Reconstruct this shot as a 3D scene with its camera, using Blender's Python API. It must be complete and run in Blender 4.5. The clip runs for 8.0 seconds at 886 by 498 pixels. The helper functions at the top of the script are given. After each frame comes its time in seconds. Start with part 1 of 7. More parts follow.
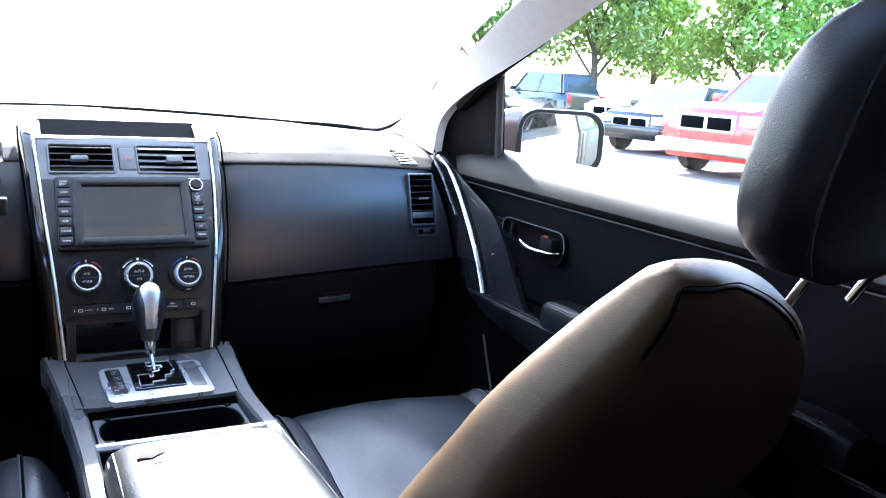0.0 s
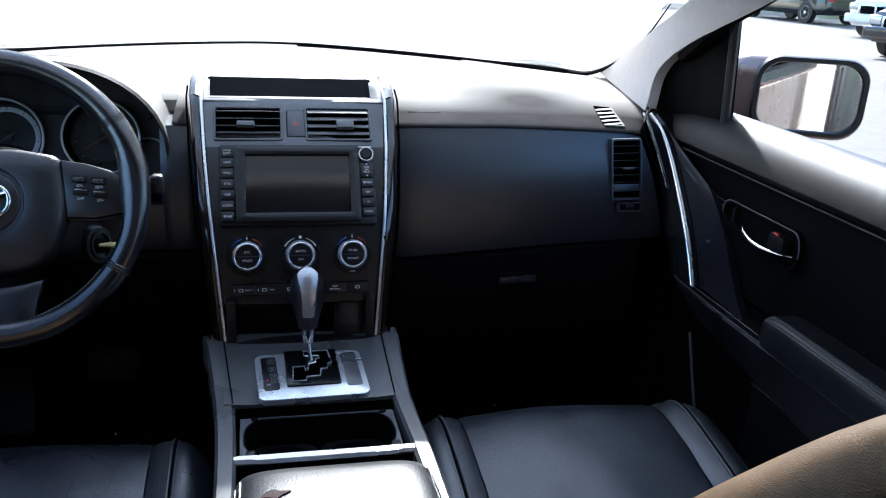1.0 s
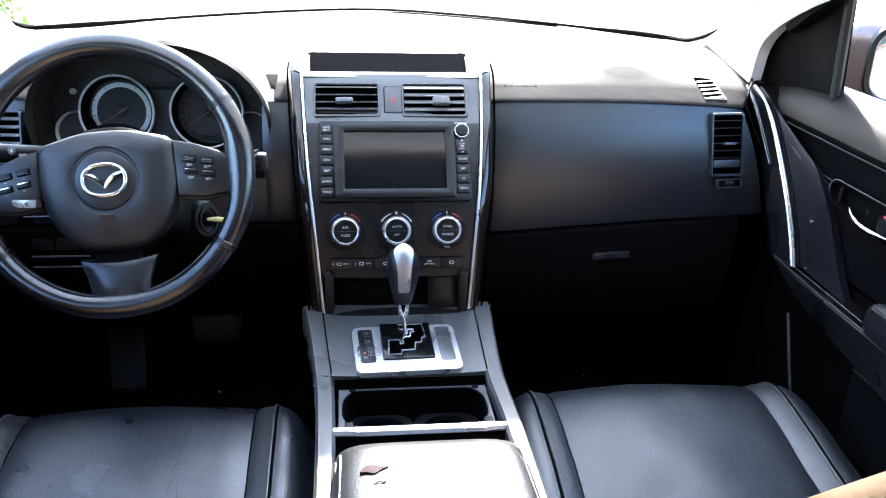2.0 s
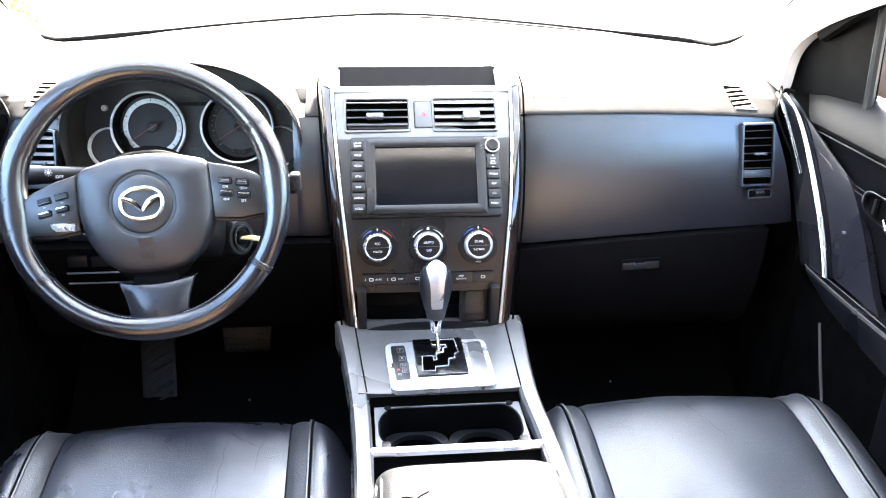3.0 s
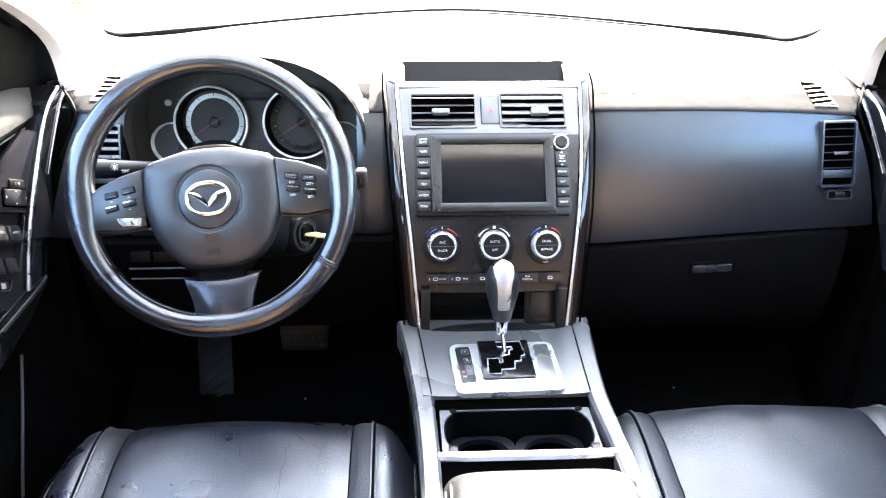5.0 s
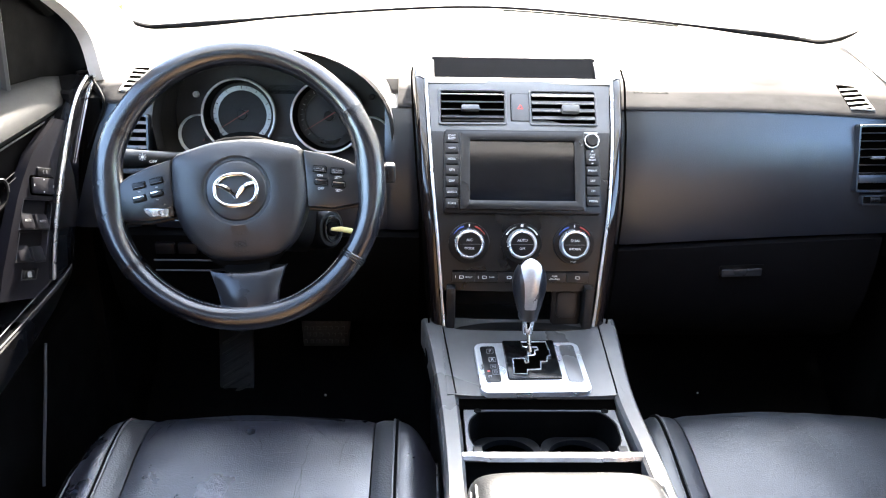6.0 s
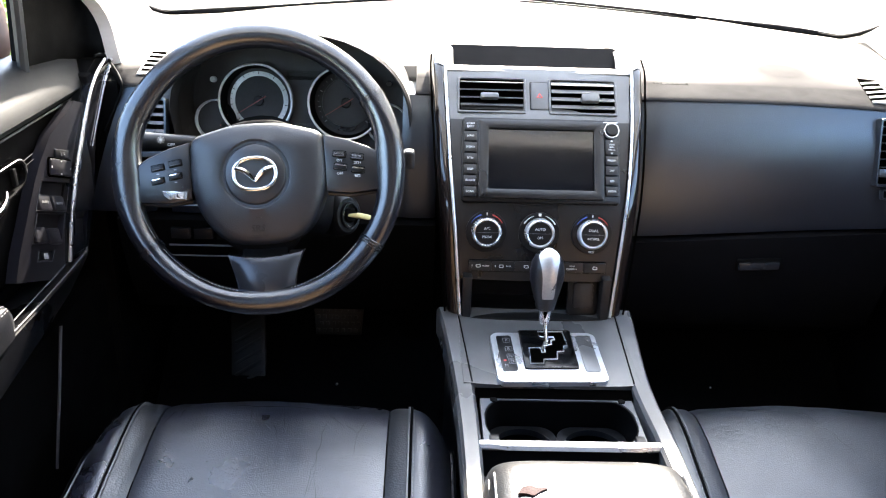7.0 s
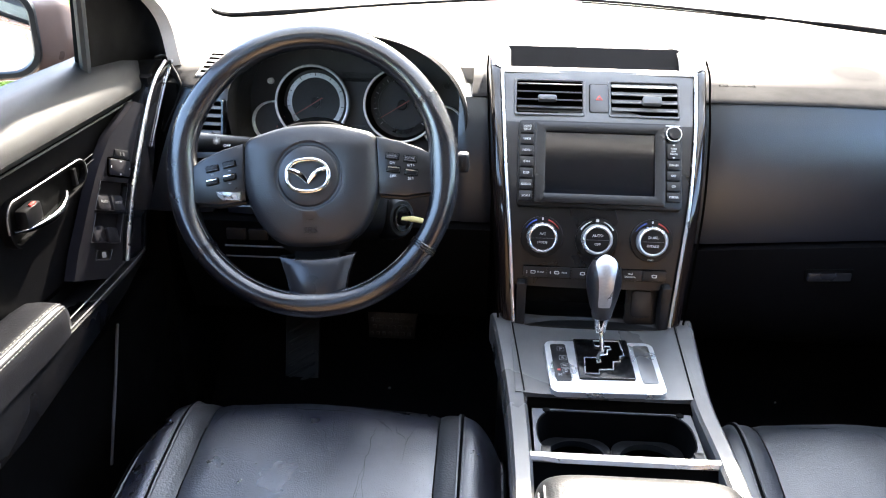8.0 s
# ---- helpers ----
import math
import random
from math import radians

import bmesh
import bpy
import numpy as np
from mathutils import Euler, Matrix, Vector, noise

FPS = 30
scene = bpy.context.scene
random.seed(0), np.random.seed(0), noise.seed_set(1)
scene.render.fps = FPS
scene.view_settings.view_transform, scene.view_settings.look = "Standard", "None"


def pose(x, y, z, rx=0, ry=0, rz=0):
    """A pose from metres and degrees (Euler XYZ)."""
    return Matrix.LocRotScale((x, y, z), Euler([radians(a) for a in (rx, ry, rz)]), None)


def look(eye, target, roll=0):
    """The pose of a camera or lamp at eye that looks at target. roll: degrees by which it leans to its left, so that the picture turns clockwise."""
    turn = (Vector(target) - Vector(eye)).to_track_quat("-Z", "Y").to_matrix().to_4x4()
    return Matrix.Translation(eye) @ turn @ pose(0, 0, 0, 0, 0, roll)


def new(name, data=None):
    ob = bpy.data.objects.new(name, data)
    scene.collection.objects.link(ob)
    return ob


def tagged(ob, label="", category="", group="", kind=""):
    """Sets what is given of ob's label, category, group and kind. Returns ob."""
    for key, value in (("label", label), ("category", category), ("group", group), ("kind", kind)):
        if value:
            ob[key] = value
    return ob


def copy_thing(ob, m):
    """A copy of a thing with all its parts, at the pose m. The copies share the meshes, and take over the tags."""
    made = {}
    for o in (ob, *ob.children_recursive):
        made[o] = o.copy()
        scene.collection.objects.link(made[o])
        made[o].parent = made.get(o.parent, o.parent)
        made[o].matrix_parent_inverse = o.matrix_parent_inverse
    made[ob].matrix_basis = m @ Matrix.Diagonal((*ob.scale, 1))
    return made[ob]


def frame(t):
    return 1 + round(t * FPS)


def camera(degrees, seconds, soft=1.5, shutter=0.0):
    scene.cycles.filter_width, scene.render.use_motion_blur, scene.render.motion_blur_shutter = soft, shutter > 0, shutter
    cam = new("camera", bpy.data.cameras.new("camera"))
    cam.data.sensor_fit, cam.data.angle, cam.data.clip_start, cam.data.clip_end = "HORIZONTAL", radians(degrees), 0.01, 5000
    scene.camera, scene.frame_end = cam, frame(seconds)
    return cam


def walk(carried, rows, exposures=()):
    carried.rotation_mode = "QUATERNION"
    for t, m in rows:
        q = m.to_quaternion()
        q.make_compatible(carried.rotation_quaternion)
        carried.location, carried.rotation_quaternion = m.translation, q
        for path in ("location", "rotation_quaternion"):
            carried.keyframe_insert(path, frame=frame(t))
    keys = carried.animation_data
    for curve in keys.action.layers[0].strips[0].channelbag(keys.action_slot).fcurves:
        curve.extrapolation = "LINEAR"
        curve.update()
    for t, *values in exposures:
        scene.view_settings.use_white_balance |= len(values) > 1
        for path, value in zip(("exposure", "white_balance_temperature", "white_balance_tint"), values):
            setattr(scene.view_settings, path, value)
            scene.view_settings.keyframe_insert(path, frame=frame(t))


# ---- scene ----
cam = camera(56.0, 8.0, 1.1)
PATH = [
    (0, (-0.198, -1.389, 1.301), (0.741, 0.332, 0.905), 3.8),
    (0.3, (-0.092, -1.303, 1.324), (0.738, 0.431, 0.774), -3.0),
    (0.5, (-0.066, -1.247, 1.352), (0.688, 0.508, 0.759), 0.3),
    (0.7, (-0.057, -1.206, 1.36), (0.59, 0.589, 0.763), 3.7),
    (1, (-0.062, -1.195, 1.385), (0.371, 0.646, 0.734), 3.0),
    (1.2, (-0.07, -1.186, 1.394), (0.279, 0.661, 0.709), 2.9),
    (1.5, (-0.069, -1.193, 1.401), (0.202, 0.652, 0.678), 2.9),
    (3, (-0.104, -1.174, 1.467), (0.093, 0.649, 0.668), 1.0),
    (3.5, (-0.114, -1.163, 1.463), (0.054, 0.663, 0.666), 0.6),
    (4, (-0.124, -1.156, 1.458), (0.018, 0.673, 0.66), 0.5),
    (4.5, (-0.131, -1.15, 1.454), (-0.013, 0.679, 0.655), 0.3),
    (6, (-0.153, -1.131, 1.442), (-0.094, 0.702, 0.643), 1.2),
    (6.5, (-0.16, -1.133, 1.432), (-0.121, 0.699, 0.63), 1.3),
    (7, (-0.171, -1.13, 1.428), (-0.123, 0.699, 0.621), 1.9),
    (7.5, (-0.17, -1.115, 1.423), (-0.193, 0.713, 0.612), 1.4),
    (8, (-0.162, -1.109, 1.421), (-0.258, 0.72, 0.618), 1.0),
]
walk(cam, [(t, look(e, g, r)) for t, e, g, r in PATH],
     exposures=[(0, 3.85, 5550, 10), (0.25, 3.0, 5500, 10), (0.5, 2.25, 5500, 8), (1.0, 2.2, 5550, 8), (1.5, 3.0, 5550, 8), (1.7, 3.2, 5650, 9),
                (2.8, 5.2, 6750, 10), (4.7, 5.2, 6750, 10), (5.8, 4.45, 6700, 10), (8, 4.05, 6700, 10)])

# ---- light: clear sky, sun ahead of the car ----
SUN_ELEV = 35
SUN_TURN = 12
world = bpy.data.worlds.new("sky")
scene.world = world
world.use_nodes = True
wn = world.node_tree.nodes
wl = world.node_tree.links
wn.clear()
sky = wn.new("ShaderNodeTexSky")
sky.sky_type, sky.sun_disc = "NISHITA", False
sky.sun_elevation, sky.sun_rotation = radians(SUN_ELEV), radians(SUN_TURN)
bg = wn.new("ShaderNodeBackground")
bg.inputs["Strength"].default_value = 0.15
wo = wn.new("ShaderNodeOutputWorld")
wl.new(sky.outputs[0], bg.inputs[0])
wl.new(bg.outputs[0], wo.inputs[0])

sun = new("sun", bpy.data.lights.new("sun", "SUN"))
sun.data.energy, sun.data.angle, sun.data.color = 2.8, radians(1.5), (1.0, 0.93, 0.83)
sun.matrix_world = look((30 * math.cos(radians(SUN_ELEV)) * math.sin(radians(SUN_TURN)), 30 * math.cos(radians(SUN_ELEV)) * math.cos(radians(SUN_TURN)), 30 * math.sin(radians(SUN_ELEV))), (0, 0, 0))


# ---- materials ----
def mat(name, color, rough=0.5, metal=0.0, var=0.25, scale=12.0, rvar=0.12, bump=0.0, bscale=400.0,
        crack=0.0, cscale=30.0, coat=0.0, spec=0.5, obj=0.0, crease=0.0, wear=None, tint=None, coat_rough=0.06):
    """Principled surface with coarse and fine variation of colour, gloss and relief."""
    m = bpy.data.materials.new(name)
    m.use_nodes = True
    n, l = m.node_tree.nodes, m.node_tree.links
    b = n["Principled BSDF"]
    b.inputs["Metallic"].default_value = metal
    b.inputs["Specular IOR Level"].default_value = spec
    b.inputs["Coat Weight"].default_value = coat
    b.inputs["Coat Roughness"].default_value = coat_rough
    tc = n.new("ShaderNodeTexCoord")
    n1 = n.new("ShaderNodeTexNoise")
    n1.inputs["Scale"].default_value, n1.inputs["Detail"].default_value = scale, 6
    n2 = n.new("ShaderNodeTexNoise")
    n2.inputs["Scale"].default_value, n2.inputs["Detail"].default_value = scale * 9, 3
    l.new(tc.outputs["Object"], n1.inputs["Vector"])
    l.new(tc.outputs["Object"], n2.inputs["Vector"])
    add = n.new("ShaderNodeMath")
    add.operation = "ADD"
    l.new(n1.outputs["Fac"], add.inputs[0])
    l.new(n2.outputs["Fac"], add.inputs[1])
    ramp = n.new("ShaderNodeMapRange")
    ramp.inputs["From Min"].default_value, ramp.inputs["From Max"].default_value = 0.65, 1.35
    ramp.inputs["To Min"].default_value, ramp.inputs["To Max"].default_value = 1 - var, 1 + var
    l.new(add.outputs[0], ramp.inputs["Value"])
    src = ramp.outputs[0]
    if obj:
        oi = n.new("ShaderNodeObjectInfo")
        mr = n.new("ShaderNodeMapRange")
        mr.inputs["To Min"].default_value, mr.inputs["To Max"].default_value = 1 - obj, 1 + obj
        l.new(oi.outputs["Random"], mr.inputs["Value"])
        mu = n.new("ShaderNodeMath")
        mu.operation = "MULTIPLY"
        l.new(src, mu.inputs[0])
        l.new(mr.outputs[0], mu.inputs[1])
        src = mu.outputs[0]
    mul = n.new("ShaderNodeVectorMath")
    mul.operation = "SCALE"
    mul.inputs[0].default_value = color
    l.new(src, mul.inputs["Scale"])
    l.new(mul.outputs[0], b.inputs["Base Color"])
    rr = n.new("ShaderNodeMapRange")
    rr.inputs["From Min"].default_value, rr.inputs["From Max"].default_value = 0.3, 0.7
    rr.inputs["To Min"].default_value, rr.inputs["To Max"].default_value = max(0.02, rough - rvar), min(1, rough + rvar)
    l.new(n1.outputs["Fac"], rr.inputs["Value"])
    l.new(rr.outputs[0], b.inputs["Roughness"])
    if bump:
        v = n.new("ShaderNodeTexVoronoi")
        v.inputs["Scale"].default_value = bscale
        l.new(tc.outputs["Object"], v.inputs["Vector"])
        bp = n.new("ShaderNodeBump")
        bp.inputs["Strength"].default_value, bp.inputs["Distance"].default_value = bump, 0.0006
        l.new(v.outputs["Distance"], bp.inputs["Height"])
        last = bp
        if crack:
            nz = n.new("ShaderNodeTexNoise")
            nz.inputs["Scale"].default_value, nz.inputs["Detail"].default_value = cscale * 0.6, 4
            l.new(tc.outputs["Object"], nz.inputs["Vector"])
            mx = n.new("ShaderNodeMix")
            mx.data_type = "VECTOR"
            mx.inputs["Factor"].default_value = 0.12
            l.new(tc.outputs["Object"], mx.inputs["A"])
            l.new(nz.outputs["Color"], mx.inputs["B"])
            c = n.new("ShaderNodeTexVoronoi")
            c.feature = "DISTANCE_TO_EDGE"
            c.inputs["Scale"].default_value = cscale
            l.new(mx.outputs["Result"], c.inputs["Vector"])
            cr = n.new("ShaderNodeMapRange")
            cr.inputs["From Max"].default_value = 0.05
            l.new(c.outputs["Distance"], cr.inputs["Value"])
            msk = n.new("ShaderNodeMath")
            msk.operation = "MAXIMUM"
            sm = n.new("ShaderNodeMapRange")
            sm.inputs["From Min"].default_value, sm.inputs["From Max"].default_value = 0.62, 0.5
            l.new(n1.outputs["Fac"], sm.inputs["Value"])
            l.new(cr.outputs[0], msk.inputs[0])
            l.new(sm.outputs[0], msk.inputs[1])
            b2 = n.new("ShaderNodeBump")
            b2.inputs["Strength"].default_value, b2.inputs["Distance"].default_value = crack, 0.0015
            l.new(msk.outputs[0], b2.inputs["Height"])
            l.new(bp.outputs[0], b2.inputs["Normal"])
            last = b2
        if crease:
            mp = n.new("ShaderNodeMapping")
            mp.inputs["Scale"].default_value = (0.6, 1.5, 1.5) if wear else (1.0, 0.45, 1.0)
            l.new(tc.outputs["Object"], mp.inputs["Vector"])
            cz = n.new("ShaderNodeTexNoise")
            cz.inputs["Scale"].default_value, cz.inputs["Detail"].default_value = (20 if wear else 26), 6
            cz.inputs["Distortion"].default_value = 1.6
            l.new(mp.outputs[0], cz.inputs["Vector"])
            rg = n.new("ShaderNodeMapRange")
            rg.inputs["From Min"].default_value, rg.inputs["From Max"].default_value = 0.47, 0.53
            ab = n.new("ShaderNodeMath")
            ab.operation = "PINGPONG"
            ab.inputs[1].default_value = 0.5
            l.new(cz.outputs["Fac"], rg.inputs["Value"])
            l.new(rg.outputs[0], ab.inputs[0])
            b3 = n.new("ShaderNodeBump")
            b3.inputs["Strength"].default_value, b3.inputs["Distance"].default_value = crease, 0.0022
            b3.invert = True
            hsrc = ab.outputs[0]
            if wear:
                wx = n.new("ShaderNodeSeparateXYZ")
                l.new(tc.outputs["Object"], wx.inputs[0])
                wm = n.new("ShaderNodeMapRange")
                wm.inputs["From Min"].default_value, wm.inputs["From Max"].default_value = wear
                wm.inputs["To Min"].default_value = 0.04
                l.new(wx.outputs["Y"], wm.inputs["Value"])
                wu = n.new("ShaderNodeMath")
                wu.operation = "MULTIPLY"
                l.new(hsrc, wu.inputs[0])
                l.new(wm.outputs[0], wu.inputs[1])
                hsrc = wu.outputs[0]
            l.new(hsrc, b3.inputs["Height"])
            l.new(last.outputs[0], b3.inputs["Normal"])
            sw = n.new("ShaderNodeTexNoise")
            sw.inputs["Scale"].default_value, sw.inputs["Detail"].default_value = 14, 2
            l.new(tc.outputs["Object"], sw.inputs["Vector"])
            b4 = n.new("ShaderNodeBump")
            b4.inputs["Strength"].default_value, b4.inputs["Distance"].default_value = crease, 0.0025
            l.new(sw.outputs["Fac"], b4.inputs["Height"])
            l.new(b3.outputs[0], b4.inputs["Normal"])
            last = b4
        l.new(last.outputs[0], b.inputs["Normal"])
        l.new(last.outputs[0], b.inputs["Coat Normal"])
    if tint:
        b.inputs["Specular Tint"].default_value = (*tint, 1)
    return m


def glass(name, tint, haze=0.0, rough=0.0, gloss=0.08):
    """Thin pane: clear, with a weak reflection and, where dusty, some scattered light."""
    m = bpy.data.materials.new(name)
    m.use_nodes = True
    n, l = m.node_tree.nodes, m.node_tree.links
    n.clear()
    o = n.new("ShaderNodeOutputMaterial")
    tr = n.new("ShaderNodeBsdfTransparent")
    tr.inputs[0].default_value = (*tint, 1)
    gl = n.new("ShaderNodeBsdfGlossy")
    gl.inputs["Roughness"].default_value = rough
    mx = n.new("ShaderNodeMixShader")
    fr = n.new("ShaderNodeFresnel")
    fr.inputs["IOR"].default_value = 1.45
    sc = n.new("ShaderNodeMath")
    sc.operation = "MULTIPLY"
    sc.inputs[1].default_value = gloss / 0.04
    l.new(fr.outputs[0], sc.inputs[0])
    l.new(sc.outputs[0], mx.inputs[0])
    l.new(tr.outputs[0], mx.inputs[1])
    l.new(gl.outputs[0], mx.inputs[2])
    out = mx
    if haze:
        tl = n.new("ShaderNodeBsdfTranslucent")
        tl.inputs[0].default_value = (0.9, 0.9, 0.88, 1)
        nz = n.new("ShaderNodeTexNoise")
        nz.inputs["Scale"].default_value, nz.inputs["Detail"].default_value = 5, 6
        mr = n.new("ShaderNodeMapRange")
        mr.inputs["To Min"].default_value, mr.inputs["To Max"].default_value = haze * 0.6, haze * 1.4
        l.new(nz.outputs["Fac"], mr.inputs["Value"])
        m2 = n.new("ShaderNodeMixShader")
        l.new(mr.outputs[0], m2.inputs[0])
        l.new(mx.outputs[0], m2.inputs[1])
        l.new(tl.outputs[0], m2.inputs[2])
        out = m2
    l.new(out.outputs[0], o.inputs[0])
    return m


def glare_on(m, glare, lo, hi, spot=None, edge=None):
    """Mixes painted sun glare into a base colour; spot is a darker patch (x, y, rx, ry)."""
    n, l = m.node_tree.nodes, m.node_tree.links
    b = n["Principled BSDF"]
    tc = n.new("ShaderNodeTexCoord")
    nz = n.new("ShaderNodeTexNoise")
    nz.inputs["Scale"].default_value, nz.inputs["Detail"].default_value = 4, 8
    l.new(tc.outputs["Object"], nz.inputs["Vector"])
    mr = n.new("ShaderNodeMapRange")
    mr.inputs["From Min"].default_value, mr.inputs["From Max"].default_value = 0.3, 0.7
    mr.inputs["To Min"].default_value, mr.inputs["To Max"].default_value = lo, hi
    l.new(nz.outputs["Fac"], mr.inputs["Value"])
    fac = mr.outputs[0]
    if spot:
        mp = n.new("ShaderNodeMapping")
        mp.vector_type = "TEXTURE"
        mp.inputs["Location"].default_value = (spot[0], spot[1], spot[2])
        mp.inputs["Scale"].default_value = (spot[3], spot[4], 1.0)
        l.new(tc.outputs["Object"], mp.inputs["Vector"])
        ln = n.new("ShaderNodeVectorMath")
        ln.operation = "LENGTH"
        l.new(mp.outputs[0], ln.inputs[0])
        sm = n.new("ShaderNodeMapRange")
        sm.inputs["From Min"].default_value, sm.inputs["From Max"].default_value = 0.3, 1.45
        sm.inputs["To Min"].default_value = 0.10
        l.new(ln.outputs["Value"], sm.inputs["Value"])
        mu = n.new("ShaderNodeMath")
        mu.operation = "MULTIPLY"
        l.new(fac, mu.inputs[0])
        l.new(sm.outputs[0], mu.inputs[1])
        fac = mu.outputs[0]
    # pale tone fades along y, painted as sunlight falling off towards the seam
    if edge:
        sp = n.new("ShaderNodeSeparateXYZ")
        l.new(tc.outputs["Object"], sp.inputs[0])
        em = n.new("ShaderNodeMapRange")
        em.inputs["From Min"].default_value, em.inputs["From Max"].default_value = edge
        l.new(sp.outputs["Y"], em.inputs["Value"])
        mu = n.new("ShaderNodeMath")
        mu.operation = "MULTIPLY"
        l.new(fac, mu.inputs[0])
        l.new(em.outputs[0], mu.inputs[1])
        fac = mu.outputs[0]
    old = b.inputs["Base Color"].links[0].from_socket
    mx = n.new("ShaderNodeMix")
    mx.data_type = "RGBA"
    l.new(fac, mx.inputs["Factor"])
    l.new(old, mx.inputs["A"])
    mx.inputs["B"].default_value = (*glare, 1)
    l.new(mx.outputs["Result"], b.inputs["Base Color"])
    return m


# Bluish specular tint colours the sheen like reflected sky.
DASH = mat("soft_dash_plastic", (0.0075, 0.0083, 0.0112), 0.34, bump=0.2, bscale=900, scale=5, spec=0.95, rvar=0.05, tint=(0.85, 0.93, 1.0))
# Lit copy of DASH: the pale tone paints sun on upward faces.
DASHTOP = glare_on(mat("painted_sunlit_dash", (0.07, 0.065, 0.06), 0.5, bump=0.35, bscale=900, scale=5),
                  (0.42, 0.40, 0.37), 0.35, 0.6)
# Upper pad: sun glare put into the colour, thinning towards the rear edge.
PADTOP = glare_on(mat("glare_paled_dash_plastic", (0.0215, 0.0205, 0.0205), 0.8, bump=0.35, bscale=900, scale=5, spec=0.02),
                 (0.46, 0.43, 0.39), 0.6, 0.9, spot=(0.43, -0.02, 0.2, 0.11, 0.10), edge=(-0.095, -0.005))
PLASTIC = mat("charcoal_plastic", (0.0055, 0.0055, 0.0062), 0.34, bump=0.2, bscale=1200, scale=8, spec=0.4)
BLACK = mat("black_plastic", (0.004, 0.004, 0.0044), 0.36, scale=20, var=0.12, rvar=0.03, bump=0.1, bscale=1500, spec=0.32)
MATTE = mat("matte_black", (0.0018, 0.0018, 0.0019), 0.7, scale=20, bump=0.2, bscale=700, spec=0.04)
GREYP = mat("grey_metallic_plastic", (0.10, 0.103, 0.112), 0.34, metal=0.35, scale=8, var=0.12, bump=0.06, bscale=1800)
CONSOLEGREY = mat("satin_console_grey", (0.115, 0.114, 0.113), 0.33, metal=0.5, scale=7, var=0.08, bump=0.06, bscale=1800)
SILVER = mat("silver_trim_paint", (0.58, 0.59, 0.60), 0.3, metal=0.75, scale=15, var=0.08)
CHROME = mat("chrome", (0.85, 0.86, 0.88), 0.08, metal=1.0, scale=20, var=0.04, rvar=0.04)
GATEBLACK = mat("gate_gloss_black", (0.003, 0.003, 0.0033), 0.14, scale=6, rvar=0.04, spec=0.25)
HAZARDGREY = mat("dull_grey_button", (0.045, 0.045, 0.047), 0.45, scale=9, var=0.1)
GLOSS = mat("gloss_black_lacquer", (0.008, 0.008, 0.009), 0.08, scale=6, rvar=0.04, coat=0.8)
WOOD = mat("dark_wood_lacquer", (0.0085, 0.0055, 0.0045), 0.12, scale=14, var=0.6, rvar=0.05, coat=0.3)
LEATHER = mat("black_leather", (0.008, 0.008, 0.0095), 0.29, bump=0.4, bscale=520, scale=9, rvar=0.08, spec=0.9, crease=0.16)
SPOKEFACE = mat("glossy_spoke_plastic", (0.0075, 0.0078, 0.0090), 0.30, bump=0.15, bscale=1300, scale=8, spec=0.6, rvar=0.05)
HUB = mat("grained_hub_plastic", (0.0095, 0.0098, 0.0120), 0.38, bump=0.3, bscale=1000, scale=8, spec=0.6, rvar=0.06)
WORNSEAT = mat("creased_seat_leather", (0.0150, 0.0158, 0.0225), 0.33, bump=0.5, bscale=480, scale=9, rvar=0.13, spec=1.0, crack=0.07, cscale=70, crease=0.22, wear=(-0.40, -0.12), coat=0.6, coat_rough=0.26)
SEATLEATHER = mat("smooth_seat_leather", (0.0125, 0.0140, 0.0175), 0.43, bump=0.35, bscale=520, scale=9, rvar=0.08, spec=0.78, crack=0.12, cscale=60, crease=0.16, wear=(-0.30, -0.12), coat=0.15, coat_rough=0.30)
DOORPAD = mat("dark_door_plastic", (0.0035, 0.0035, 0.004), 0.50, bump=0.3, bscale=900, scale=6, spec=0.03, rvar=0.05)
SWITCHES = mat("charcoal_switch_plastic", (0.0105, 0.0100, 0.0128), 0.38, bump=0.15, bscale=1400, scale=9, spec=0.3)
VENTGREY = mat("silver_grey_vent_paint", (0.098, 0.098, 0.099), 0.42, metal=0.15, scale=8, var=0.1, bump=0.05, bscale=1800)
LEDGE = mat("satin_ledge_plastic", (0.0045, 0.0045, 0.0054), 0.33, scale=12, var=0.12, bump=0.2, bscale=1000, spec=0.26)
FADED = mat("faded_print", (0.26, 0.26, 0.265), 0.6, scale=200)
DOORTOP = mat("sheened_door_plastic", (0.0032, 0.0033, 0.0037), 0.47, bump=0.3, bscale=900, scale=6, spec=0.22, rvar=0.05)
PIPING = mat("grey_leather_piping", (0.10, 0.10, 0.102), 0.36, scale=60, var=0.15, spec=0.8)
DOORARM = mat("smooth_armrest_leather", (0.0085, 0.0088, 0.0105), 0.31, scale=8, var=0.1, rvar=0.04, bump=0.35, bscale=700, spec=0.24)
SEAMGREY = mat("dull_grey_seam", (0.05, 0.05, 0.054), 0.5, scale=40)
LEATHERG = mat("grained_grey_leather", (0.030, 0.030, 0.032), 0.38, bump=0.6, bscale=380, scale=9, rvar=0.06, spec=0.9)
WHEELLEATHER = mat("worn_wheel_leather", (0.006, 0.006, 0.0078), 0.20, bump=0.2, bscale=700, scale=14, rvar=0.09, spec=0.95)
ARMLEATHER = mat("shiny_armrest_leather", (0.012, 0.0125, 0.0135), 0.36, bump=0.28, bscale=420, scale=10, rvar=0.05, crease=0.06)
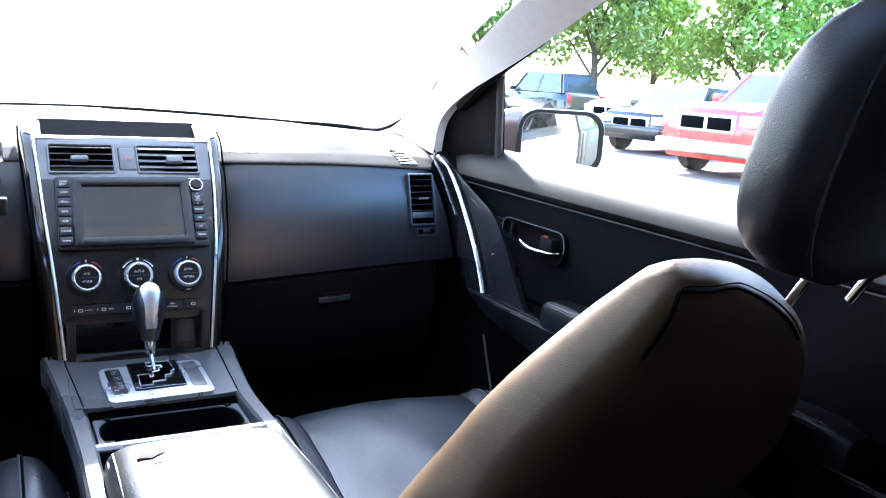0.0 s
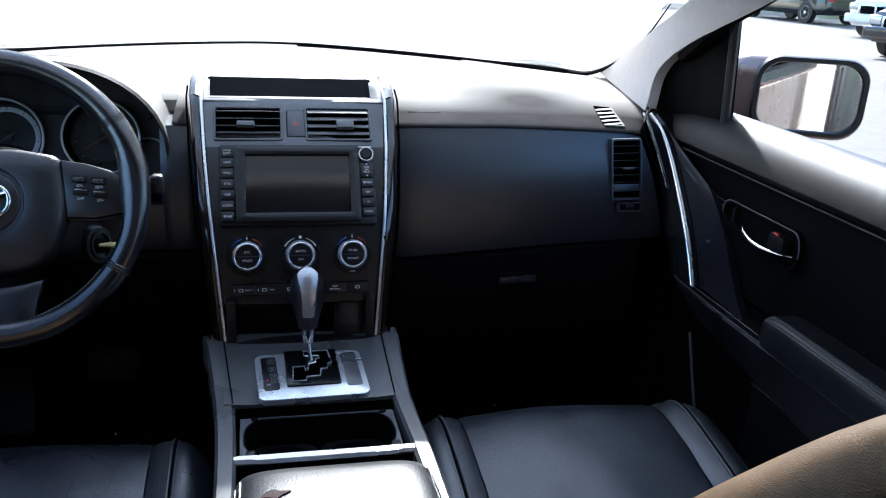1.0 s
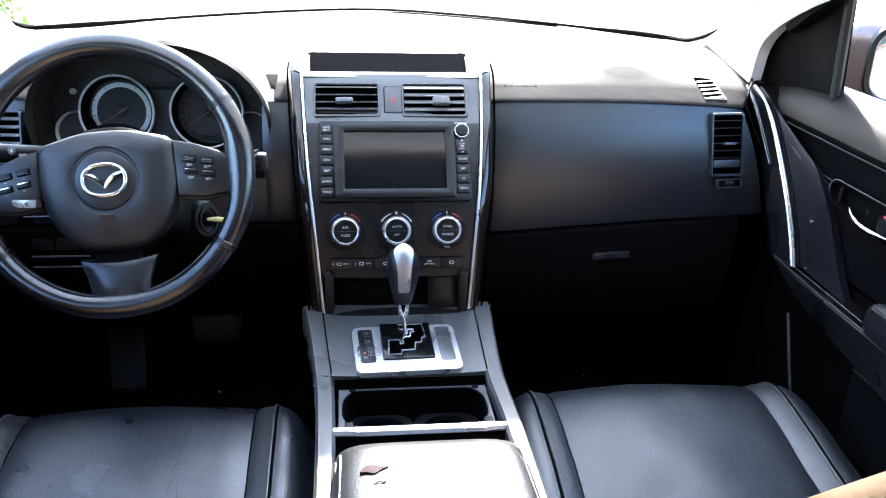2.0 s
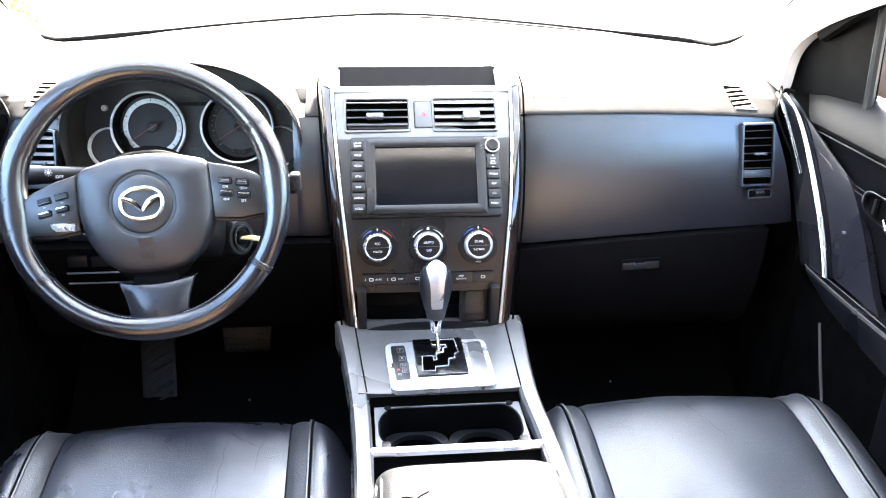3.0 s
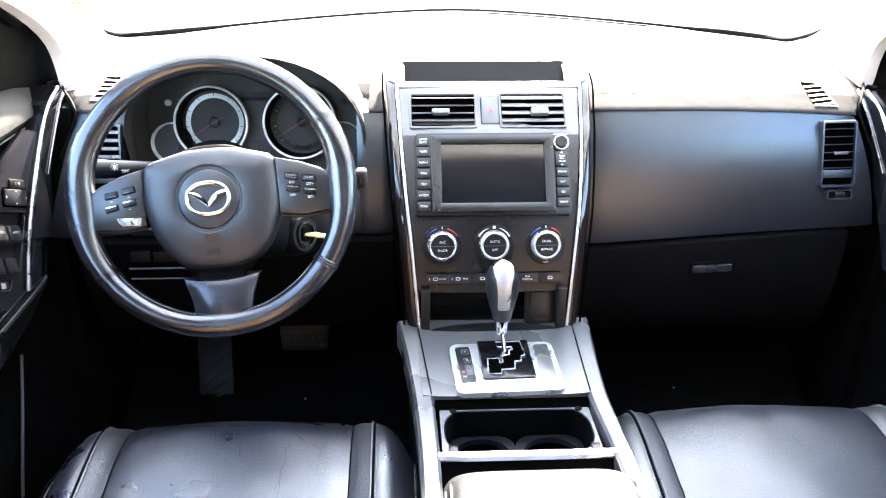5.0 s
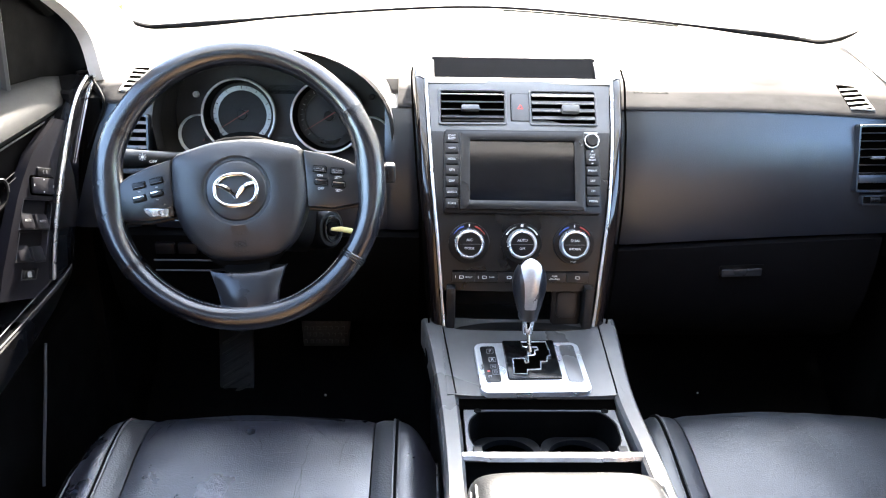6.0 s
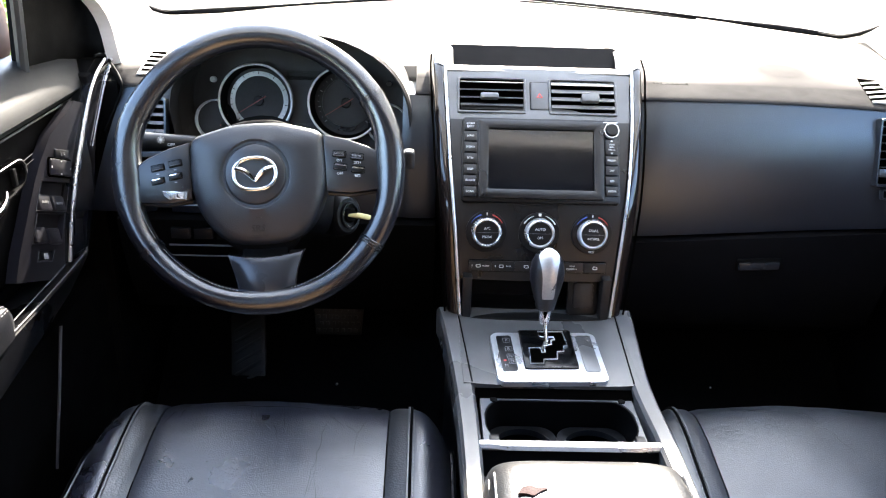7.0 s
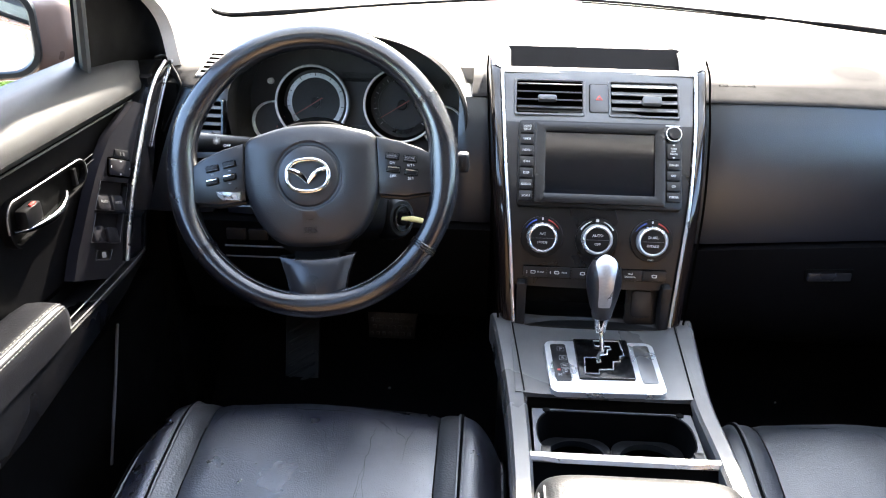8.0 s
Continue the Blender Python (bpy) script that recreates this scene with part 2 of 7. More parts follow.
HEADLEATHER = mat("blue_black_headrest_leather", (0.0060, 0.0064, 0.0078), 0.36, bump=0.4, bscale=900, scale=10, rvar=0.06, spec=0.9, crease=0.08)
# Brown base and warm tint paint the sun's glow on black leather.
BACKLEATHER = mat("sun_browned_back_leather", (0.0720, 0.0430, 0.0210), 0.42, bump=0.45, bscale=1000, scale=10, rvar=0.06, spec=0.7, tint=(1.0, 0.74, 0.52), crease=0.1)
SPOKEGREY = mat("dark_grey_spoke_paint", (0.022, 0.0225, 0.026), 0.32, metal=0.3, scale=9, var=0.1)
TORN = mat("torn_backing", (0.035, 0.018, 0.017), 0.9, scale=60, var=0.5, bump=0.6, bscale=300)
THREAD = mat("grey_thread", (0.17, 0.17, 0.165), 0.8, scale=200)
RUBBER = mat("black_rubber", (0.0055, 0.0055, 0.0055), 0.5, scale=30, bump=0.2, bscale=600)
CARPET = mat("black_carpet", (0.0035, 0.0035, 0.0038), 0.95, scale=60, var=0.5, bump=1.0, bscale=500, spec=0.1)
PILLAR = mat("beige_pillar_fabric", (0.46, 0.43, 0.41), 0.85, scale=10, var=0.06, bump=0.4, bscale=1100, spec=0.2)
LINER = mat("headliner_fabric", (0.30, 0.285, 0.27), 0.95, scale=20, var=0.08, bump=0.4, bscale=900, spec=0.1)
SCREEN = mat("dark_display_glass", (0.003, 0.0032, 0.004), 0.10, scale=5, rvar=0.04, spec=0.4)
# Flat black for the shade in holes and gaps; also the warning display.
DISPLAY = mat("display_and_cavity_shade", (0.0008, 0.0007, 0.0006), 0.9, scale=5, spec=0.0)
PRINT = mat("white_print", (0.62, 0.63, 0.64), 0.6, scale=200)
RED = mat("red_print", (0.45, 0.04, 0.03), 0.5, scale=200)
BLUE = mat("blue_print", (0.05, 0.10, 0.42), 0.5, scale=200)
DIAL = mat("dial_black", (0.014, 0.014, 0.016), 0.6, scale=30)
DIALRING = mat("dial_silver_band", (0.52, 0.53, 0.54), 0.45, metal=0.3, scale=40, var=0.15)
CHROMERING = mat("polished_gauge_ring", (0.66, 0.66, 0.67), 0.36, metal=0.2, scale=20, var=0.05)
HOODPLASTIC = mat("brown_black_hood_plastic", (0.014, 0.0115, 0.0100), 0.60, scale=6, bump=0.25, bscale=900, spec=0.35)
NEEDLE = mat("dull_red_needle", (0.16, 0.035, 0.03), 0.5, scale=200)
BRUSHED = mat("brushed_silver_insert", (0.40, 0.40, 0.405), 0.36, metal=0.7, scale=30, var=0.12)
SMOKED = mat("smoked_display_face", (0.0042, 0.0036, 0.0033), 0.55, scale=5, spec=0.05)
YELLOW = mat("yellow_tag", (0.74, 0.68, 0.32), 0.5, scale=80, var=0.15)
WSGLASS = glass("dusty_windshield_glass", (0.93, 0.95, 0.94), haze=0.12, gloss=0.06)
PANE = glass("tinted_pane", (0.40, 0.42, 0.43), gloss=0.06)
DARKPANE = glass("light_cutting_pane", (0.10, 0.11, 0.11), gloss=0.06)
MIRROR = mat("mirror_silvering", (0.9, 0.92, 0.92), 0.015, metal=1.0, scale=3, var=0.02, rvar=0.008)
PAINT = mat("brown_metallic_paint", (0.27, 0.17, 0.125), 0.28, metal=0.35, scale=4, var=0.1, coat=0.9)
ASPHALT = mat("sun_bleached_asphalt", (0.165, 0.145, 0.116), 0.9, scale=0.6, var=0.18, bump=0.15, bscale=60)
LEAF = mat("green_leaves", (0.12, 0.22, 0.035), 0.55, scale=3, var=0.5, obj=0.3)
LEAF2 = mat("yellow_green_leaves", (0.24, 0.32, 0.06), 0.55, scale=3, var=0.5, obj=0.3)
BARK = mat("bark", (0.10, 0.075, 0.05), 0.9, scale=8, var=0.4, bump=0.8, bscale=30)
CARBLACK = mat("black_car_paint", (0.012, 0.013, 0.015), 0.2, scale=3, coat=0.9)
CARRED = mat("red_car_paint", (0.55, 0.045, 0.03), 0.28, scale=3, var=0.1, coat=0.9)
CARWHITE = mat("white_car_paint", (0.75, 0.76, 0.77), 0.3, scale=3, var=0.05, coat=0.9)
CARGLASS = mat("dark_car_glass", (0.03, 0.035, 0.04), 0.06, scale=2, coat=0.6)
CARCHROME = mat("car_chrome", (0.62, 0.63, 0.64), 0.22, metal=0.8, scale=1.5, var=0.06)
TAIL = mat("red_lamp_lens", (0.5, 0.02, 0.02), 0.2, scale=20)


# ---- building tools ----
PLACE = {}


def thing(name, at, label, category, group="", kind=""):
    """An Empty at the thing's base; at is a point or a pose."""
    ob = new(name)
    ob.empty_display_size = 0.05
    m = at if isinstance(at, Matrix) else Matrix.Translation(at)
    ob.matrix_world = m
    PLACE[ob.name] = m
    return tagged(ob, label, category, group, kind)


def part(name, bm, material, parent=None, label="", local=False, sharp=38, smooth=True):
    """Links a bmesh as one mesh; its coordinates are the world's, or its thing's own if local."""
    me = bpy.data.meshes.new(name)
    if parent is not None and not local:
        bm.transform(PLACE[parent.name].inverted())
    bmesh.ops.recalc_face_normals(bm, faces=bm.faces)
    bm.to_mesh(me)
    bm.free()
    me.materials.append(material)
    if smooth:
        me.polygons.foreach_set("use_smooth", [True] * len(me.polygons))
        me.set_sharp_from_angle(angle=radians(sharp))
    ob = new(name, me)
    if parent is not None:
        ob.parent = parent
        PLACE[ob.name] = PLACE[parent.name]
    else:
        PLACE[ob.name] = Matrix()
    if label:
        ob["label"] = label
    return ob


def V(*a):
    return Vector(a)


def box(c, s, m=None, bev=0.0, seg=2, bm=None):
    """A bevelled box of size s round c, turned by m."""
    out = bm or bmesh.new()
    t = bmesh.new()
    bmesh.ops.create_cube(t, size=1)
    bmesh.ops.scale(t, vec=s, verts=t.verts)
    if bev:
        bmesh.ops.bevel(t, geom=t.edges[:], offset=bev, segments=seg, profile=0.6, affect="EDGES")
    t.transform(Matrix.Translation(c))
    if m is not None:
        t.transform(m)
    return merge(out, t)


def merge(out, t):
    base = {}
    for v in t.verts:
        base[v.index] = out.verts.new(v.co)
    t.verts.index_update()
    base = {v: base[v.index] for v in t.verts}
    for f in t.faces:
        out.faces.new([base[v] for v in f.verts])
    t.free()
    return out


def loft(rings, cap=True, closed=True, bm=None, wrap=False):
    """Skins rings of points, each with the same number."""
    bm = bm or bmesh.new()
    vs = [[bm.verts.new(p) for p in r] for r in rings]
    n = len(rings[0])
    pairs = list(zip(vs, vs[1:])) + ([(vs[-1], vs[0])] if wrap else [])
    for a, b in pairs:
        for i in range(n if closed else n - 1):
            j = (i + 1) % n
            bm.faces.new((a[i], a[j], b[j], b[i]))
    if cap and closed and not wrap:
        bm.faces.new(vs[0][::-1])
        bm.faces.new(vs[-1])
    return bm


def shell(grid, thick, bm=None):
    """A closed slab from a grid of points, offset backwards along its normals."""
    nu, nv = len(grid), len(grid[0])
    back = []
    for i in range(nu):
        row = []
        for j in range(nv):
            du = grid[min(i + 1, nu - 1)][j] - grid[max(i - 1, 0)][j]
            dv = grid[i][min(j + 1, nv - 1)] - grid[i][max(j - 1, 0)]
            row.append(grid[i][j] - du.cross(dv).normalized() * thick)
        back.append(row)
    rings = [list(grid[i]) + back[i][::-1] for i in range(nu)]
    return loft(rings, bm=bm)


def tube(pts, r, seg=8, closed=False, bm=None, flat=1.0):
    """A round bar along points; r is one radius or a list."""
    pts = [Vector(p) for p in pts]
    n = len(pts)
    rings = []
    ref = None
    for i, p in enumerate(pts):
        a = pts[i - 1] if (i or closed) else p
        b = pts[(i + 1) % n] if (i < n - 1 or closed) else p
        d = (b - a).normalized()
        if ref is None:
            ref = d.orthogonal().normalized()
        ref = (ref - d * ref.dot(d)).normalized()
        w = d.cross(ref)
        rr = r[i] if isinstance(r, (list, tuple)) else r
        rings.append([p + (ref * math.cos(k * math.tau / seg) + w * math.sin(k * math.tau / seg) * flat) * rr for k in range(seg)])
    return loft(rings, cap=not closed, wrap=closed, bm=bm)


def curve(pts, n=24):
    """Catmull-Rom points through pts."""
    pts = [Vector(p) for p in pts]
    p = [pts[0] * 2 - pts[1]] + pts + [pts[-1] * 2 - pts[-2]]
    out = []
    m = len(pts) - 1
    for k in range(n + 1):
        u = k / n * m
        i = min(int(u), m - 1)
        f = u - i
        a, b, c, d = p[i:i + 4]
        out.append(0.5 * ((2 * b) + (c - a) * f + (2 * a - 5 * b + 4 * c - d) * f * f + (3 * b - a - 3 * c + d) * f ** 3))
    return out


def interp(x, table):
    for (x0, y0), (x1, y1) in zip(table, table[1:]):
        if x <= x1:
            return y0 + (y1 - y0) * max(0.0, (x - x0) / (x1 - x0))
    return table[-1][1]


def rrect(w, h, r, n=5):
    """Outline of a rounded rectangle, anticlockwise, in its own plane."""
    out = []
    for cx, cy, a0 in ((w / 2 - r, h / 2 - r, 0), (-w / 2 + r, h / 2 - r, 90), (-w / 2 + r, -h / 2 + r, 180), (w / 2 - r, -h / 2 + r, 270)):
        for k in range(n + 1):
            a = radians(a0 + 90 * k / n)
            out.append((cx + r * math.cos(a), cy + r * math.sin(a)))
    return out


def ellipse(rx, ry, n=32):
    return [(rx * math.cos(k * math.tau / n), ry * math.sin(k * math.tau / n)) for k in range(n)]


def prism(outline, z0, z1, m=None, bev=0.0, bm=None, inset=None):
    """Extrudes an outline from z0 to z1, with a rounded top edge."""
    t = bmesh.new()
    c = sum((Vector((*p, 0)) for p in outline), Vector()) / len(outline)

    def ring(z, d):
        out = []
        for p in outline:
            q = Vector((*p, 0)) - c
            L = q.length or 1
            q = q * max(0.02, (L - d) / L)
            out.append((c.x + q.x, c.y + q.y, z))
        return out
    rings = [ring(z0, 0)]
    if bev:
        s = 1 if z1 > z0 else -1
        rings += [ring(z1 - s * bev, 0), ring(z1 - s * bev * 0.3, bev * 0.3), ring(z1, bev)]
    else:
        rings.append(ring(z1, 0))
    loft(rings, bm=t)
    if m is not None:
        t.transform(m)
    if bm is None:
        return t
    return merge(bm, t)


def rim(outer, inner, z0, z1, m=None, bm=None, bev=0.0):
    """A frame between two outlines with the same number of points."""
    t = bmesh.new()
    rings = []
    oc = [(p[0], p[1]) for p in outer]
    ic = [(p[0], p[1]) for p in inner]

    def mix(f, z):
        return [(a[0] + (b[0] - a[0]) * f, a[1] + (b[1] - a[1]) * f, z) for a, b in zip(oc, ic)]
    if bev:
        seq = [mix(0, z0), mix(0, z1 - (z1 - z0) * bev), mix(0.2, z1), mix(0.8, z1), mix(1, z1 - (z1 - z0) * bev), mix(1, z0)]
    else:
        seq = [mix(0, z0), mix(0, z1), mix(1, z1), mix(1, z0)]
    loft(seq, wrap=True, bm=t)
    if m is not None:
        t.transform(m)
    return t if bm is None else merge(bm, t)


def lathe(profile, m=None, seg=32, bm=None):
    """Turns (radius, height) pairs round z."""
    t = bmesh.new()
    loft([[(r * math.cos(k * math.tau / seg), r * math.sin(k * math.tau / seg), z) for k in range(seg)] for r, z in profile], bm=t)
    if m is not None:
        t.transform(m)
    return t if bm is None else merge(bm, t)


def collar(profile, m=None, seg=48):
    """Turns a closed (radius, height) section round z, open in the middle."""
    t = bmesh.new()
    loft([[(r * math.cos(k * math.tau / seg), r * math.sin(k * math.tau / seg), z) for k in range(seg)] for r, z in profile], wrap=True, bm=t)
    if m is not None:
        t.transform(m)
    return t


def words(text, size, m, material, parent, name="lettering", depth=0.0003):
    """Raised or printed lettering, centred on m."""
    c = bpy.data.curves.new("lettering", "FONT")
    c.body, c.size, c.align_x, c.align_y, c.extrude = text, size, "CENTER", "CENTER", depth
    c.resolution_u = 2
    tmp = bpy.data.objects.new("lettering", c)
    scene.collection.objects.link(tmp)
    bpy.context.view_layer.update()
    me = bpy.data.meshes.new_from_object(tmp)
    bpy.data.objects.remove(tmp)
    me.transform((PLACE[parent.name].inverted() if parent else Matrix()) @ m)
    me.materials.clear()
    me.materials.append(material)
    ob = new(name, me)
    ob.parent = parent
    PLACE[ob.name] = PLACE[parent.name]
    return ob


def frame_at(o, x, y):
    """A pose with its own x and y axes given; z is their cross."""
    x, y = Vector(x).normalized(), Vector(y)
    z = x.cross(y).normalized()
    y = z.cross(x)
    m = Matrix((x, y, z)).transposed().to_4x4()
    m.translation = o
    return m


# ---- ground and surroundings ----
def ground_sheet():
    bm = bmesh.new()
    bmesh.ops.create_grid(bm, x_segments=8, y_segments=8, size=900)
    ob = part("ground", bm, ASPHALT, smooth=False)
    tagged(ob, "sun-bleached dusty asphalt of an open car park", "ground", kind="structure")


ground_sheet()


# ---- shell of the car ----
def dash_end(x):
    return 1.01 - 0.6 * math.sqrt(x * x + 0.01) + 0.10 * max(0.0, -x)


def arch(x):
    """Rise of the dashboard's far edge towards the middle."""
    return 0.013 * max(0.0, 1 - (abs(x) / 0.61) ** 3)


def pillar_lines(s):
    """Edges of the front roof post on one side: along the windshield, and along the door."""
    k = 0.022 if s < 0 else 0.0
    if s < 0:
        a = [(0.742, 0.60, 1.172), (0.735, 0.46, 1.230), (0.716, 0.30, 1.306), (0.630, -0.10, 1.425), (0.577, -0.42, 1.535)]
    else:
        a = [(0.685, 0.52, 1.172), (0.692, 0.38, 1.236), (0.674, 0.22, 1.308), (0.602, -0.10, 1.425), (0.555, -0.42, 1.535)]
    b = [(0.664 + k, 0.232, 1.140), (0.674 + k, 0.20, 1.235), (0.660 + k, -0.08, 1.358), (0.628 + k, -0.45, 1.495)]
    return [V(s * p[0], p[1], p[2]) for p in a], [V(s * p[0], p[1], p[2]) for p in b]


def a_pillar(s):
    a, b = pillar_lines(s)
    a, b = curve(a, 18), curve(b, 18)
    grid = []
    for p, q in zip(a, b):
        mid = (p + q) / 2 + V(-s * 0.008, -0.012, 0.004)
        grid.append([p * (1 - f) ** 2 + mid * 2 * f * (1 - f) + q * f * f for f in [i / 8 for i in range(9)]])
    if s < 0:
        grid = grid[::-1]
    ob = part("a_pillar", shell(grid, 0.02), PILLAR)
    tagged(ob, "pale beige fabric-covered windshield pillar trim", "pillar trim", kind="structure")


a_pillar(1)
a_pillar(-1)


def windshield():
    w = thing("windshield", (0, 0.9, 1.16), "dusty curved car windshield glass with dark seal", "windshield", kind="structure")
    grid = []
    for i in range(21):
        f = i / 20
        row = []
        for j in range(25):
            u = j / 24 * 2 - 1
            xb, xt = 0.70 * u, 0.575 * u
            yb, yt = dash_end(xb), -0.42 + 0.10 * (1 - u * u)
            p = V(xb + (xt - xb) * f, yb + (yt - yb) * f, 1.160 + arch(xb) * (1 - f) + (1.545 - 1.160) * f + 0.045 * math.sin(math.pi * f) + 0.015 * (1 - u * u) * f)
            row.append(p)
        grid.append(row)
    pane = part("pane", shell(grid, 0.005), WSGLASS, w)
    pane.visible_shadow = False
    pts, rad = [], []
    for j in range(41):
        x = -0.665 + 1.29 * j / 40
        pts.append(V(x, dash_end(x) - 0.036, 1.1665 + arch(x)))
        rad.append(0.0034 + 0.0080 * math.exp(-((abs(x + 0.02) - 0.595) / 0.055) ** 2))
    part("seal", tube(pts, rad, seg=8, flat=0.7), MATTE, w, "black rubber seal along the glass")
    for hook in ([(0.625, 0.597, 1.1665), (0.652, 0.545, 1.170), (0.668, 0.47, 1.195), (0.678, 0.38, 1.2376), (0.668, 0.30, 1.279), (0.640, 0.18, 1.335)],
                 [(-0.665, 0.635, 1.1665), (-0.708, 0.612, 1.170), (-0.725, 0.54, 1.196), (-0.716, 0.45, 1.235), (-0.703, 0.36, 1.279), (-0.672, 0.22, 1.338)]):
        part("seal", tube(curve([V(*q) for q in hook], 40), [0.0050 * (1 - k / 44) + 0.0006 for k in range(41)], seg=6), MATTE, w)


windshield()


def roof_and_sides():
    """Headliner, side walls with window openings, and the back, which close the cabin."""
    def roof_bit(x0, x1, y0, y1, bm):
        grid = [[V((x0 + (x1 - x0) * i / 6) * (0.60 - 0.02 * abs(y)), y, 1.56 + 0.05 * (1 - (x0 + (x1 - x0) * i / 6) ** 2)) for i in range(7)] for y in [y0 + (y1 - y0) * k / 5 for k in range(6)]]
        return shell(grid, -0.04, bm)
    bm = roof_bit(-1, 1, -0.40, -0.52, None)
    roof_bit(-1, -0.70, -0.52, -1.14, bm)
    roof_bit(0.70, 1, -0.52, -1.14, bm)
    roof_bit(-1, 1, -1.14, -2.95, bm)
    ob = part("ceiling", bm, LINER)
    tagged(ob, "pale grey fabric headliner of the car", "ceiling", kind="structure")
    # Unseen roof window, assumed, to let sky light onto dash and seats.
    grid = [[V(x * 0.43, y, 1.615 + 0.03 * (1 - x * x)) for x in (-1, -0.5, 0, 0.5, 1)] for y in (-0.50, -0.83, -1.16)]
    ob = part("roof_window", shell(grid, -0.005), PANE)
    ob.visible_shadow = False
    tagged(ob, "unseen tinted roof window, added for sky light", "window", kind="structure")
    for s, nm in ((1, "wall_right"), (-1, "wall_left")):
        bm = bmesh.new()
        box((s * 0.80, -1.95, 0.78), (0.06, 2.1, 0.76), bev=0.01, bm=bm)
        b = loft([[V(s * 0.80, y + w, 1.14), V(s * 0.80, y - w, 1.14), V(s * 0.73, y - w, 1.14), V(s * 0.73, y + w, 1.14)] if z < 1.2 else
                  [V(s * 0.66, y + w, 1.56), V(s * 0.66, y - w, 1.56), V(s * 0.60, y - w, 1.56), V(s * 0.60, y + w, 1.56)] for y, w, z in ((-0.98, 0.08, 1.14), (-0.98, 0.08, 1.56))])
        box((s * 0.765, -0.98, 0.86), (0.07, 0.18, 0.58), bev=0.02, bm=b)
        tagged(part("b_pillar", b, PILLAR), "pale beige centre pillar trim", "pillar trim", kind="structure")
        for y0, w, lean in ( (-2.0, 0.14, 0.02), (-2.95, 0.2, 0.03)):
            loft([[V(s * 0.80, y0 - w / 2, 1.14), V(s * 0.80, y0 + w / 2, 1.14), V(s * 0.74, y0 + w / 2, 1.14), V(s * 0.74, y0 - w / 2, 1.14)],
                  [V(s * 0.66, y0 - w / 2, 1.56), V(s * 0.66, y0 + w / 2, 1.56), V(s * 0.60, y0 + w / 2, 1.56), V(s * 0.60, y0 - w / 2, 1.56)]], bm=bm)
        box((s * 0.635, -1.65, 1.565), (0.09, 2.5, 0.07), bev=0.01, bm=bm)
        box((s * 0.812, -0.98, 0.85), (0.012, 0.22, 0.60), bev=0.003, bm=bm)
        loft([[V(s * 0.812, -0.89, 1.14), V(s * 0.812, -1.07, 1.14), V(s * 0.803, -1.07, 1.14), V(s * 0.803, -0.89, 1.14)],
              [V(s * 0.675, -0.89, 1.57), V(s * 0.675, -1.07, 1.57), V(s * 0.664, -1.07, 1.57), V(s * 0.664, -0.89, 1.57)]], bm=bm)
        ob = part(nm, bm, PLASTIC)
        tagged(ob, "dark plastic side wall of the car with window openings", "car side", kind="structure")
    bm = box((0, -3.0, 0.78), (1.54, 0.06, 0.76), bev=0.01)
    box((0, -2.9, 1.56), (1.25, 0.16, 0.07), bev=0.01, bm=bm)
    tagged(part("wall_back", bm, PLASTIC), "dark plastic tailgate with rear window opening", "tailgate", kind="structure")
    # Unseen dark panes, added to hold back light from behind.
    for s in (1, -1):
        for y0, y1 in ((-1.07, -1.93), (-2.07, -2.86)):
            grid = [[V(s * (0.775 - 0.135 * f), y, 1.14 + 0.42 * f) for f in (0, 0.5, 1)] for y in (y0, y1)]
            tagged(part("window", shell(grid, 0.004), DARKPANE), "unseen dark side pane added to cut rear light", "window", kind="structure")
    grid = [[V(x, -2.99 + 0.08 * f, 1.14 + 0.40 * f) for f in (0, 0.5, 1)] for x in (-0.74, 0.74)]
    tagged(part("window", shell(grid, 0.004), DARKPANE), "unseen dark tailgate pane added to cut rear light", "window", kind="structure")
    bm = box((0, -2.2, 0.95), (1.3, 0.18, 0.7), bev=0.05, seg=3)
    box((0, -1.95, 0.66), (1.3, 0.5, 0.18), bev=0.05, seg=3, bm=bm)
    tagged(part("rear_bench", bm, LEATHER), "black leather rear bench seat", "seat")


roof_and_sides()


def floor_pan():
    prof = [(-3.0, 0.42), (-0.6, 0.42), (0.14, 0.43), (0.22, 0.45), (0.34, 0.52), (0.48, 0.64), (0.52, 0.80), (0.52, 1.10)]
    prof = [(p.x, p.y) for p in curve([V(a, b, 0) for a, b in prof], 40)]
    grid = [[V(x, y, z) for x in (-0.76, -0.4, 0.0, 0.4, 0.76)] for y, z in prof]
    ob = part("floor", shell(grid, -0.03), CARPET)
    tagged(ob, "black carpeted car floor rising to the firewall", "floor", kind="structure")
    for s in (1, -1):
        bm = box((s * 0.735, 0.06, 0.60), (0.05, 1.0, 0.42), bev=0.01)
        box((s * 0.725, 0.36, 0.78), (0.07, 0.42, 0.72), bev=0.01, bm=bm)
        box((s * 0.685, 0.30, 0.99), (0.05, 0.22, 0.27), bev=0.01, bm=bm)
        tagged(part("sill", bm, MATTE), "black plastic side panel beside the footwell", "side panel", kind="structure")


floor_pan()


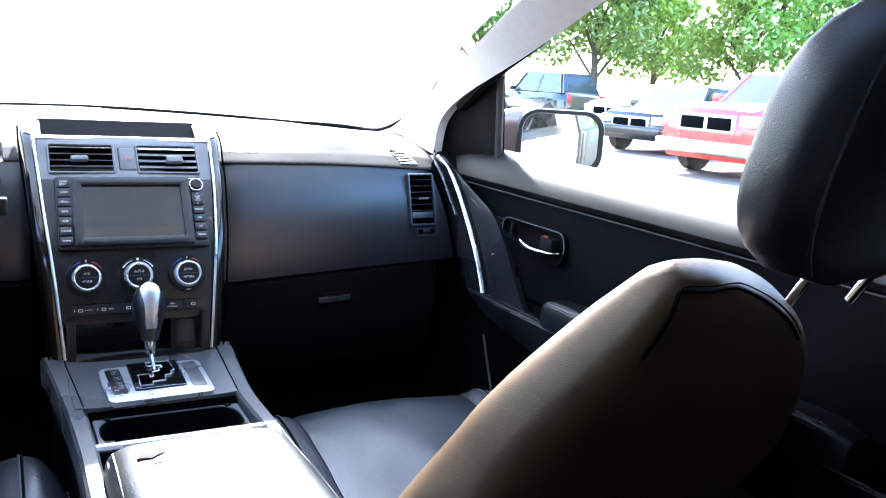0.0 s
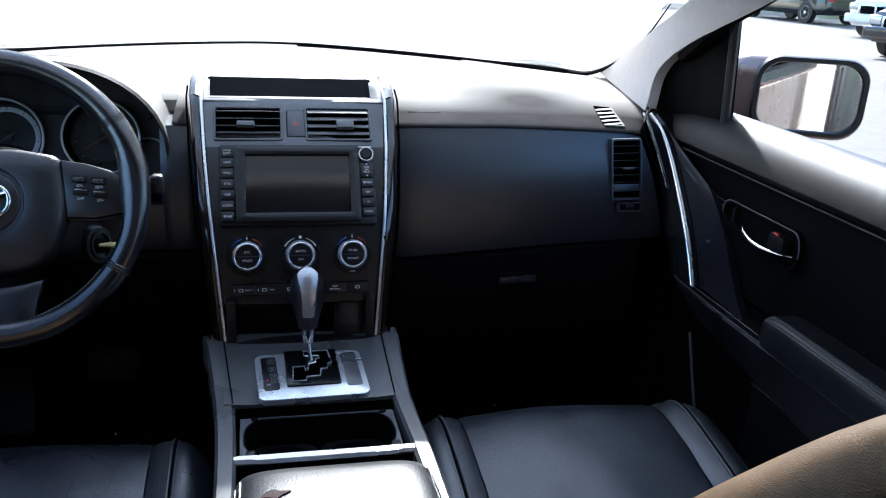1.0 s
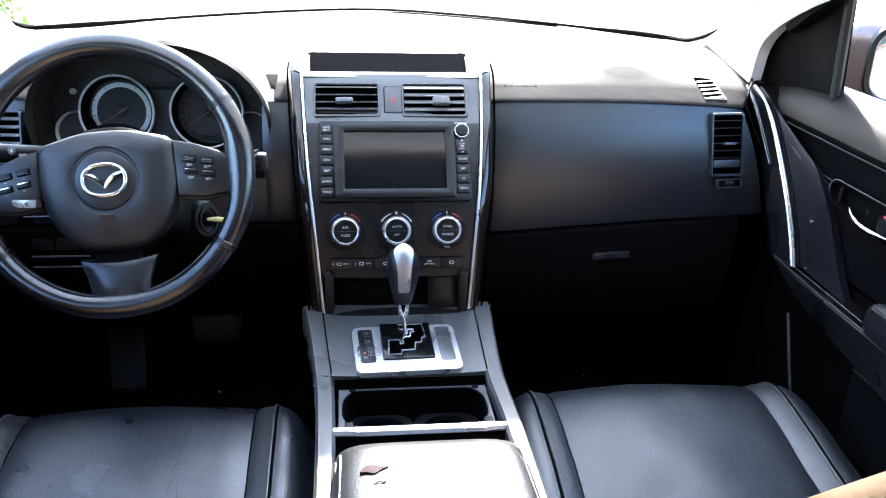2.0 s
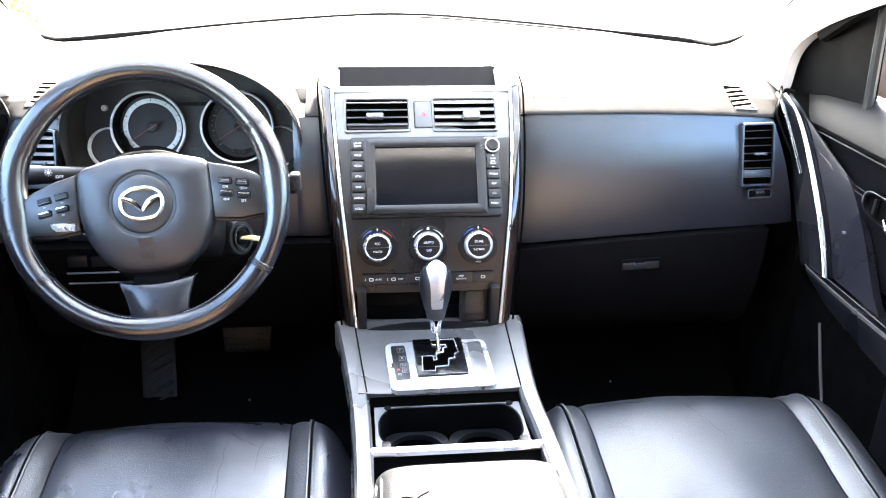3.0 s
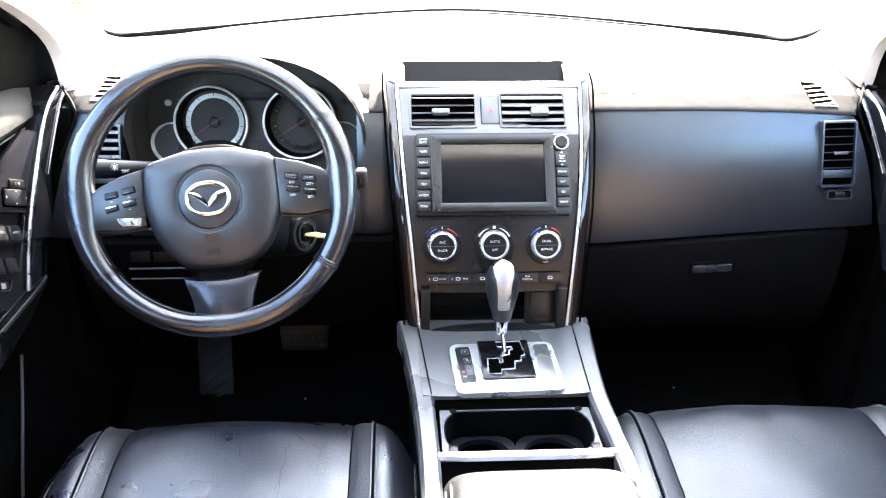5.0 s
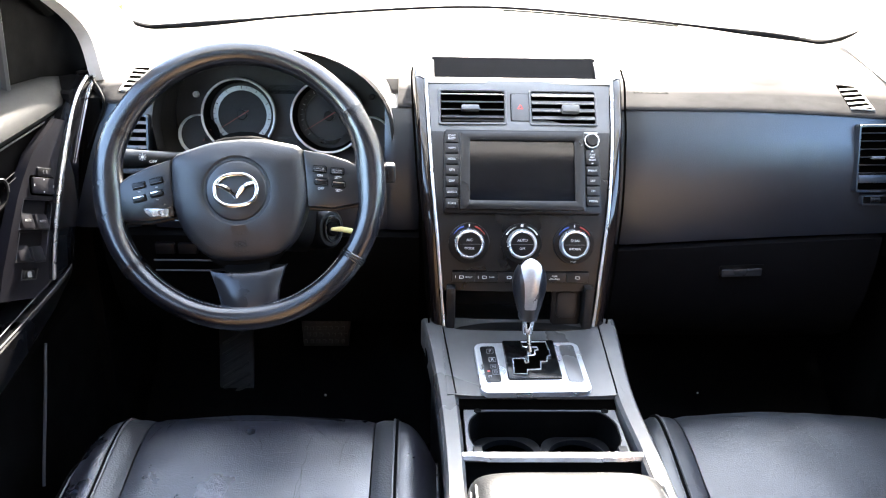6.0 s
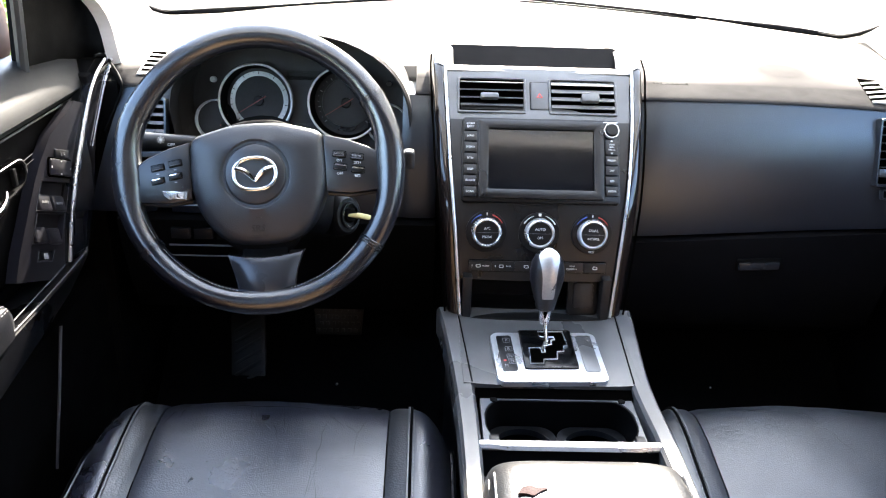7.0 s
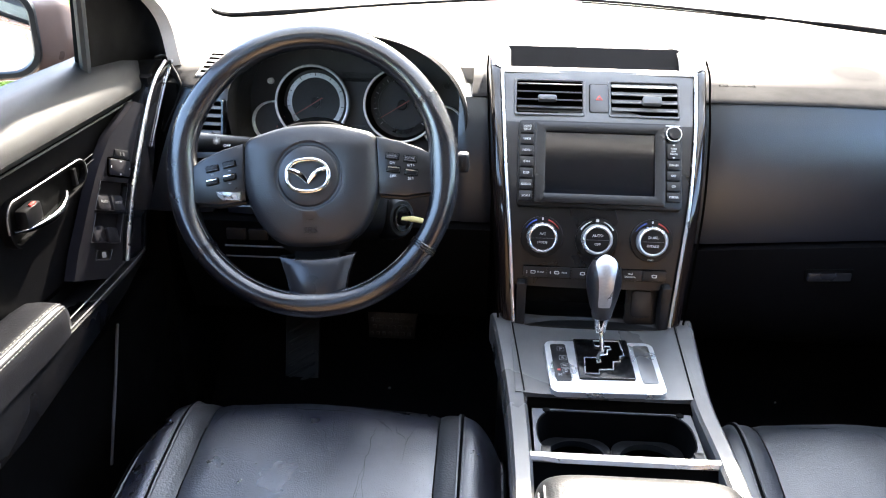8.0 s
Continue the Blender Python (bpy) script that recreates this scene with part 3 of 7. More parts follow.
def bonnet():
    grid = []
    for i in range(15):
        f = i / 14
        grid.append([V(u * (0.80 - 0.08 * f), dash_end(0.7 * u) + 0.03 + f * (1.05 + 0.1 * (1 - u * u)),
                       1.135 - 0.16 * f - 0.05 * f ** 4 - 0.05 * u * u + 0.01 * math.cos(u * 5)) for u in [j / 10 - 1 for j in range(21)]])
    b = thing("bonnet", (0, 1.4, 1.0), "metallic brown car bonnet with black cowl grille", "car bonnet")
    part("panel", shell(grid, -0.01), PAINT, b)
    grid = [[V(x, dash_end(x) + y, z) for y, z in ((-0.02, 1.135), (0.02, 1.128), (0.055, 1.120))] for x in [i / 12 * 1.36 - 0.68 for i in range(13)]]
    part("cowl", shell(grid, 0.01), MATTE, b, "matt black cowl")


bonnet()


# ---- dashboard ----
FACE = [(0.1465, 1.1248), (0.1405, 1.112), (0.1335, 1.097), (0.1262, 1.078), (0.1190, 1.050), (0.1152, 1.020), (0.1142, 0.990), (0.1152, 0.965), (0.1170, 0.947), (0.1195, 0.930)]


PADPROF = [(0.143, 1.1268), (0.1445, 1.1290), (0.152, 1.1315), (0.165, 1.1340), (0.185, 1.137), (0.21, 1.1405), (0.24, 1.145), (0.28, 1.1505), (0.34, 1.158), (0.42, 1.164)]


def pad_z(y):
    return interp(y, PADPROF)


def seam_drop(x):
    """Fall of the seam under the pad towards the passenger's end."""
    return -0.010 * max(0.0, (x - 0.33) / 0.27) ** 1.6


def face_piece(x0, x1, z_hi, z_lo, n=8, low=None, flare=0.0):
    """A stretch of the dashboard's rear face between two heights."""
    prof = curve([V(0, y, z) for y, z in FACE], 28)
    ys = [(p.y, p.z) for p in prof if z_lo - 0.004 <= p.z <= z_hi + 0.004]
    rings = []
    for i in range(n + 1):
        x = x0 + (x1 - x0) * i / n
        e = min((x - x0), (x1 - x)) if n > 1 else 0
        r = 0.004 * max(0, 1 - e / 0.006)
        dz = low(x) if low else 0
        g = max(0.0, (abs(x) - 0.45) / 0.15) * flare if flare else 0.0
        ring = [V(x + g * (1.125 - z), y + r, z + dz * max(0, (1.125 - z) / 0.195) + seam_drop(x) * max(0.0, (z - 1.0) / 0.125)) for y, z in ys]
        ring += [V(ring[-1].x, 0.24, ring[-1].z), V(x, 0.24, ring[0].z)]
        rings.append(ring)
    return loft(rings)


def side_vent(parent_at, s):
    """An end air vent: frame, slats, slider and a thumb wheel below."""
    o = V(*parent_at)
    up = V(s * -0.22, 0.24, 0.94).normalized()
    m = frame_at(o, V(1, 0, 0.02 * s), up)
    v = thing("side_vent", m, "black rectangular dashboard end air vent with slats", "air vent", "dashboard end vents")
    part("frame", rim(rrect(0.058, 0.107, 0.005), rrect(0.049, 0.098, 0.003), -0.014, 0.0068, bev=0.25), DASH, v, local=True)
    part("duct", prism(rrect(0.051, 0.100, 0.003), -0.012, 0.0025), DISPLAY, v, local=True)
    for k in range(6):
        part("slat", box((0, 0, 0), (0.049, 0.0060, 0.0012), pose(0, 0.040 - 0.0125 * k, 0.0040, -82 if s > 0 else -35, 0, 0), bev=0.0004), PLASTIC if s > 0 else GREYP, v, local=True)
    part("flap", box((0, -0.0320, 0.0040), (0.048, 0.0125, 0.003), bev=0.0008), DASH, v, "wide lower slat", local=True)
    part("slider", box((0.003, 0.0015, 0.0075), (0.021, 0.0042, 0.006), bev=0.001), GREYP, v, local=True)
    part("thumb_bezel", rim(rrect(0.044, 0.0165, 0.003), rrect(0.038, 0.011, 0.002), -0.004, 0.0050, Matrix.Translation((0.006 * s, -0.066, 0)), bev=0.3), DASH, v, local=True)
    part("thumb_bed", prism(rrect(0.040, 0.012, 0.002), -0.003, 0.0026, Matrix.Translation((0.006 * s, -0.066, 0))), MATTE, v, local=True)
    wheel = part("thumb_wheel", tube([(0.006 * s - 0.0075, -0.066, 0.0005), (0.006 * s + 0.0075, -0.066, 0.0005)], 0.0055, seg=14), PLASTIC, v, local=True)
    part("thumb_grip", box((0.006 * s, -0.0655, 0.0060), (0.011, 0.0040, 0.0012), bev=0.0004), BLACK, wheel, local=True)
    return v


def dashboard():
    d = thing("dashboard", (0, 0.3, 0.95), "dark soft-touch plastic dashboard with top painted pale as sunlit", "dashboard")
    # upper pad from end to end
    rings = []
    xs = sorted([-0.735 + 1.425 * i / 52 for i in range(53)] + [-0.5645, -0.5635, -0.1885, -0.1875, -0.6345, -0.6545, 0.5975, 0.6175])
    for x in xs:
        e = dash_end(x)
        drop = 0.0
        cut = 0.262 if -0.564 < x < -0.188 else 0.0
        out = abs(x + 0.018) - 0.616
        if out > 0:
            cut, drop = 0.146 + 1.7 * out, 0.10 * out
        ring = [V(x, max(y, cut + 0.0004 * i2), z - drop * (1 if y < 0.3 else 0.5 if y < 0.4 else 0.1) + seam_drop(x) * max(0.0, 1 - (y - 0.143) / 0.14)) for i2, (y, z) in enumerate(PADPROF + [(0.5 * (0.42 + e), 1.167 + 0.7 * arch(x)), (e - 0.01, 1.162 + arch(x))])]
        ring += [V(x, e - 0.01, 1.09), V(x, max(0.17, cut + 0.02), 1.09), V(x, max(0.152, cut), 1.1262 - drop + seam_drop(x))]
        rings.append(ring)
    part("upper_pad", loft(rings), PADTOP, d, "upper pad painted pale as in sun glare", sharp=50)
    # passenger face and end pieces
    low = lambda x: -0.0250 + 0.0305 * (x - 0.15) / 0.47
    part("face_panel", face_piece(0.1655, 0.599, 1.125, 0.93, 20, low, 0.28), DASH, d, "dark blue-black grained face panel")
    part("face_panel", face_piece(-0.636, -0.560, 1.125, 0.93, 6, None, -0.28), DASH, d)
    part("face_panel", face_piece(-0.207, -0.153, 1.125, 0.93, 6), DASH, d)
    part("face_panel", face_piece(-0.5745, -0.1905, 1.005, 0.93, 10), DASH, d)
    # lower driver panel
    prof = [(0.098, 0.926), (0.104, 0.88), (0.128, 0.80), (0.16, 0.74), (0.22, 0.72), (0.26, 0.80), (0.24, 0.926)]
    part("lower_panel", loft([[V(x, y, z) for y, z in prof] for x in (-0.655, -0.5, -0.3, -0.152)]), MATTE, d)
    part("seam", tube([(-0.575, 0.089, 0.955), (-0.3, 0.089, 0.955)], 0.0012, seg=5), GREYP, d)
    for k, x in enumerate((-0.556, -0.520, -0.484)):
        part("switch", box((x, 0.097, 0.905), (0.030, 0.010, 0.018), bev=0.002), BLACK, d)
    part("tray_edge", tube([(-0.575, 0.094, 0.885), (-0.47, 0.094, 0.885)], 0.0016, seg=5), SEAMGREY, d)
    part("tray_edge", tube([(-0.575, 0.096, 0.866), (-0.48, 0.096, 0.866)], 0.0014, seg=5), SEAMGREY, d)
    for s, x0 in ((1, 0.600), (-1, -0.636)):
        edge = [V(x0 + s * 0.030, 0.128, 1.06), V(x0 + s * 0.003, 0.142, 1.118), V(x0 + s * 0.010, 0.160, 1.138), V(x0 + s * 0.040, 0.213, 1.147), V(x0 + s * 0.062, 0.262, 1.152)]
        part("end_gasket", tube(curve(edge, 16), 0.0022, seg=6), MATTE, d, "black gasket at the dashboard end")
    # raised safety lettering on the pad
    part("heater_slot", tube([(x, dash_end(x) - 0.075, 1.1672 + arch(x) * 0.9) for x in [0.04 + 0.36 * i / 12 for i in range(13)]], 0.0020, seg=5), MATTE, d)
    words("SRS AIRBAG", 0.0110, frame_at(V(0.223, 0.205, pad_z(0.205) + 0.0004), (1, 0, 0), (0, 0.99, 0.14)), MATTE, d)
    # demister grilles at both ends
    for s, corners in ((1, ((0.550, 0.254), (0.581, 0.247), (0.572, 0.1585), (0.534, 0.1585))), (-1, ((-0.632, 0.286), (-0.607, 0.286), (-0.598, 0.180), (-0.6235, 0.177)))):
        def on(u, v, lift):
            (ax, ay), (bx, by), (cx, cy), (ex, ey) = corners
            x, y = (ax + (bx - ax) * u) * (1 - v) + (ex + (cx - ex) * u) * v, (ay + (by - ay) * u) * (1 - v) + (ey + (cy - ey) * u) * v
            return V(x, y, pad_z(y) + seam_drop(x) * max(0.0, 1 - (y - 0.143) / 0.14) + lift)
        part("grille_bed", loft([[on(u, v, q) for u, v in ((0, 0), (0.5, 0), (1, 0), (1, 0.35), (1, 0.7), (1, 1), (0.5, 1), (0, 1), (0, 0.7), (0, 0.35))] for q in (-0.003, 0.0016)]), DISPLAY, d, "black sheet as the shade in the demister grille slots")
        for k in range(5):
            v = 0.12 + 0.19 * k
            tip = 0.07 if s > 0 else -0.02
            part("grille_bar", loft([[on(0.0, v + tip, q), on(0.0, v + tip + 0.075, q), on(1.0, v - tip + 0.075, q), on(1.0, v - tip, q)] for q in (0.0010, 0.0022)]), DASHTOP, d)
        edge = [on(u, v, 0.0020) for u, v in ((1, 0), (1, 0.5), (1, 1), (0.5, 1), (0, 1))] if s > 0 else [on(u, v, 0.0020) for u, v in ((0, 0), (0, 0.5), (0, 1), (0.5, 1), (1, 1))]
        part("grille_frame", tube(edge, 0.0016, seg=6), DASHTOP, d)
    # black filler painting the shade in the gap between pad and face
    part("pad_edge_line", loft([[V(x, 0.149, 1.1210 + seam_drop(x)), V(x, 0.149, 1.1285 + seam_drop(x)), V(x, 0.16, 1.1285 + seam_drop(x)), V(x, 0.16, 1.1210 + seam_drop(x))] for x in [0.165 + 0.44 * i / 16 for i in range(17)]]), DISPLAY, d)
    return d


dashboard()
side_vent((0.5660, 0.1195, 1.0595), 1)
side_vent((-0.597, 0.1205, 1.0615), -1)


def glove_box():
    g = thing("glove_box", (0.38, 0.12, 0.8), "closed black plastic glove box with recessed handle", "glove box")
    low = lambda x: -0.0235 + 0.0305 * (x - 0.15) / 0.47
    prof = [(0.1065, 0.923), (0.107, 0.87), (0.116, 0.81), (0.14, 0.74), (0.19, 0.70), (0.26, 0.72), (0.26, 0.923)]
    xs = [0.156 + 0.449 * i / 10 for i in range(11)]
    part("lid", loft([[V(x, y, z + low(x) * (1 if z > 0.8 else 0)) for y, z in prof] for x in xs]), DOORPAD, g)
    m = frame_at(V(0.380, 0.1055, 0.869), (1, 0, 0.05), (0, -0.1, 1))
    part("handle_recess", prism(rrect(0.074, 0.022, 0.004), 0.0005, 0.003, m, 0.001), MATTE, g)
    part("handle", box((0, -0.002, 0.004), (0.066, 0.013, 0.006), m, bev=0.002), SPOKEGREY, g, "dark grey plastic pull handle")


glove_box()

# ---- instrument binnacle ----
BX, BZ = -0.378, 1.09


def binnacle_outline(gx, gz, n=44):
    pts = []
    for k in range(n):
        a = k / n * math.tau
        c, s = math.cos(a), math.sin(a)
        c = math.copysign(abs(c) ** 0.85, c)
        z = s * (0.128 + gz) if s > 0 else math.copysign(abs(s) ** 0.55, s) * (0.092 + gz)
        pts.append((BX + c * (0.180 + gx), BZ + z))
    return pts


def cluster():
    c = thing("instrument_cluster", (BX, 0.2, 1.0), "hooded instrument cluster with silver-ringed round gauges", "gauges")
    inn, out = binnacle_outline(0, 0), binnacle_outline(0.006, 0.008)

    def lip(z):
        return 0.128 - 0.035 * max(0, (z - 1.05) / 0.17)
    rings = [[V(x * 0.985 + BX * 0.015, 0.250, BZ + (z - BZ) * 0.93) for x, z in inn],
             [V(x, lip(z) + 0.012, z) for x, z in inn],
             [V(x * 0.5 + u * 0.5, lip(z) + 0.003, z * 0.5 + w * 0.5) for (x, z), (u, w) in zip(inn, out)],
             [V(u, lip(w) + 0.012, w) for u, w in out],
             [V(u, 0.20, w - 0.006 * (w > BZ)) for u, w in out],
             [V(BX + (u - BX) * 1.02, 0.42, min(w - 0.02, 1.155)) for u, w in out]]
    # One hood: outer face painted as sunlit, inner lip and lining as shaded.
    part("hood", loft(rings[3:], cap=False), DASHTOP, c, "rounded hood over the gauges, painted pale as sunlit", sharp=60)
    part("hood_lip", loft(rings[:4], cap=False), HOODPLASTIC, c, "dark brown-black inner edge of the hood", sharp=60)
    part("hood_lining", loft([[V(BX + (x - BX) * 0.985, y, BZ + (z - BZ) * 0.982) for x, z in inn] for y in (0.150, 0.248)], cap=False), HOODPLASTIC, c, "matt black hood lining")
    m = frame_at(V(BX, 0.232, 1.08), (1, 0, 0), (0, 0.22, 1))
    gauges = [(-0.0715, 0.007, 0.060), (0.0735, 0.007, 0.060), (-0.139, -0.026, 0.033), (0.143, -0.026, 0.033)]
    # plate with two round openings for the deep gauges
    bm = bmesh.new()
    loops = [[(x - BX, (z - 1.08) * 0.97) for x, z in inn]] + [[(gx + 0.0590 * math.cos(a), gy + 0.0590 * math.sin(a)) for a in [k / 40 * math.tau for k in range(40)]] for gx, gy, r in gauges[:2]]
    for lp in loops:
        vs = [bm.verts.new((x, y, 0)) for x, y in lp]
        for k in range(len(vs)):
            bm.edges.new((vs[k - 1], vs[k]))
    bmesh.ops.triangle_fill(bm, use_beauty=True, edges=bm.edges[:])
    bmesh.ops.solidify(bm, geom=bm.faces[:], thickness=0.002)
    bm.transform(m)
    part("face_plate", bm, DIAL, c, "dark gauge surround")
    for gx, gy, r in gauges:
        g = m @ Matrix.Translation((gx, gy, 0))
        big = r > 0.05
        gauge = part("gauge", lathe([(0.0535, -0.0165), (0.0535, -0.0135), (0.001, -0.0135)] if big else [(r * 0.97, 0.0005), (r * 0.97, 0.0012), (0.001, 0.0012)], g, 40), DIAL if big else MATTE, c)
        if big:
            part("gauge_tube", collar([(r - 0.0025, 0.020), (0.0535, -0.015), (0.0550, -0.016), (r - 0.0005, 0.018)], g, 56), MATTE, gauge, "black funnel of the gauge")
            part("ring", collar([(r - 0.0030, 0.0195), (r - 0.0022, 0.0225), (r - 0.0006, 0.0232), (r + 0.0006, 0.0218), (r + 0.0010, 0.018)], g, 64), CHROMERING, gauge, "silver bezel ring")
            part("ring_wall", collar([(r + 0.0004, 0.0), (r + 0.0004, 0.019), (r - 0.0006, 0.019), (r - 0.0006, 0.0)], g, 56), BLACK, gauge)
        else:
            # the small ring stops where the large one cuts into it
            toward = math.atan2(0.033, 0.068 if gx < 0 else -0.070)
            arcs = []
            for k in range(41):
                a = toward + 0.88 + (math.tau - 1.76) * k / 40
                arcs.append([g @ V(q * math.cos(a), q * math.sin(a), w) for q, w in ((r - 0.0020, 0.0), (r - 0.0014, 0.013), (r - 0.0002, 0.0145), (r + 0.0010, 0.013), (r + 0.0014, 0.0))])
            part("ring", loft(arcs), CHROMERING, gauge, "silver bezel ring")
        if big:
            q0 = g @ Matrix.Translation((0.0, 0.0, -0.0135))
            part("scale_band", rim(ellipse(0.0480, 0.0480, 56), ellipse(0.0405, 0.0405, 56), 0.0, 0.0022, q0), DIALRING if gx < 0 else PLASTIC, gauge, "pale scale band" if gx < 0 else "")
            part("dial_disc", lathe([(0.0405, 0.0), (0.0400, 0.0010), (0.001, 0.0010)], q0, 40), DIAL, gauge)
            ticks = bmesh.new()
            for k in range(25):
                a = radians(222 - 264 * k / 24)
                w = 0.0010 if k % 3 == 0 else 0.0005
                q = q0 @ pose(0, 0, 0, 0, 0, math.degrees(a))
                box((0.0455 if k % 3 == 0 else 0.0465, 0, 0.0024), (0.0046 if k % 3 == 0 else 0.0026, w, 0.0006), q, bm=ticks)
            part("scale_marks", ticks, BLACK if gx < 0 else FADED, gauge)
            part("hub", lathe([(0.0085, 0.0), (0.0085, 0.005), (0.007, 0.0065), (0.001, 0.0065)], q0, 20), BLACK, gauge)
            q = q0 @ pose(0, 0, 0, 0, 0, 212)
            part("needle", prism([(-0.014, -0.0011), (0.042, -0.0005), (0.042, 0.0005), (-0.014, 0.0011)], 0.0066, 0.0076, q), NEEDLE, gauge, "thin red needle")
        else:
            q = g @ pose(0, 0, 0, 0, 0, 55 if gx < 0 else 240)
            part("needle", box((r * 0.2, -0.010, 0.0045), (r * 0.7, 0.0013, 0.0012), q), NEEDLE, gauge)
            part("hub", lathe([(0.005, 0.001), (0.005, 0.005), (0.001, 0.006)], g @ Matrix.Translation((0.012 if gx < 0 else -0.012, -0.006, 0)), 14), BLACK, gauge)
    for gx in (-0.142, 0.146):
        part("reset_knob", lathe([(0.005, 0), (0.005, 0.010), (0.004, 0.012), (0.001, 0.012)], m @ Matrix.Translation((gx, 0.040, 0)), 14), PRINT if gx < 0 else BLACK, c)
    part("warning_display", box((0.005, 0.050, 0.001), (0.062, 0.016, 0.002), m, bev=0.0006), DISPLAY, c)
    part("trip_display", box((0.005, -0.036, 0.001), (0.034, 0.018, 0.002), m, bev=0.0006), GREYP, c)
    return c


cluster()

# ---- steering wheel and column ----
WT = radians(23.4)
WHEEL = Matrix.Translation((-0.386, -0.095, 1.078)) @ frame_at(V(0, 0, 0), (1, 0, 0), (0, math.sin(WT), math.cos(WT))) @ pose(0, 0, 0, 0, 0, 4.8)


def steering_wheel():
    w = thing("steering_wheel", WHEEL, "worn black leather steering wheel with grey lower spoke", "steering wheel")
    R, n = 0.1735, 120
    prof = []
    for k in range(20):
        a = k / 20 * math.tau
        prof.append((0.0160 * math.cos(a), 0.0178 * math.sin(a)))
    rings = []
    for k in range(n):
        a = k / n * math.tau
        d = math.degrees(a) % 360
        thick = 1.0 + 0.08 * math.exp(-((d - 17) / 16) ** 2) + 0.08 * math.exp(-((d - 163) / 16) ** 2)
        # the leather runs inwards onto the spokes
        e = min(abs(d - c0) if abs(d - c0) < 180 else 360 - abs(d - c0) for c0 in (358, 182))
        low = abs(d - 270)
        inward = 0.42 * math.exp(-(e / 13.0) ** 2) + 0.20 * math.exp(-(low / 15.0) ** 2)
        rings.append([V((R + x * thick * (1 + (inward if x < 0 else 0))) * math.cos(a), (R + x * thick * (1 + (inward if x < 0 else 0))) * math.sin(a), z * thick) for x, z in prof])
    part("rim", loft(rings, wrap=True), WHEELLEATHER, w, local=True, sharp=80)
    for d in (29.0, 151.5, 213.8, 323.5):
        bm = bmesh.new()
        for off in (-1.1, 0, 1.1):
            a = radians(d + off)
            rr = []
            for x, z in prof:
                rr.append(V((R + x * 1.06) * math.cos(a), (R + x * 1.06) * math.sin(a), z * 1.05))
            tube(rr, 0.0011, seg=5, closed=True, bm=bm)
        part("rim_seam", bm, WHEELLEATHER, w, "sewn leather joint", local=True)
    line = []
    for d0, d1 in ((217, 258), (282, 320), (155, 176), (192, 211)):
        pts = [V((R - 0.0150) * math.cos(radians(d0 + (d1 - d0) * k / 24)), (R - 0.0150) * math.sin(radians(d0 + (d1 - d0) * k / 24)), 0.009) for k in range(25)]
        bm = bmesh.new()
        for k in range(24):
            a, b = pts[k], pts[k].lerp(pts[k + 1], 0.55)
            tube([a, (a + b) / 2 + V(0, 0, 0.0006), b], [0.0005, 0.0008, 0.0005], seg=4, bm=bm)
        part("stitching", bm, THREAD, w, local=True)
    # airbag cover
    half = [(0.0, 0.0605), (0.030, 0.0590), (0.058, 0.0525), (0.0835, 0.0425), (0.0872, 0.015), (0.0872, -0.018), (0.0790, -0.049), (0.0640, -0.075), (0.0460, -0.0905), (0.024, -0.0965), (0.0, -0.0975)]
    half = [(p.x, p.y) for p in curve([V(a, b, 0) for a, b in half], 26)]
    outl = half + [(-x, y) for x, y in half[-2:0:-1]]
    rings = []
    EX, EY = -0.002, -0.007
    for f, z in ((1.0, -0.030), (1.0, -0.002), (0.992, 0.004), (0.972, 0.0085), (0.93, 0.0120), (0.82, 0.0158), (0.66, 0.0182)):
        rings.append([V(x * f, -0.008 + (y + 0.008) * f, z - 0.10 * max(0, -y - 0.05) * (1 if f < 1 else 0)) for x, y in outl])
    # shallow round channel about the badge
    for r, z in ((0.0452, 0.0192), (0.0440, 0.0188), (0.0425, 0.0168), (0.0395, 0.0166), (0.0380, 0.0186), (0.0368, 0.0194), (0.020, 0.0200), (0.001, 0.0202)):
        rings.append([V(EX + r * math.cos(a), EY + r * math.sin(a), z) for a in [math.atan2(y - EY, x - EX) for x, y in outl]])
    part("airbag_cover", loft(rings), HUB, w, "grained charcoal airbag cover", local=True)
    part("cover_underside", loft([[V(x * f, y * g - 0.002, z) for x, y in outl] for f, g, z in ((0.97, 1.0, -0.004), (0.88, 1.07, -0.006), (0.76, 1.13, -0.010), (0.74, 1.13, -0.03))]), MATTE, w, "black underside of the airbag cover", local=True)
    sq = [(0.0268 * math.copysign(abs(math.cos(a)) ** 0.86, math.cos(a)), 0.0203 * math.copysign(abs(math.sin(a)) ** 0.86, math.sin(a))) for a in [k / 48 * math.tau for k in range(48)]]
    e = part("emblem", tube([V(EX + x, EY + y, 0.0216) for x, y in sq], 0.0030, seg=12, closed=True), CHROME, w, "plain oval chrome badge", local=True)
    for s in (1, -1):
        pts = curve([V(EX, EY - 0.0095, 0.0222), V(EX + s * 0.007, EY - 0.0005, 0.0232), V(EX + s * 0.015, EY + 0.0055, 0.0236), V(EX + s * 0.0255, EY + 0.0085, 0.0228)], 10)
        part("wing", tube(pts, [0.0019 + 0.0020 * math.sin(math.pi * k / 10) for k in range(11)], seg=8, flat=0.8), CHROME, e, local=True)
    # raised lettering and horn sign
    words("SRS", 0.0120, WHEEL @ Matrix.Translation((-0.003, -0.0765, 0.0128)), BLACK, w)
    words("AIRBAG", 0.0062, WHEEL @ Matrix.Translation((-0.003, -0.0850, 0.0095)), BLACK, w)
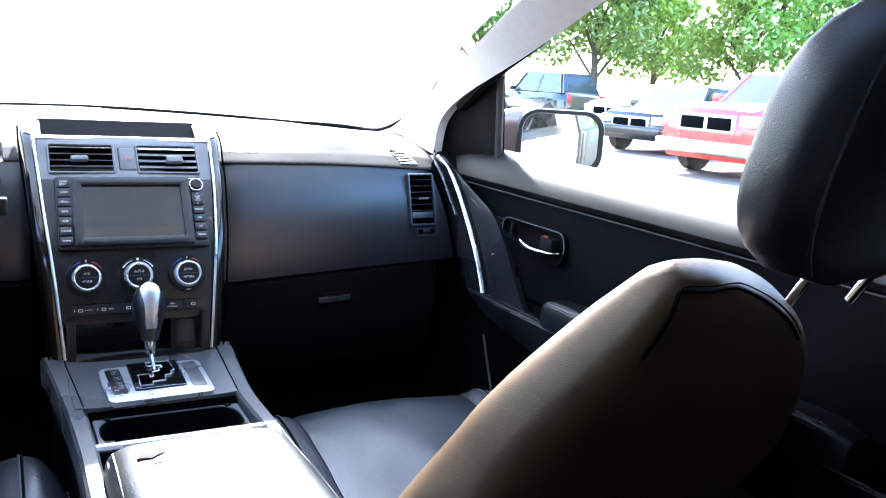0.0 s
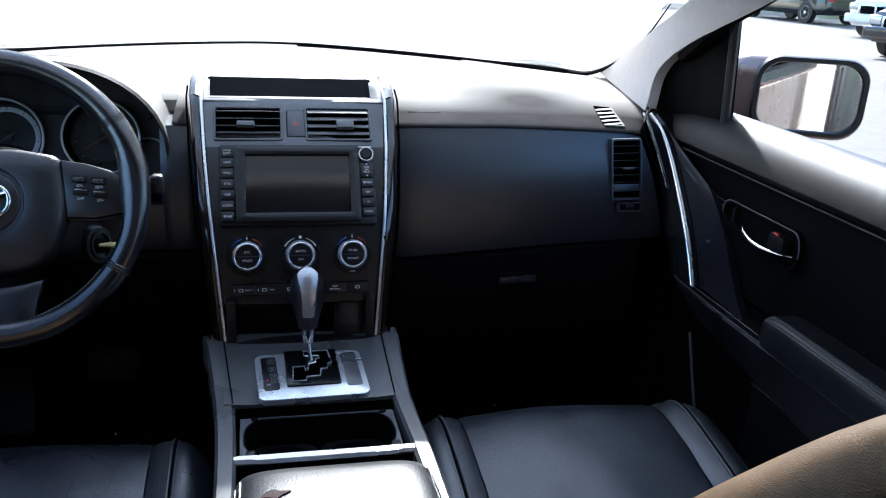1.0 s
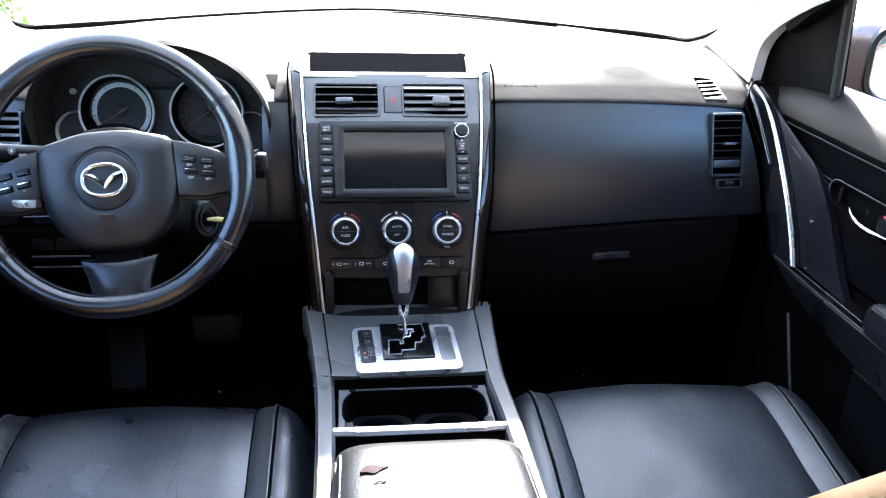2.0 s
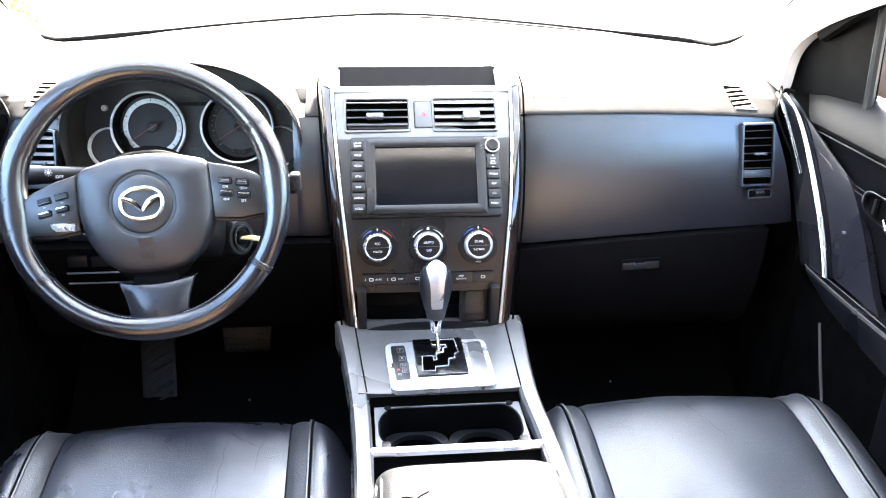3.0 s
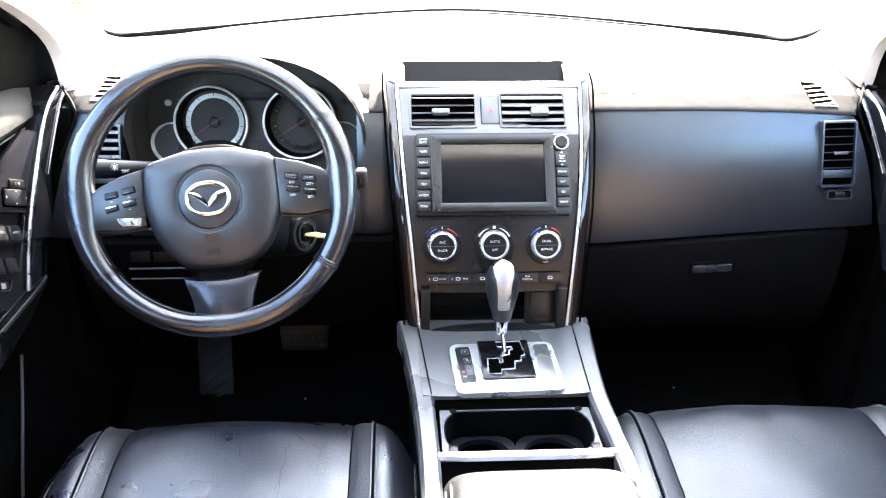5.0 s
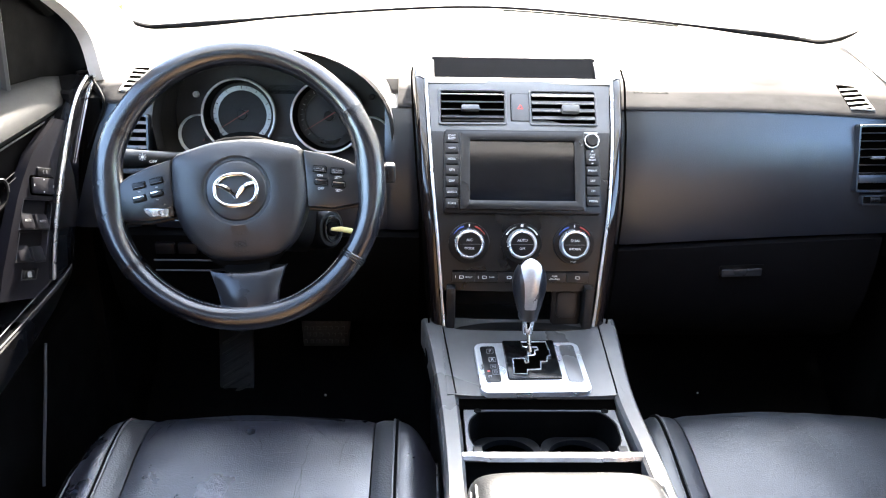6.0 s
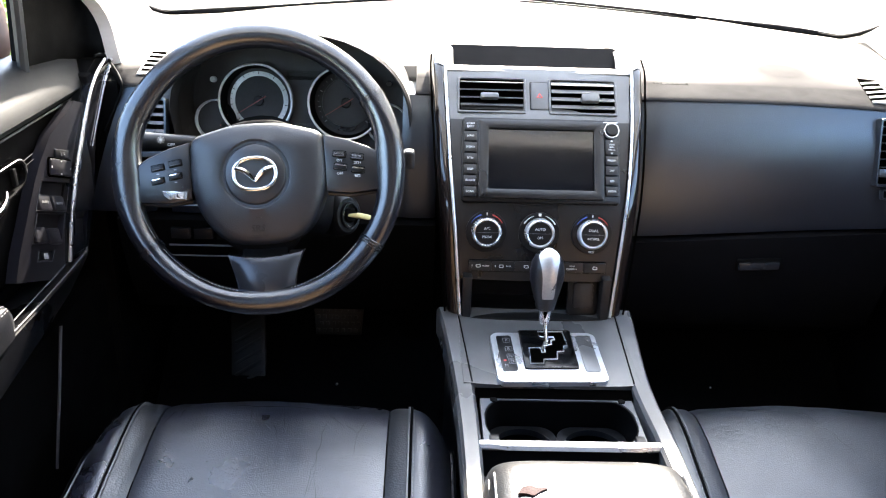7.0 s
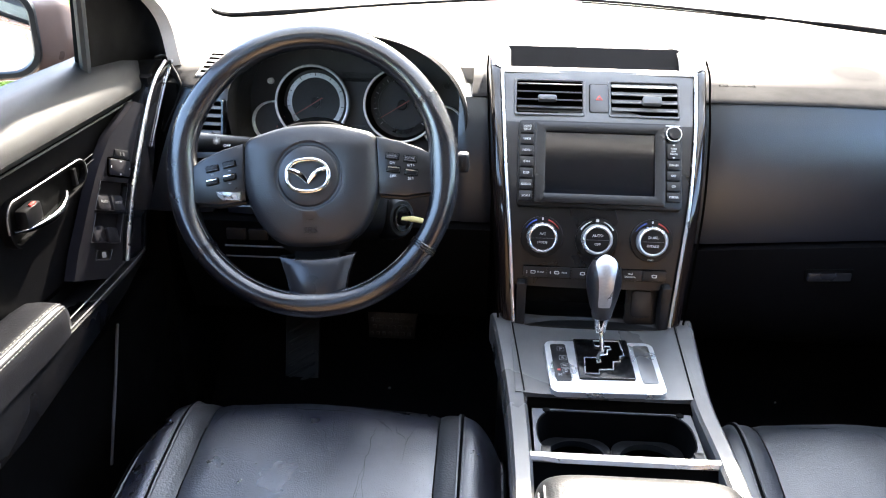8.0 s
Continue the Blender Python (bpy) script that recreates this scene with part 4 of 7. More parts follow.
    part("horn_sign", tube([(-0.008, -0.0565, 0.0162), (0.002, -0.0585, 0.0161), (0.002, -0.0625, 0.0156), (-0.006, -0.0625, 0.0156)], 0.0005, seg=5), BLACK, w, local=True)
    # side spokes
    for s in (1, -1):
        o = [(0.0850, 0.0405), (0.114, 0.0335), (0.142, 0.0225), (0.162, 0.010), (0.164, -0.022), (0.154, -0.0350), (0.118, -0.0385), (0.086, -0.034)]
        o = [(s * x, y) for x, y in o]
        if s < 0:
            o = o[::-1]
        sp = part("spoke", prism(o, -0.020, 0.0075, bev=0.005), SPOKEFACE, w, "charcoal spoke with buttons", local=True)
        part("spoke_edge", tube([(s * 0.088, -0.0355, -0.001), (s * 0.120, -0.0395, 0.000), (s * 0.150, -0.0360, -0.003)], 0.0032, seg=8), BLACK, sp, local=True)
        for bx, by in ((0.1055, 0.0135), (0.1280, 0.0090), (0.1060, -0.0030), (0.1285, -0.0080)):
            q = pose(s * bx, by, 0, 0, 0, -9 * s)
            part("button_gap", prism(rrect(0.0178, 0.0090, 0.0015), 0.004, 0.0079, q), MATTE, sp, local=True)
            part("button", box((0, 0, 0.0085), (0.0160, 0.0070, 0.0050), q, bev=0.0014), BLACK, sp, local=True)
            part("button_edge", box((0, 0.0022 if by < 0 else -0.0022, 0.0109), (0.0140, 0.0020 if by < 0 else 0.0009, 0.0010), q, bev=0.0004), CHROME if by < 0 else GREYP, sp, local=True)
        if s > 0:
            for tx, bx, by in (("ON", 0.1050, 0.0052), ("OFF", 0.1050, -0.0118), ("SET+", 0.1285, 0.0008), ("SET-", 0.1280, -0.0160)):
                words(tx, 0.0046, WHEEL @ pose(bx, by, 0.0078, 0, 0, -4), PRINT, sp)
            words("CANCEL", 0.0034, WHEEL @ pose(0.1055, 0.0140, 0.0110, 0, 0, -9), FADED, sp)
            words("RESUME", 0.0034, WHEEL @ pose(0.1280, 0.0095, 0.0110, 0, 0, -9), FADED, sp)
        else:
            for bx, by in ((-0.1285, 0.0012), (-0.106, 0.0055), (-0.106, -0.0105)):
                part("print_mark", box((bx, by, 0.0078), (0.0034, 0.0014, 0.0004)), FADED, sp, local=True)
            part("phone_button", prism([(-0.092, -0.0235), (-0.124, -0.0205), (-0.1225, -0.0265), (-0.1165, -0.0320), (-0.0935, -0.0335)][::-1], 0.003, 0.0092, bev=0.001), SILVER, sp, "pale grey phone button", local=True)
            part("phone_mark", tube([(-0.1045, -0.0255, 0.0095), (-0.1050, -0.0290, 0.0096), (-0.1015, -0.0305, 0.0095)], 0.0007, seg=5), PLASTIC, sp, local=True)
    # lower spoke
    rings = []
    for yy, hw, zz in ((-0.1060, 0.0495, -0.010), (-0.1085, 0.0490, 0.0030), (-0.112, 0.0475, 0.0055), (-0.118, 0.0455, 0.0070), (-0.134, 0.0400, 0.0100), (-0.150, 0.0370, 0.0105), (-0.166, 0.0360, 0.0075)):
        rings.append([V(hw * u, yy - 0.006 * (1 - u * u), zz - 0.010 * abs(u) ** 3) for u in [i / 6 - 1 for i in range(13)]] +
                     [V(hw * u, yy, zz - 0.022) for u in (1, 0, -1)])
    part("lower_spoke", loft(rings), SPOKEGREY, w, "grey metallic lower spoke", local=True)
    part("hub_back", lathe([(0.075, -0.028), (0.06, -0.07), (0.05, -0.09), (0.001, -0.09)], None, 28), MATTE, w, local=True)
    for s in (1, -1):
        part("spoke_back", box((s * 0.12, -0.004, -0.016), (0.10, 0.036, 0.014), bev=0.004), MATTE, w, local=True)
    part("spoke_back", box((0, -0.13, -0.012), (0.06, 0.08, 0.014), bev=0.004), MATTE, w, local=True)


steering_wheel()


def column():
    c = thing("steering_column", (-0.384, 0.05, 1.03), "black plastic steering column shroud with ignition lock", "steering column")
    ax = V(0, math.cos(WT), -math.sin(WT))
    rings = []
    for d, w, h in ((0.045, 0.070, 0.052), (0.06, 0.082, 0.060), (0.11, 0.086, 0.066), (0.20, 0.084, 0.070), (0.26, 0.08, 0.07)):
        o = V(-0.384, -0.094, 1.060) + ax * d
        rings.append([o + V(x, z * math.sin(WT), z * math.cos(WT)) for x, z in rrect(2 * w, 2 * h, 0.03, 5)])
    part("shroud", loft(rings), BLACK, c)
    m = frame_at(V(-0.281, -0.012, 0.985), V(0.75, 0.62, -0.1), V(0, 0.25, 0.95))
    rings = []
    for z, r in ((-0.06, 0.028), (-0.02, 0.027), (0.0, 0.023), (0.004, 0.020)):
        rings.append([m @ V(x, y * 1.25, z) for x, y in ellipse(r, r, 24)])
    part("lock_housing", loft(rings), BLACK, c)
    part("lock_ring", rim(ellipse(0.0150, 0.020, 28), ellipse(0.0122, 0.0168, 28), 0.003, 0.009, m, bev=0.3), PLASTIC, c, "dark ring of the ignition lock")
    part("lock_rim", rim(ellipse(0.0128, 0.0176, 28), ellipse(0.0118, 0.0164, 28), 0.006, 0.0098, m, bev=0.3), CHROME, c, "thin chrome rim")
    part("lock_barrel", lathe([(0.0105, 0.003), (0.0105, 0.008), (0.008, 0.010), (0.001, 0.010)], m, 20), MATTE, c)
    # stalks
    a = V(-0.452, 0.03, 1.071)
    pts = curve([a, a + V(-0.04, -0.012, 0.006), a + V(-0.085, -0.025, 0.010), a + V(-0.130, -0.032, 0.013)], 14)
    st = part("light_stalk", tube(pts, [0.009 + 0.006 * (k / 14) ** 1.3 for k in range(15)], seg=14), BLACK, c, "black light stalk with white signs")
    q = pts[11]
    ms = frame_at(q + V(0.014, -0.0125, 0.006), (1, 0.3, -0.12), (0, 0.4, 1))
    words("OFF", 0.006, ms @ Matrix.Translation((0.016, -0.005, 0.001)), PRINT, st)
    part("lamp_sign", lathe([(0.0022, 0), (0.0022, 0.0012), (0.0005, 0.0012)], ms @ Matrix.Translation((0.002, 0.001, 0)), 10), PRINT, st)
    rays = bmesh.new()
    for k in range(8):
        box((0.0042, 0, 0.0008), (0.002, 0.0008, 0.0008), ms @ Matrix.Translation((0.002, 0.001, 0)) @ pose(0, 0, 0, 0, 0, 45 * k), bm=rays)
    part("lamp_rays", rays, PRINT, st)
    a = V(-0.325, -0.01, 1.070)
    pts = curve([a, a + V(0.05, -0.02, 0.006), a + V(0.10, -0.032, 0.010), a + V(0.132, -0.036, 0.012)], 12)
    part("wiper_stalk", tube(pts, [0.007 + 0.004 * (k / 12) for k in range(13)], seg=12), BLACK, c)
    part("wiper_stalk_end", box((0.0, 0, 0), (0.016, 0.018, 0.026), Matrix.Translation(pts[-1]), bev=0.005, seg=3), PLASTIC, c)
    k = thing("ignition_key", (-0.275, -0.02, 0.987), "thin pale yellow key tag standing in the ignition lock", "key")
    part("tag", tube([(-0.278, -0.021, 0.988), (-0.264, -0.027, 0.9905), (-0.250, -0.034, 0.991), (-0.238, -0.041, 0.9905)], [0.0024, 0.0042, 0.0040, 0.0016], seg=8, flat=0.6), YELLOW, k)
    part("blade", box((-0.281, -0.016, 0.987), (0.014, 0.010, 0.003), bev=0.0008), SILVER, k)


column()

# ---- centre stack ----
STACK = [(-0.024, 0.815), (-0.021, 0.832), (-0.008, 0.90), (0.004, 0.955), (0.020, 1.003), (0.050, 1.053), (0.084, 1.102), (0.113, 1.131), (0.136, 1.156), (0.150, 1.168)]
HALF = [(0.815, 0.112), (0.832, 0.1125), (0.955, 0.123), (1.053, 0.133), (1.156, 0.1415), (1.19, 0.143)]


def stack_at(x, z, tilt):
    """A pose on the face: its own y runs up the face, its own z stands out of it."""
    y = interp(z, [(b, a) for a, b in STACK])
    t = radians(tilt)
    return frame_at(V(x, y, z), (1, 0, 0), (0, math.sin(t), math.cos(t)))


def stack_face(z0, z1, inset, thick):
    pts = [p for p in curve([V(0, a, b) for a, b in STACK], 60) if z0 + 0.001 < p.z < z1 - 0.001]
    ends = [V(0, interp(z, [(b, a) for a, b in STACK]), z) for z in (z0, z1)]
    pts = ends[:1] + pts + ends[1:]
    rings = []
    for p in pts:
        h = interp(p.z, HALF) - inset
        rings.append([V(h * u, p.y + 0.004 * u * u, p.z) for u in [i / 6 - 1 for i in range(13)]] + [V(h * u, p.y + thick, p.z) for u in (1, -1)])
    return loft(rings)


def center_stack():
    s = thing("center_stack", (0, 0.05, 0.83), "curved centre dashboard stack with silver side trims", "dashboard console")
    part("lower_face", stack_face(0.885, 1.1035, 0.002, 0.05), PLASTIC, s, "charcoal plastic control face")
    part("vent_face", stack_face(1.1035, 1.168, 0.002, 0.02), VENTGREY, s, "grey metallic vent surround")
    # open tray under the controls
    part("tray_back", box((0, 0.06, 0.858), (0.21, 0.01, 0.075)), GLOSS, s)
    part("tray_floor", box((0, 0.02, 0.824), (0.21, 0.09, 0.008), bev=0.002), BLACK, s)
    for k in (1, -1):
        part("tray_side", box((k * 0.104, 0.015, 0.857), (0.014, 0.075, 0.075), bev=0.003), PLASTIC, s)
    m = stack_at(0.073, 0.862, 10) @ Matrix.Translation((0, 0, -0.012))
    part("socket_panel", prism(rrect(0.046, 0.066, 0.006), -0.006, 0, m, 0.002), BLACK, s)
    part("socket_cover", prism(rrect(0.031, 0.041, 0.007), 0, 0.004, m, 0.0015), PLASTIC, s, "hinged socket cover")
    for k in (1, -1):
        line = [V(k * (interp(p.z, HALF) + 0.001), p.y - 0.001, p.z) for p in curve([V(0, a, b) for a, b in STACK[1:]], 30)]
        line += [V(k * 0.1425, 0.175, 1.180), V(k * 0.1425, 0.20, 1.187)]
        part("silver_trim", tube(line, 0.0025, seg=8), SILVER, s, "thin bright silver edge strip")
        grid = [[p + V(k * w, dy, 0) for w, dy in ((0.004, 0.002), (0.010, 0.003), (0.016, 0.008), (0.020, 0.018), (0.021, 0.04))] for p in line]
        if k > 0:
            grid = [g[::-1] for g in grid]
        part("wood_trim", shell(grid, 0.004), WOOD, s, "dark lacquered wood-look strip")
        part("side_gap", tube([p + V(k * 0.0225, 0.010, 0.0) for p in line[:-1]], 0.0016, seg=6), DISPLAY, s, "black rod as the shade in the gap beside the stack")
        # grey crown paints the sun on the wood strip's top end
        crown = [[V(k * 0.1445, 0.152 + 0.10 * f, 1.170 + 0.022 * math.sin(f * 1.7)), V(k * 0.152, 0.155 + 0.10 * f, 1.173 + 0.022 * math.sin(f * 1.7)), V(k * 0.160, 0.163 + 0.09 * f, 1.170 + 0.024 * math.sin(f * 1.7)), V(k * 0.1635, 0.185 + 0.08 * f, 1.150 + 0.02 * f)] for f in [q / 8 for q in range(9)]]
        if k > 0:
            crown = [g[::-1] for g in crown]
        part("trim_crown", shell(crown, 0.003), GREYP, s, "top end of the side trim, painted pale as sunlit")
        part("side", loft([[p + V(k * 0.003, 0.006, 0), p + V(k * 0.018, 0.02, 0), V(p.x + k * 0.014, 0.17, p.z), V(p.x - k * 0.01, 0.17, p.z)] for p in line[:26]]), PLASTIC, s)
    # hooded display on top
    m = frame_at(V(-0.004, 0.1835, 1.1755), (1, 0, 0), (0, 0.80, 0.60))
    part("top_display", prism(rrect(0.262, 0.058, 0.004), -0.006, 0.0, m), SMOKED, s, "dark smoked display cover")
    rings = []
    for i in range(25):
        u = i / 12 - 1
        x = -0.004 + 0.1275 * u
        z = 1.1885 + 0.0040 * (1 - u * u) - 0.004 * abs(u) ** 14
        yb = 0.2005 + 0.006 * (1 - u * u)
        rings.append([V(x, yb + 0.002, z - 0.0016), V(x, yb, z - 0.0004), V(x, yb + 0.0008, z), V(x, 0.26, z - 0.002), V(x, 0.36, 1.163), V(x, 0.36, 1.14), V(x, yb + 0.012, 1.15)])
    part("display_hood", loft(rings), DASHTOP, s, "hood over the display, painted pale as sunlit")
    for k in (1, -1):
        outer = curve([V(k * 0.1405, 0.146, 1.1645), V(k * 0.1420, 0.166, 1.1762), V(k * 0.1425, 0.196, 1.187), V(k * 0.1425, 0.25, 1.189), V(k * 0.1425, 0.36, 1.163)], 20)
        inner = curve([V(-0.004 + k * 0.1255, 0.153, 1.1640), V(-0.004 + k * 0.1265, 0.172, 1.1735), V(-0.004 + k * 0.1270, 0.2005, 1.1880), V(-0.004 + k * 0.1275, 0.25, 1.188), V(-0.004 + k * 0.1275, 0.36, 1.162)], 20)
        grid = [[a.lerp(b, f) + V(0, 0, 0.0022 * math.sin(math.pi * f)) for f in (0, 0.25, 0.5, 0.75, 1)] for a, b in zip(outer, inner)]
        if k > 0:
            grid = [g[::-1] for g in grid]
        part("hood_cheek", shell(grid, -0.002), DASHTOP, s, "cheek beside the display, painted pale as sunlit")
        part("hood_side", loft([[b - V(0, 0, 0.003), V(b.x, b.y + 0.004, 1.158), V(b.x + k * 0.002, b.y + 0.004, 1.158), b + V(k * 0.002, 0, -0.003)] for b in inner[:12]]), SMOKED, s)
    part("hood_lip", loft([[V(x, y, z) for y, z in ((0.146, 1.1645), (0.150, 1.1672), (0.157, 1.1668), (0.160, 1.160), (0.15, 1.155))] for x in (-0.1415, -0.07, 0, 0.07, 0.1415)]), VENTGREY, s)
    hz = stack_at(0.0, 1.134, 44)
    part("hazard_gap", prism(rrect(0.0295, 0.0495, 0.0035), -0.002, 0.0008, hz), MATTE, s)
    part("hazard_button", prism(rrect(0.027, 0.047, 0.003), -0.002, 0.0025, hz, 0.001), HAZARDGREY, s, "grey hazard light button")
    tri = rim([(0, 0.005), (-0.005, -0.0035), (0.005, -0.0035)], [(0, 0.0028), (-0.003, -0.0024), (0.003, -0.0024)], 0.0025, 0.003, hz)
    part("hazard_sign", tri, RED, s, "red triangle")


center_stack()


def air_vent(x, slide, tilt):
    m = stack_at(x, 1.134, 43)
    v = thing("air_vent", m, "rectangular centre air vent with slats painted pale as sunlit", "air vent", "centre air vents")
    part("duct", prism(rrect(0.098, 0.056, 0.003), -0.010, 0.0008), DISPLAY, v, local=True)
    part("frame", rim(rrect(0.104, 0.062, 0.004), rrect(0.0965, 0.0535, 0.003), -0.004, 0.0036, bev=0.3), VENTGREY, v, local=True)
    # pale grey slats paint the sunlight along their edges
    for k in range(4):
        q = pose(0, 0.0205 - 0.0130 * k, 0.0040, tilt, 0, 0)
        part("slat", box((0, 0, 0), (0.0955, 0.0088, 0.0016), q, bev=0.0005), VENTGREY if tilt > -40 else GREYP, v, local=True)
    if tilt < -40:
        part("flap", box((0.001, -0.0195, 0.0015), (0.0935, 0.0100, 0.0022), bev=0.0006), PLASTIC, v, "wide lower slat", local=True)
    part("slider", box((slide, -0.0060, 0.0085), (0.027, 0.0085 if tilt < -40 else 0.0125, 0.010), bev=0.0025), GREYP if tilt < -40 else VENTGREY, v, "grey slider tab", local=True)


air_vent(-0.0725, -0.004, -56)
air_vent(0.0655, 0.010, -30)


def audio_unit():
    m = stack_at(0.0, 1.053, 33) @ Matrix.Translation((0, 0, 0.001))
    a = thing("audio_unit", m, "black navigation audio unit with dark screen and side buttons", "car stereo")
    part("body", prism(rrect(0.234, 0.128, 0.006), -0.02, 0.004, None, 0.002), BLACK, a, local=True)
    part("screen_frame", rim(rrect(0.184, 0.118, 0.002), rrect(0.156, 0.092, 0.002), 0.003, 0.0115, None, bev=0.15), PLASTIC, a, "bevelled charcoal screen frame", local=True)
    part("screen", box((0, 0, 0.0045), (0.158, 0.094, 0.003)), SCREEN, a, "dark glossy screen", local=True)
    M = m
    left = ["", "NAVI", "MENU", "RTN", "DISP", "AUDIO", "SCAN"]
    for k, t in enumerate(left):
        y = 0.0505 - 0.0168 * k
        b = part("button", box((-0.1045, y, 0.005), (0.0185, 0.0148 if k else 0.0155, 0.006), bev=0.001), PLASTIC, a, local=True)
        if t:
            words(t, 0.0046, M @ Matrix.Translation((-0.1045, y, 0.0083)), PRINT, b)
        else:
            words("LOAD", 0.0044, M @ Matrix.Translation((-0.1045, y + 0.0023, 0.0083)), PRINT, b)
            words("EJECT", 0.0044, M @ Matrix.Translation((-0.1045, y - 0.0023, 0.0083)), PRINT, b)
    part("volume_knob", lathe([(0.0108, 0.003), (0.0105, 0.010), (0.0085, 0.012), (0.0080, 0.014), (0.001, 0.014)], Matrix.Translation((0.1045, 0.047, 0)), 28), BLACK, a, local=True)
    part("volume_ring", rim(ellipse(0.0118, 0.0118, 28), ellipse(0.0095, 0.0095, 28), 0.003, 0.0105, Matrix.Translation((0.1045, 0.047, 0)), bev=0.3), SILVER, a, "silver ring", local=True)
    part("print_mark", box((0.104, 0.0605, 0.0043), (0.021, 0.0014, 0.0004)), PRINT, a, local=True)
    b = part("tune_button", box((0.1045, 0.0215, 0.005), (0.0185, 0.0225, 0.006), bev=0.001), PLASTIC, a, local=True)
    for yy, tx in ((0.0255, "TUNE"), (0.0215, "SEEK"), (0.0175, "TRACK")):
        words(tx, 0.0034, M @ Matrix.Translation((0.1045, yy, 0.0083)), PRINT, b)
    for s, yy in ((1, 0.030), (-1, 0.013)):
        part("arrow_mark", prism([(0.1025, yy), (0.1065, yy), (0.1045, yy + s * 0.0022)][::s], 0.0079, 0.0085), PRINT, b, local=True)
    for k, t in enumerate(["FM/AM", "SAT", "CD", "MEDIA"]):
        y = 0.001 - 0.0155 * k
        b = part("button", box((0.1045, y, 0.005), (0.0185, 0.0132, 0.006), bev=0.001), PLASTIC, a, local=True)
        words(t, 0.0044, M @ Matrix.Translation((0.1045, y, 0.0083)), PRINT, b)


audio_unit()


def climate_panel():
    c = thing("climate_panel", (0, 0.0, 0.93), "climate controls with three silver-ringed knobs", "climate control")
    for k, (x, t1, t2) in enumerate(((-0.078, "A/C", "MODE"), (0, "AUTO", "OFF"), (0.078, "DUAL", "INTAKE"))):
        m = stack_at(x, 0.957, 16)
        part("dial_plate", lathe([(0.0305, -0.001), (0.0305, 0.002), (0.0295, 0.003), (0.001, 0.003)], m, 40), BLACK, c)
        kn = part("knob", lathe([(0.0225, 0.002), (0.0222, 0.010), (0.0205, 0.0145), (0.0190, 0.0155), (0.0178, 0.0150), (0.0172, 0.0125), (0.001, 0.0125)], m, 40), SILVER, c, "silver-ringed rotary knob")
        part("knob_cap", lathe([(0.0172, 0.011), (0.0170, 0.0135), (0.001, 0.0140)], m, 32), BLACK, kn)
        part("cap_split", box((0, 0, 0.0139), (0.033, 0.0006, 0.0008), m), GREYP, kn)
        words(t1, 0.0055, m @ Matrix.Translation((0, 0.0062, 0.0141)), PRINT, kn)
        words(t2, 0.0050, m @ Matrix.Translation((0, -0.0062, 0.0141)), PRINT, kn)
        for a0, a1, mt in ((108, 150, BLUE if k != 1 else PRINT), (72, 30, RED if k != 1 else PRINT)):
            pts = [m @ V(0.0265 * math.cos(radians(a0 + (a1 - a0) * i / 8)), 0.0265 * math.sin(radians(a0 + (a1 - a0) * i / 8)), 0.0033) for i in range(9)]
            part("dial_mark", tube(pts, [0.0003 + 0.0009 * (8 - i) / 8 for i in range(9)] if k != 1 else [0.0004 + 0.0009 * i / 8 for i in range(9)], seg=5), mt, c)
        part("dial_mark", box((0, 0.0268, 0.0033), (0.0015 if k != 1 else 0.004, 0.004, 0.0005), m), PRINT, c)
        if k == 2:
            words("PASS", 0.0042, m @ Matrix.Translation((0, -0.0270, 0.0033)), PRINT, c)
    m = stack_at(0, 0.907, 13)
    part("button_well", prism(rrect(0.206, 0.0175, 0.002), -0.002, 0.0008, m), MATTE, c)
    for k in range(6):
        x = -0.0855 + 0.0342 * k
        b = part("button", box((x, 0, 0.001), (0.0335, 0.0155, 0.004), m, bev=0.0008), PLASTIC, c)
        if k in (0, 1, 2, 5):
            part("print_mark", rim(rrect(0.007, 0.0046, 0.0015), rrect(0.0052, 0.003, 0.001), 0.0028, 0.0034, m @ Matrix.Translation((x - 0.003 * (k < 2), 0, 0))), PRINT, b)
        if k < 2:
            words("FRONT" if k == 0 else "REAR", 0.0032, m @ Matrix.Translation((x + 0.008, 0, 0.0032)), PRINT, b)
            part("pilot_mark", box((x - 0.012, 0, 0.003), (0.0007, 0.004, 0.0006), m), PRINT, b)
        if k == 4:
            words("REAR", 0.0034, m @ Matrix.Translation((x, 0.0022, 0.0032)), PRINT, b)
            words("CONTROL", 0.0034, m @ Matrix.Translation((x, -0.0022, 0.0032)), PRINT, b)


climate_panel()


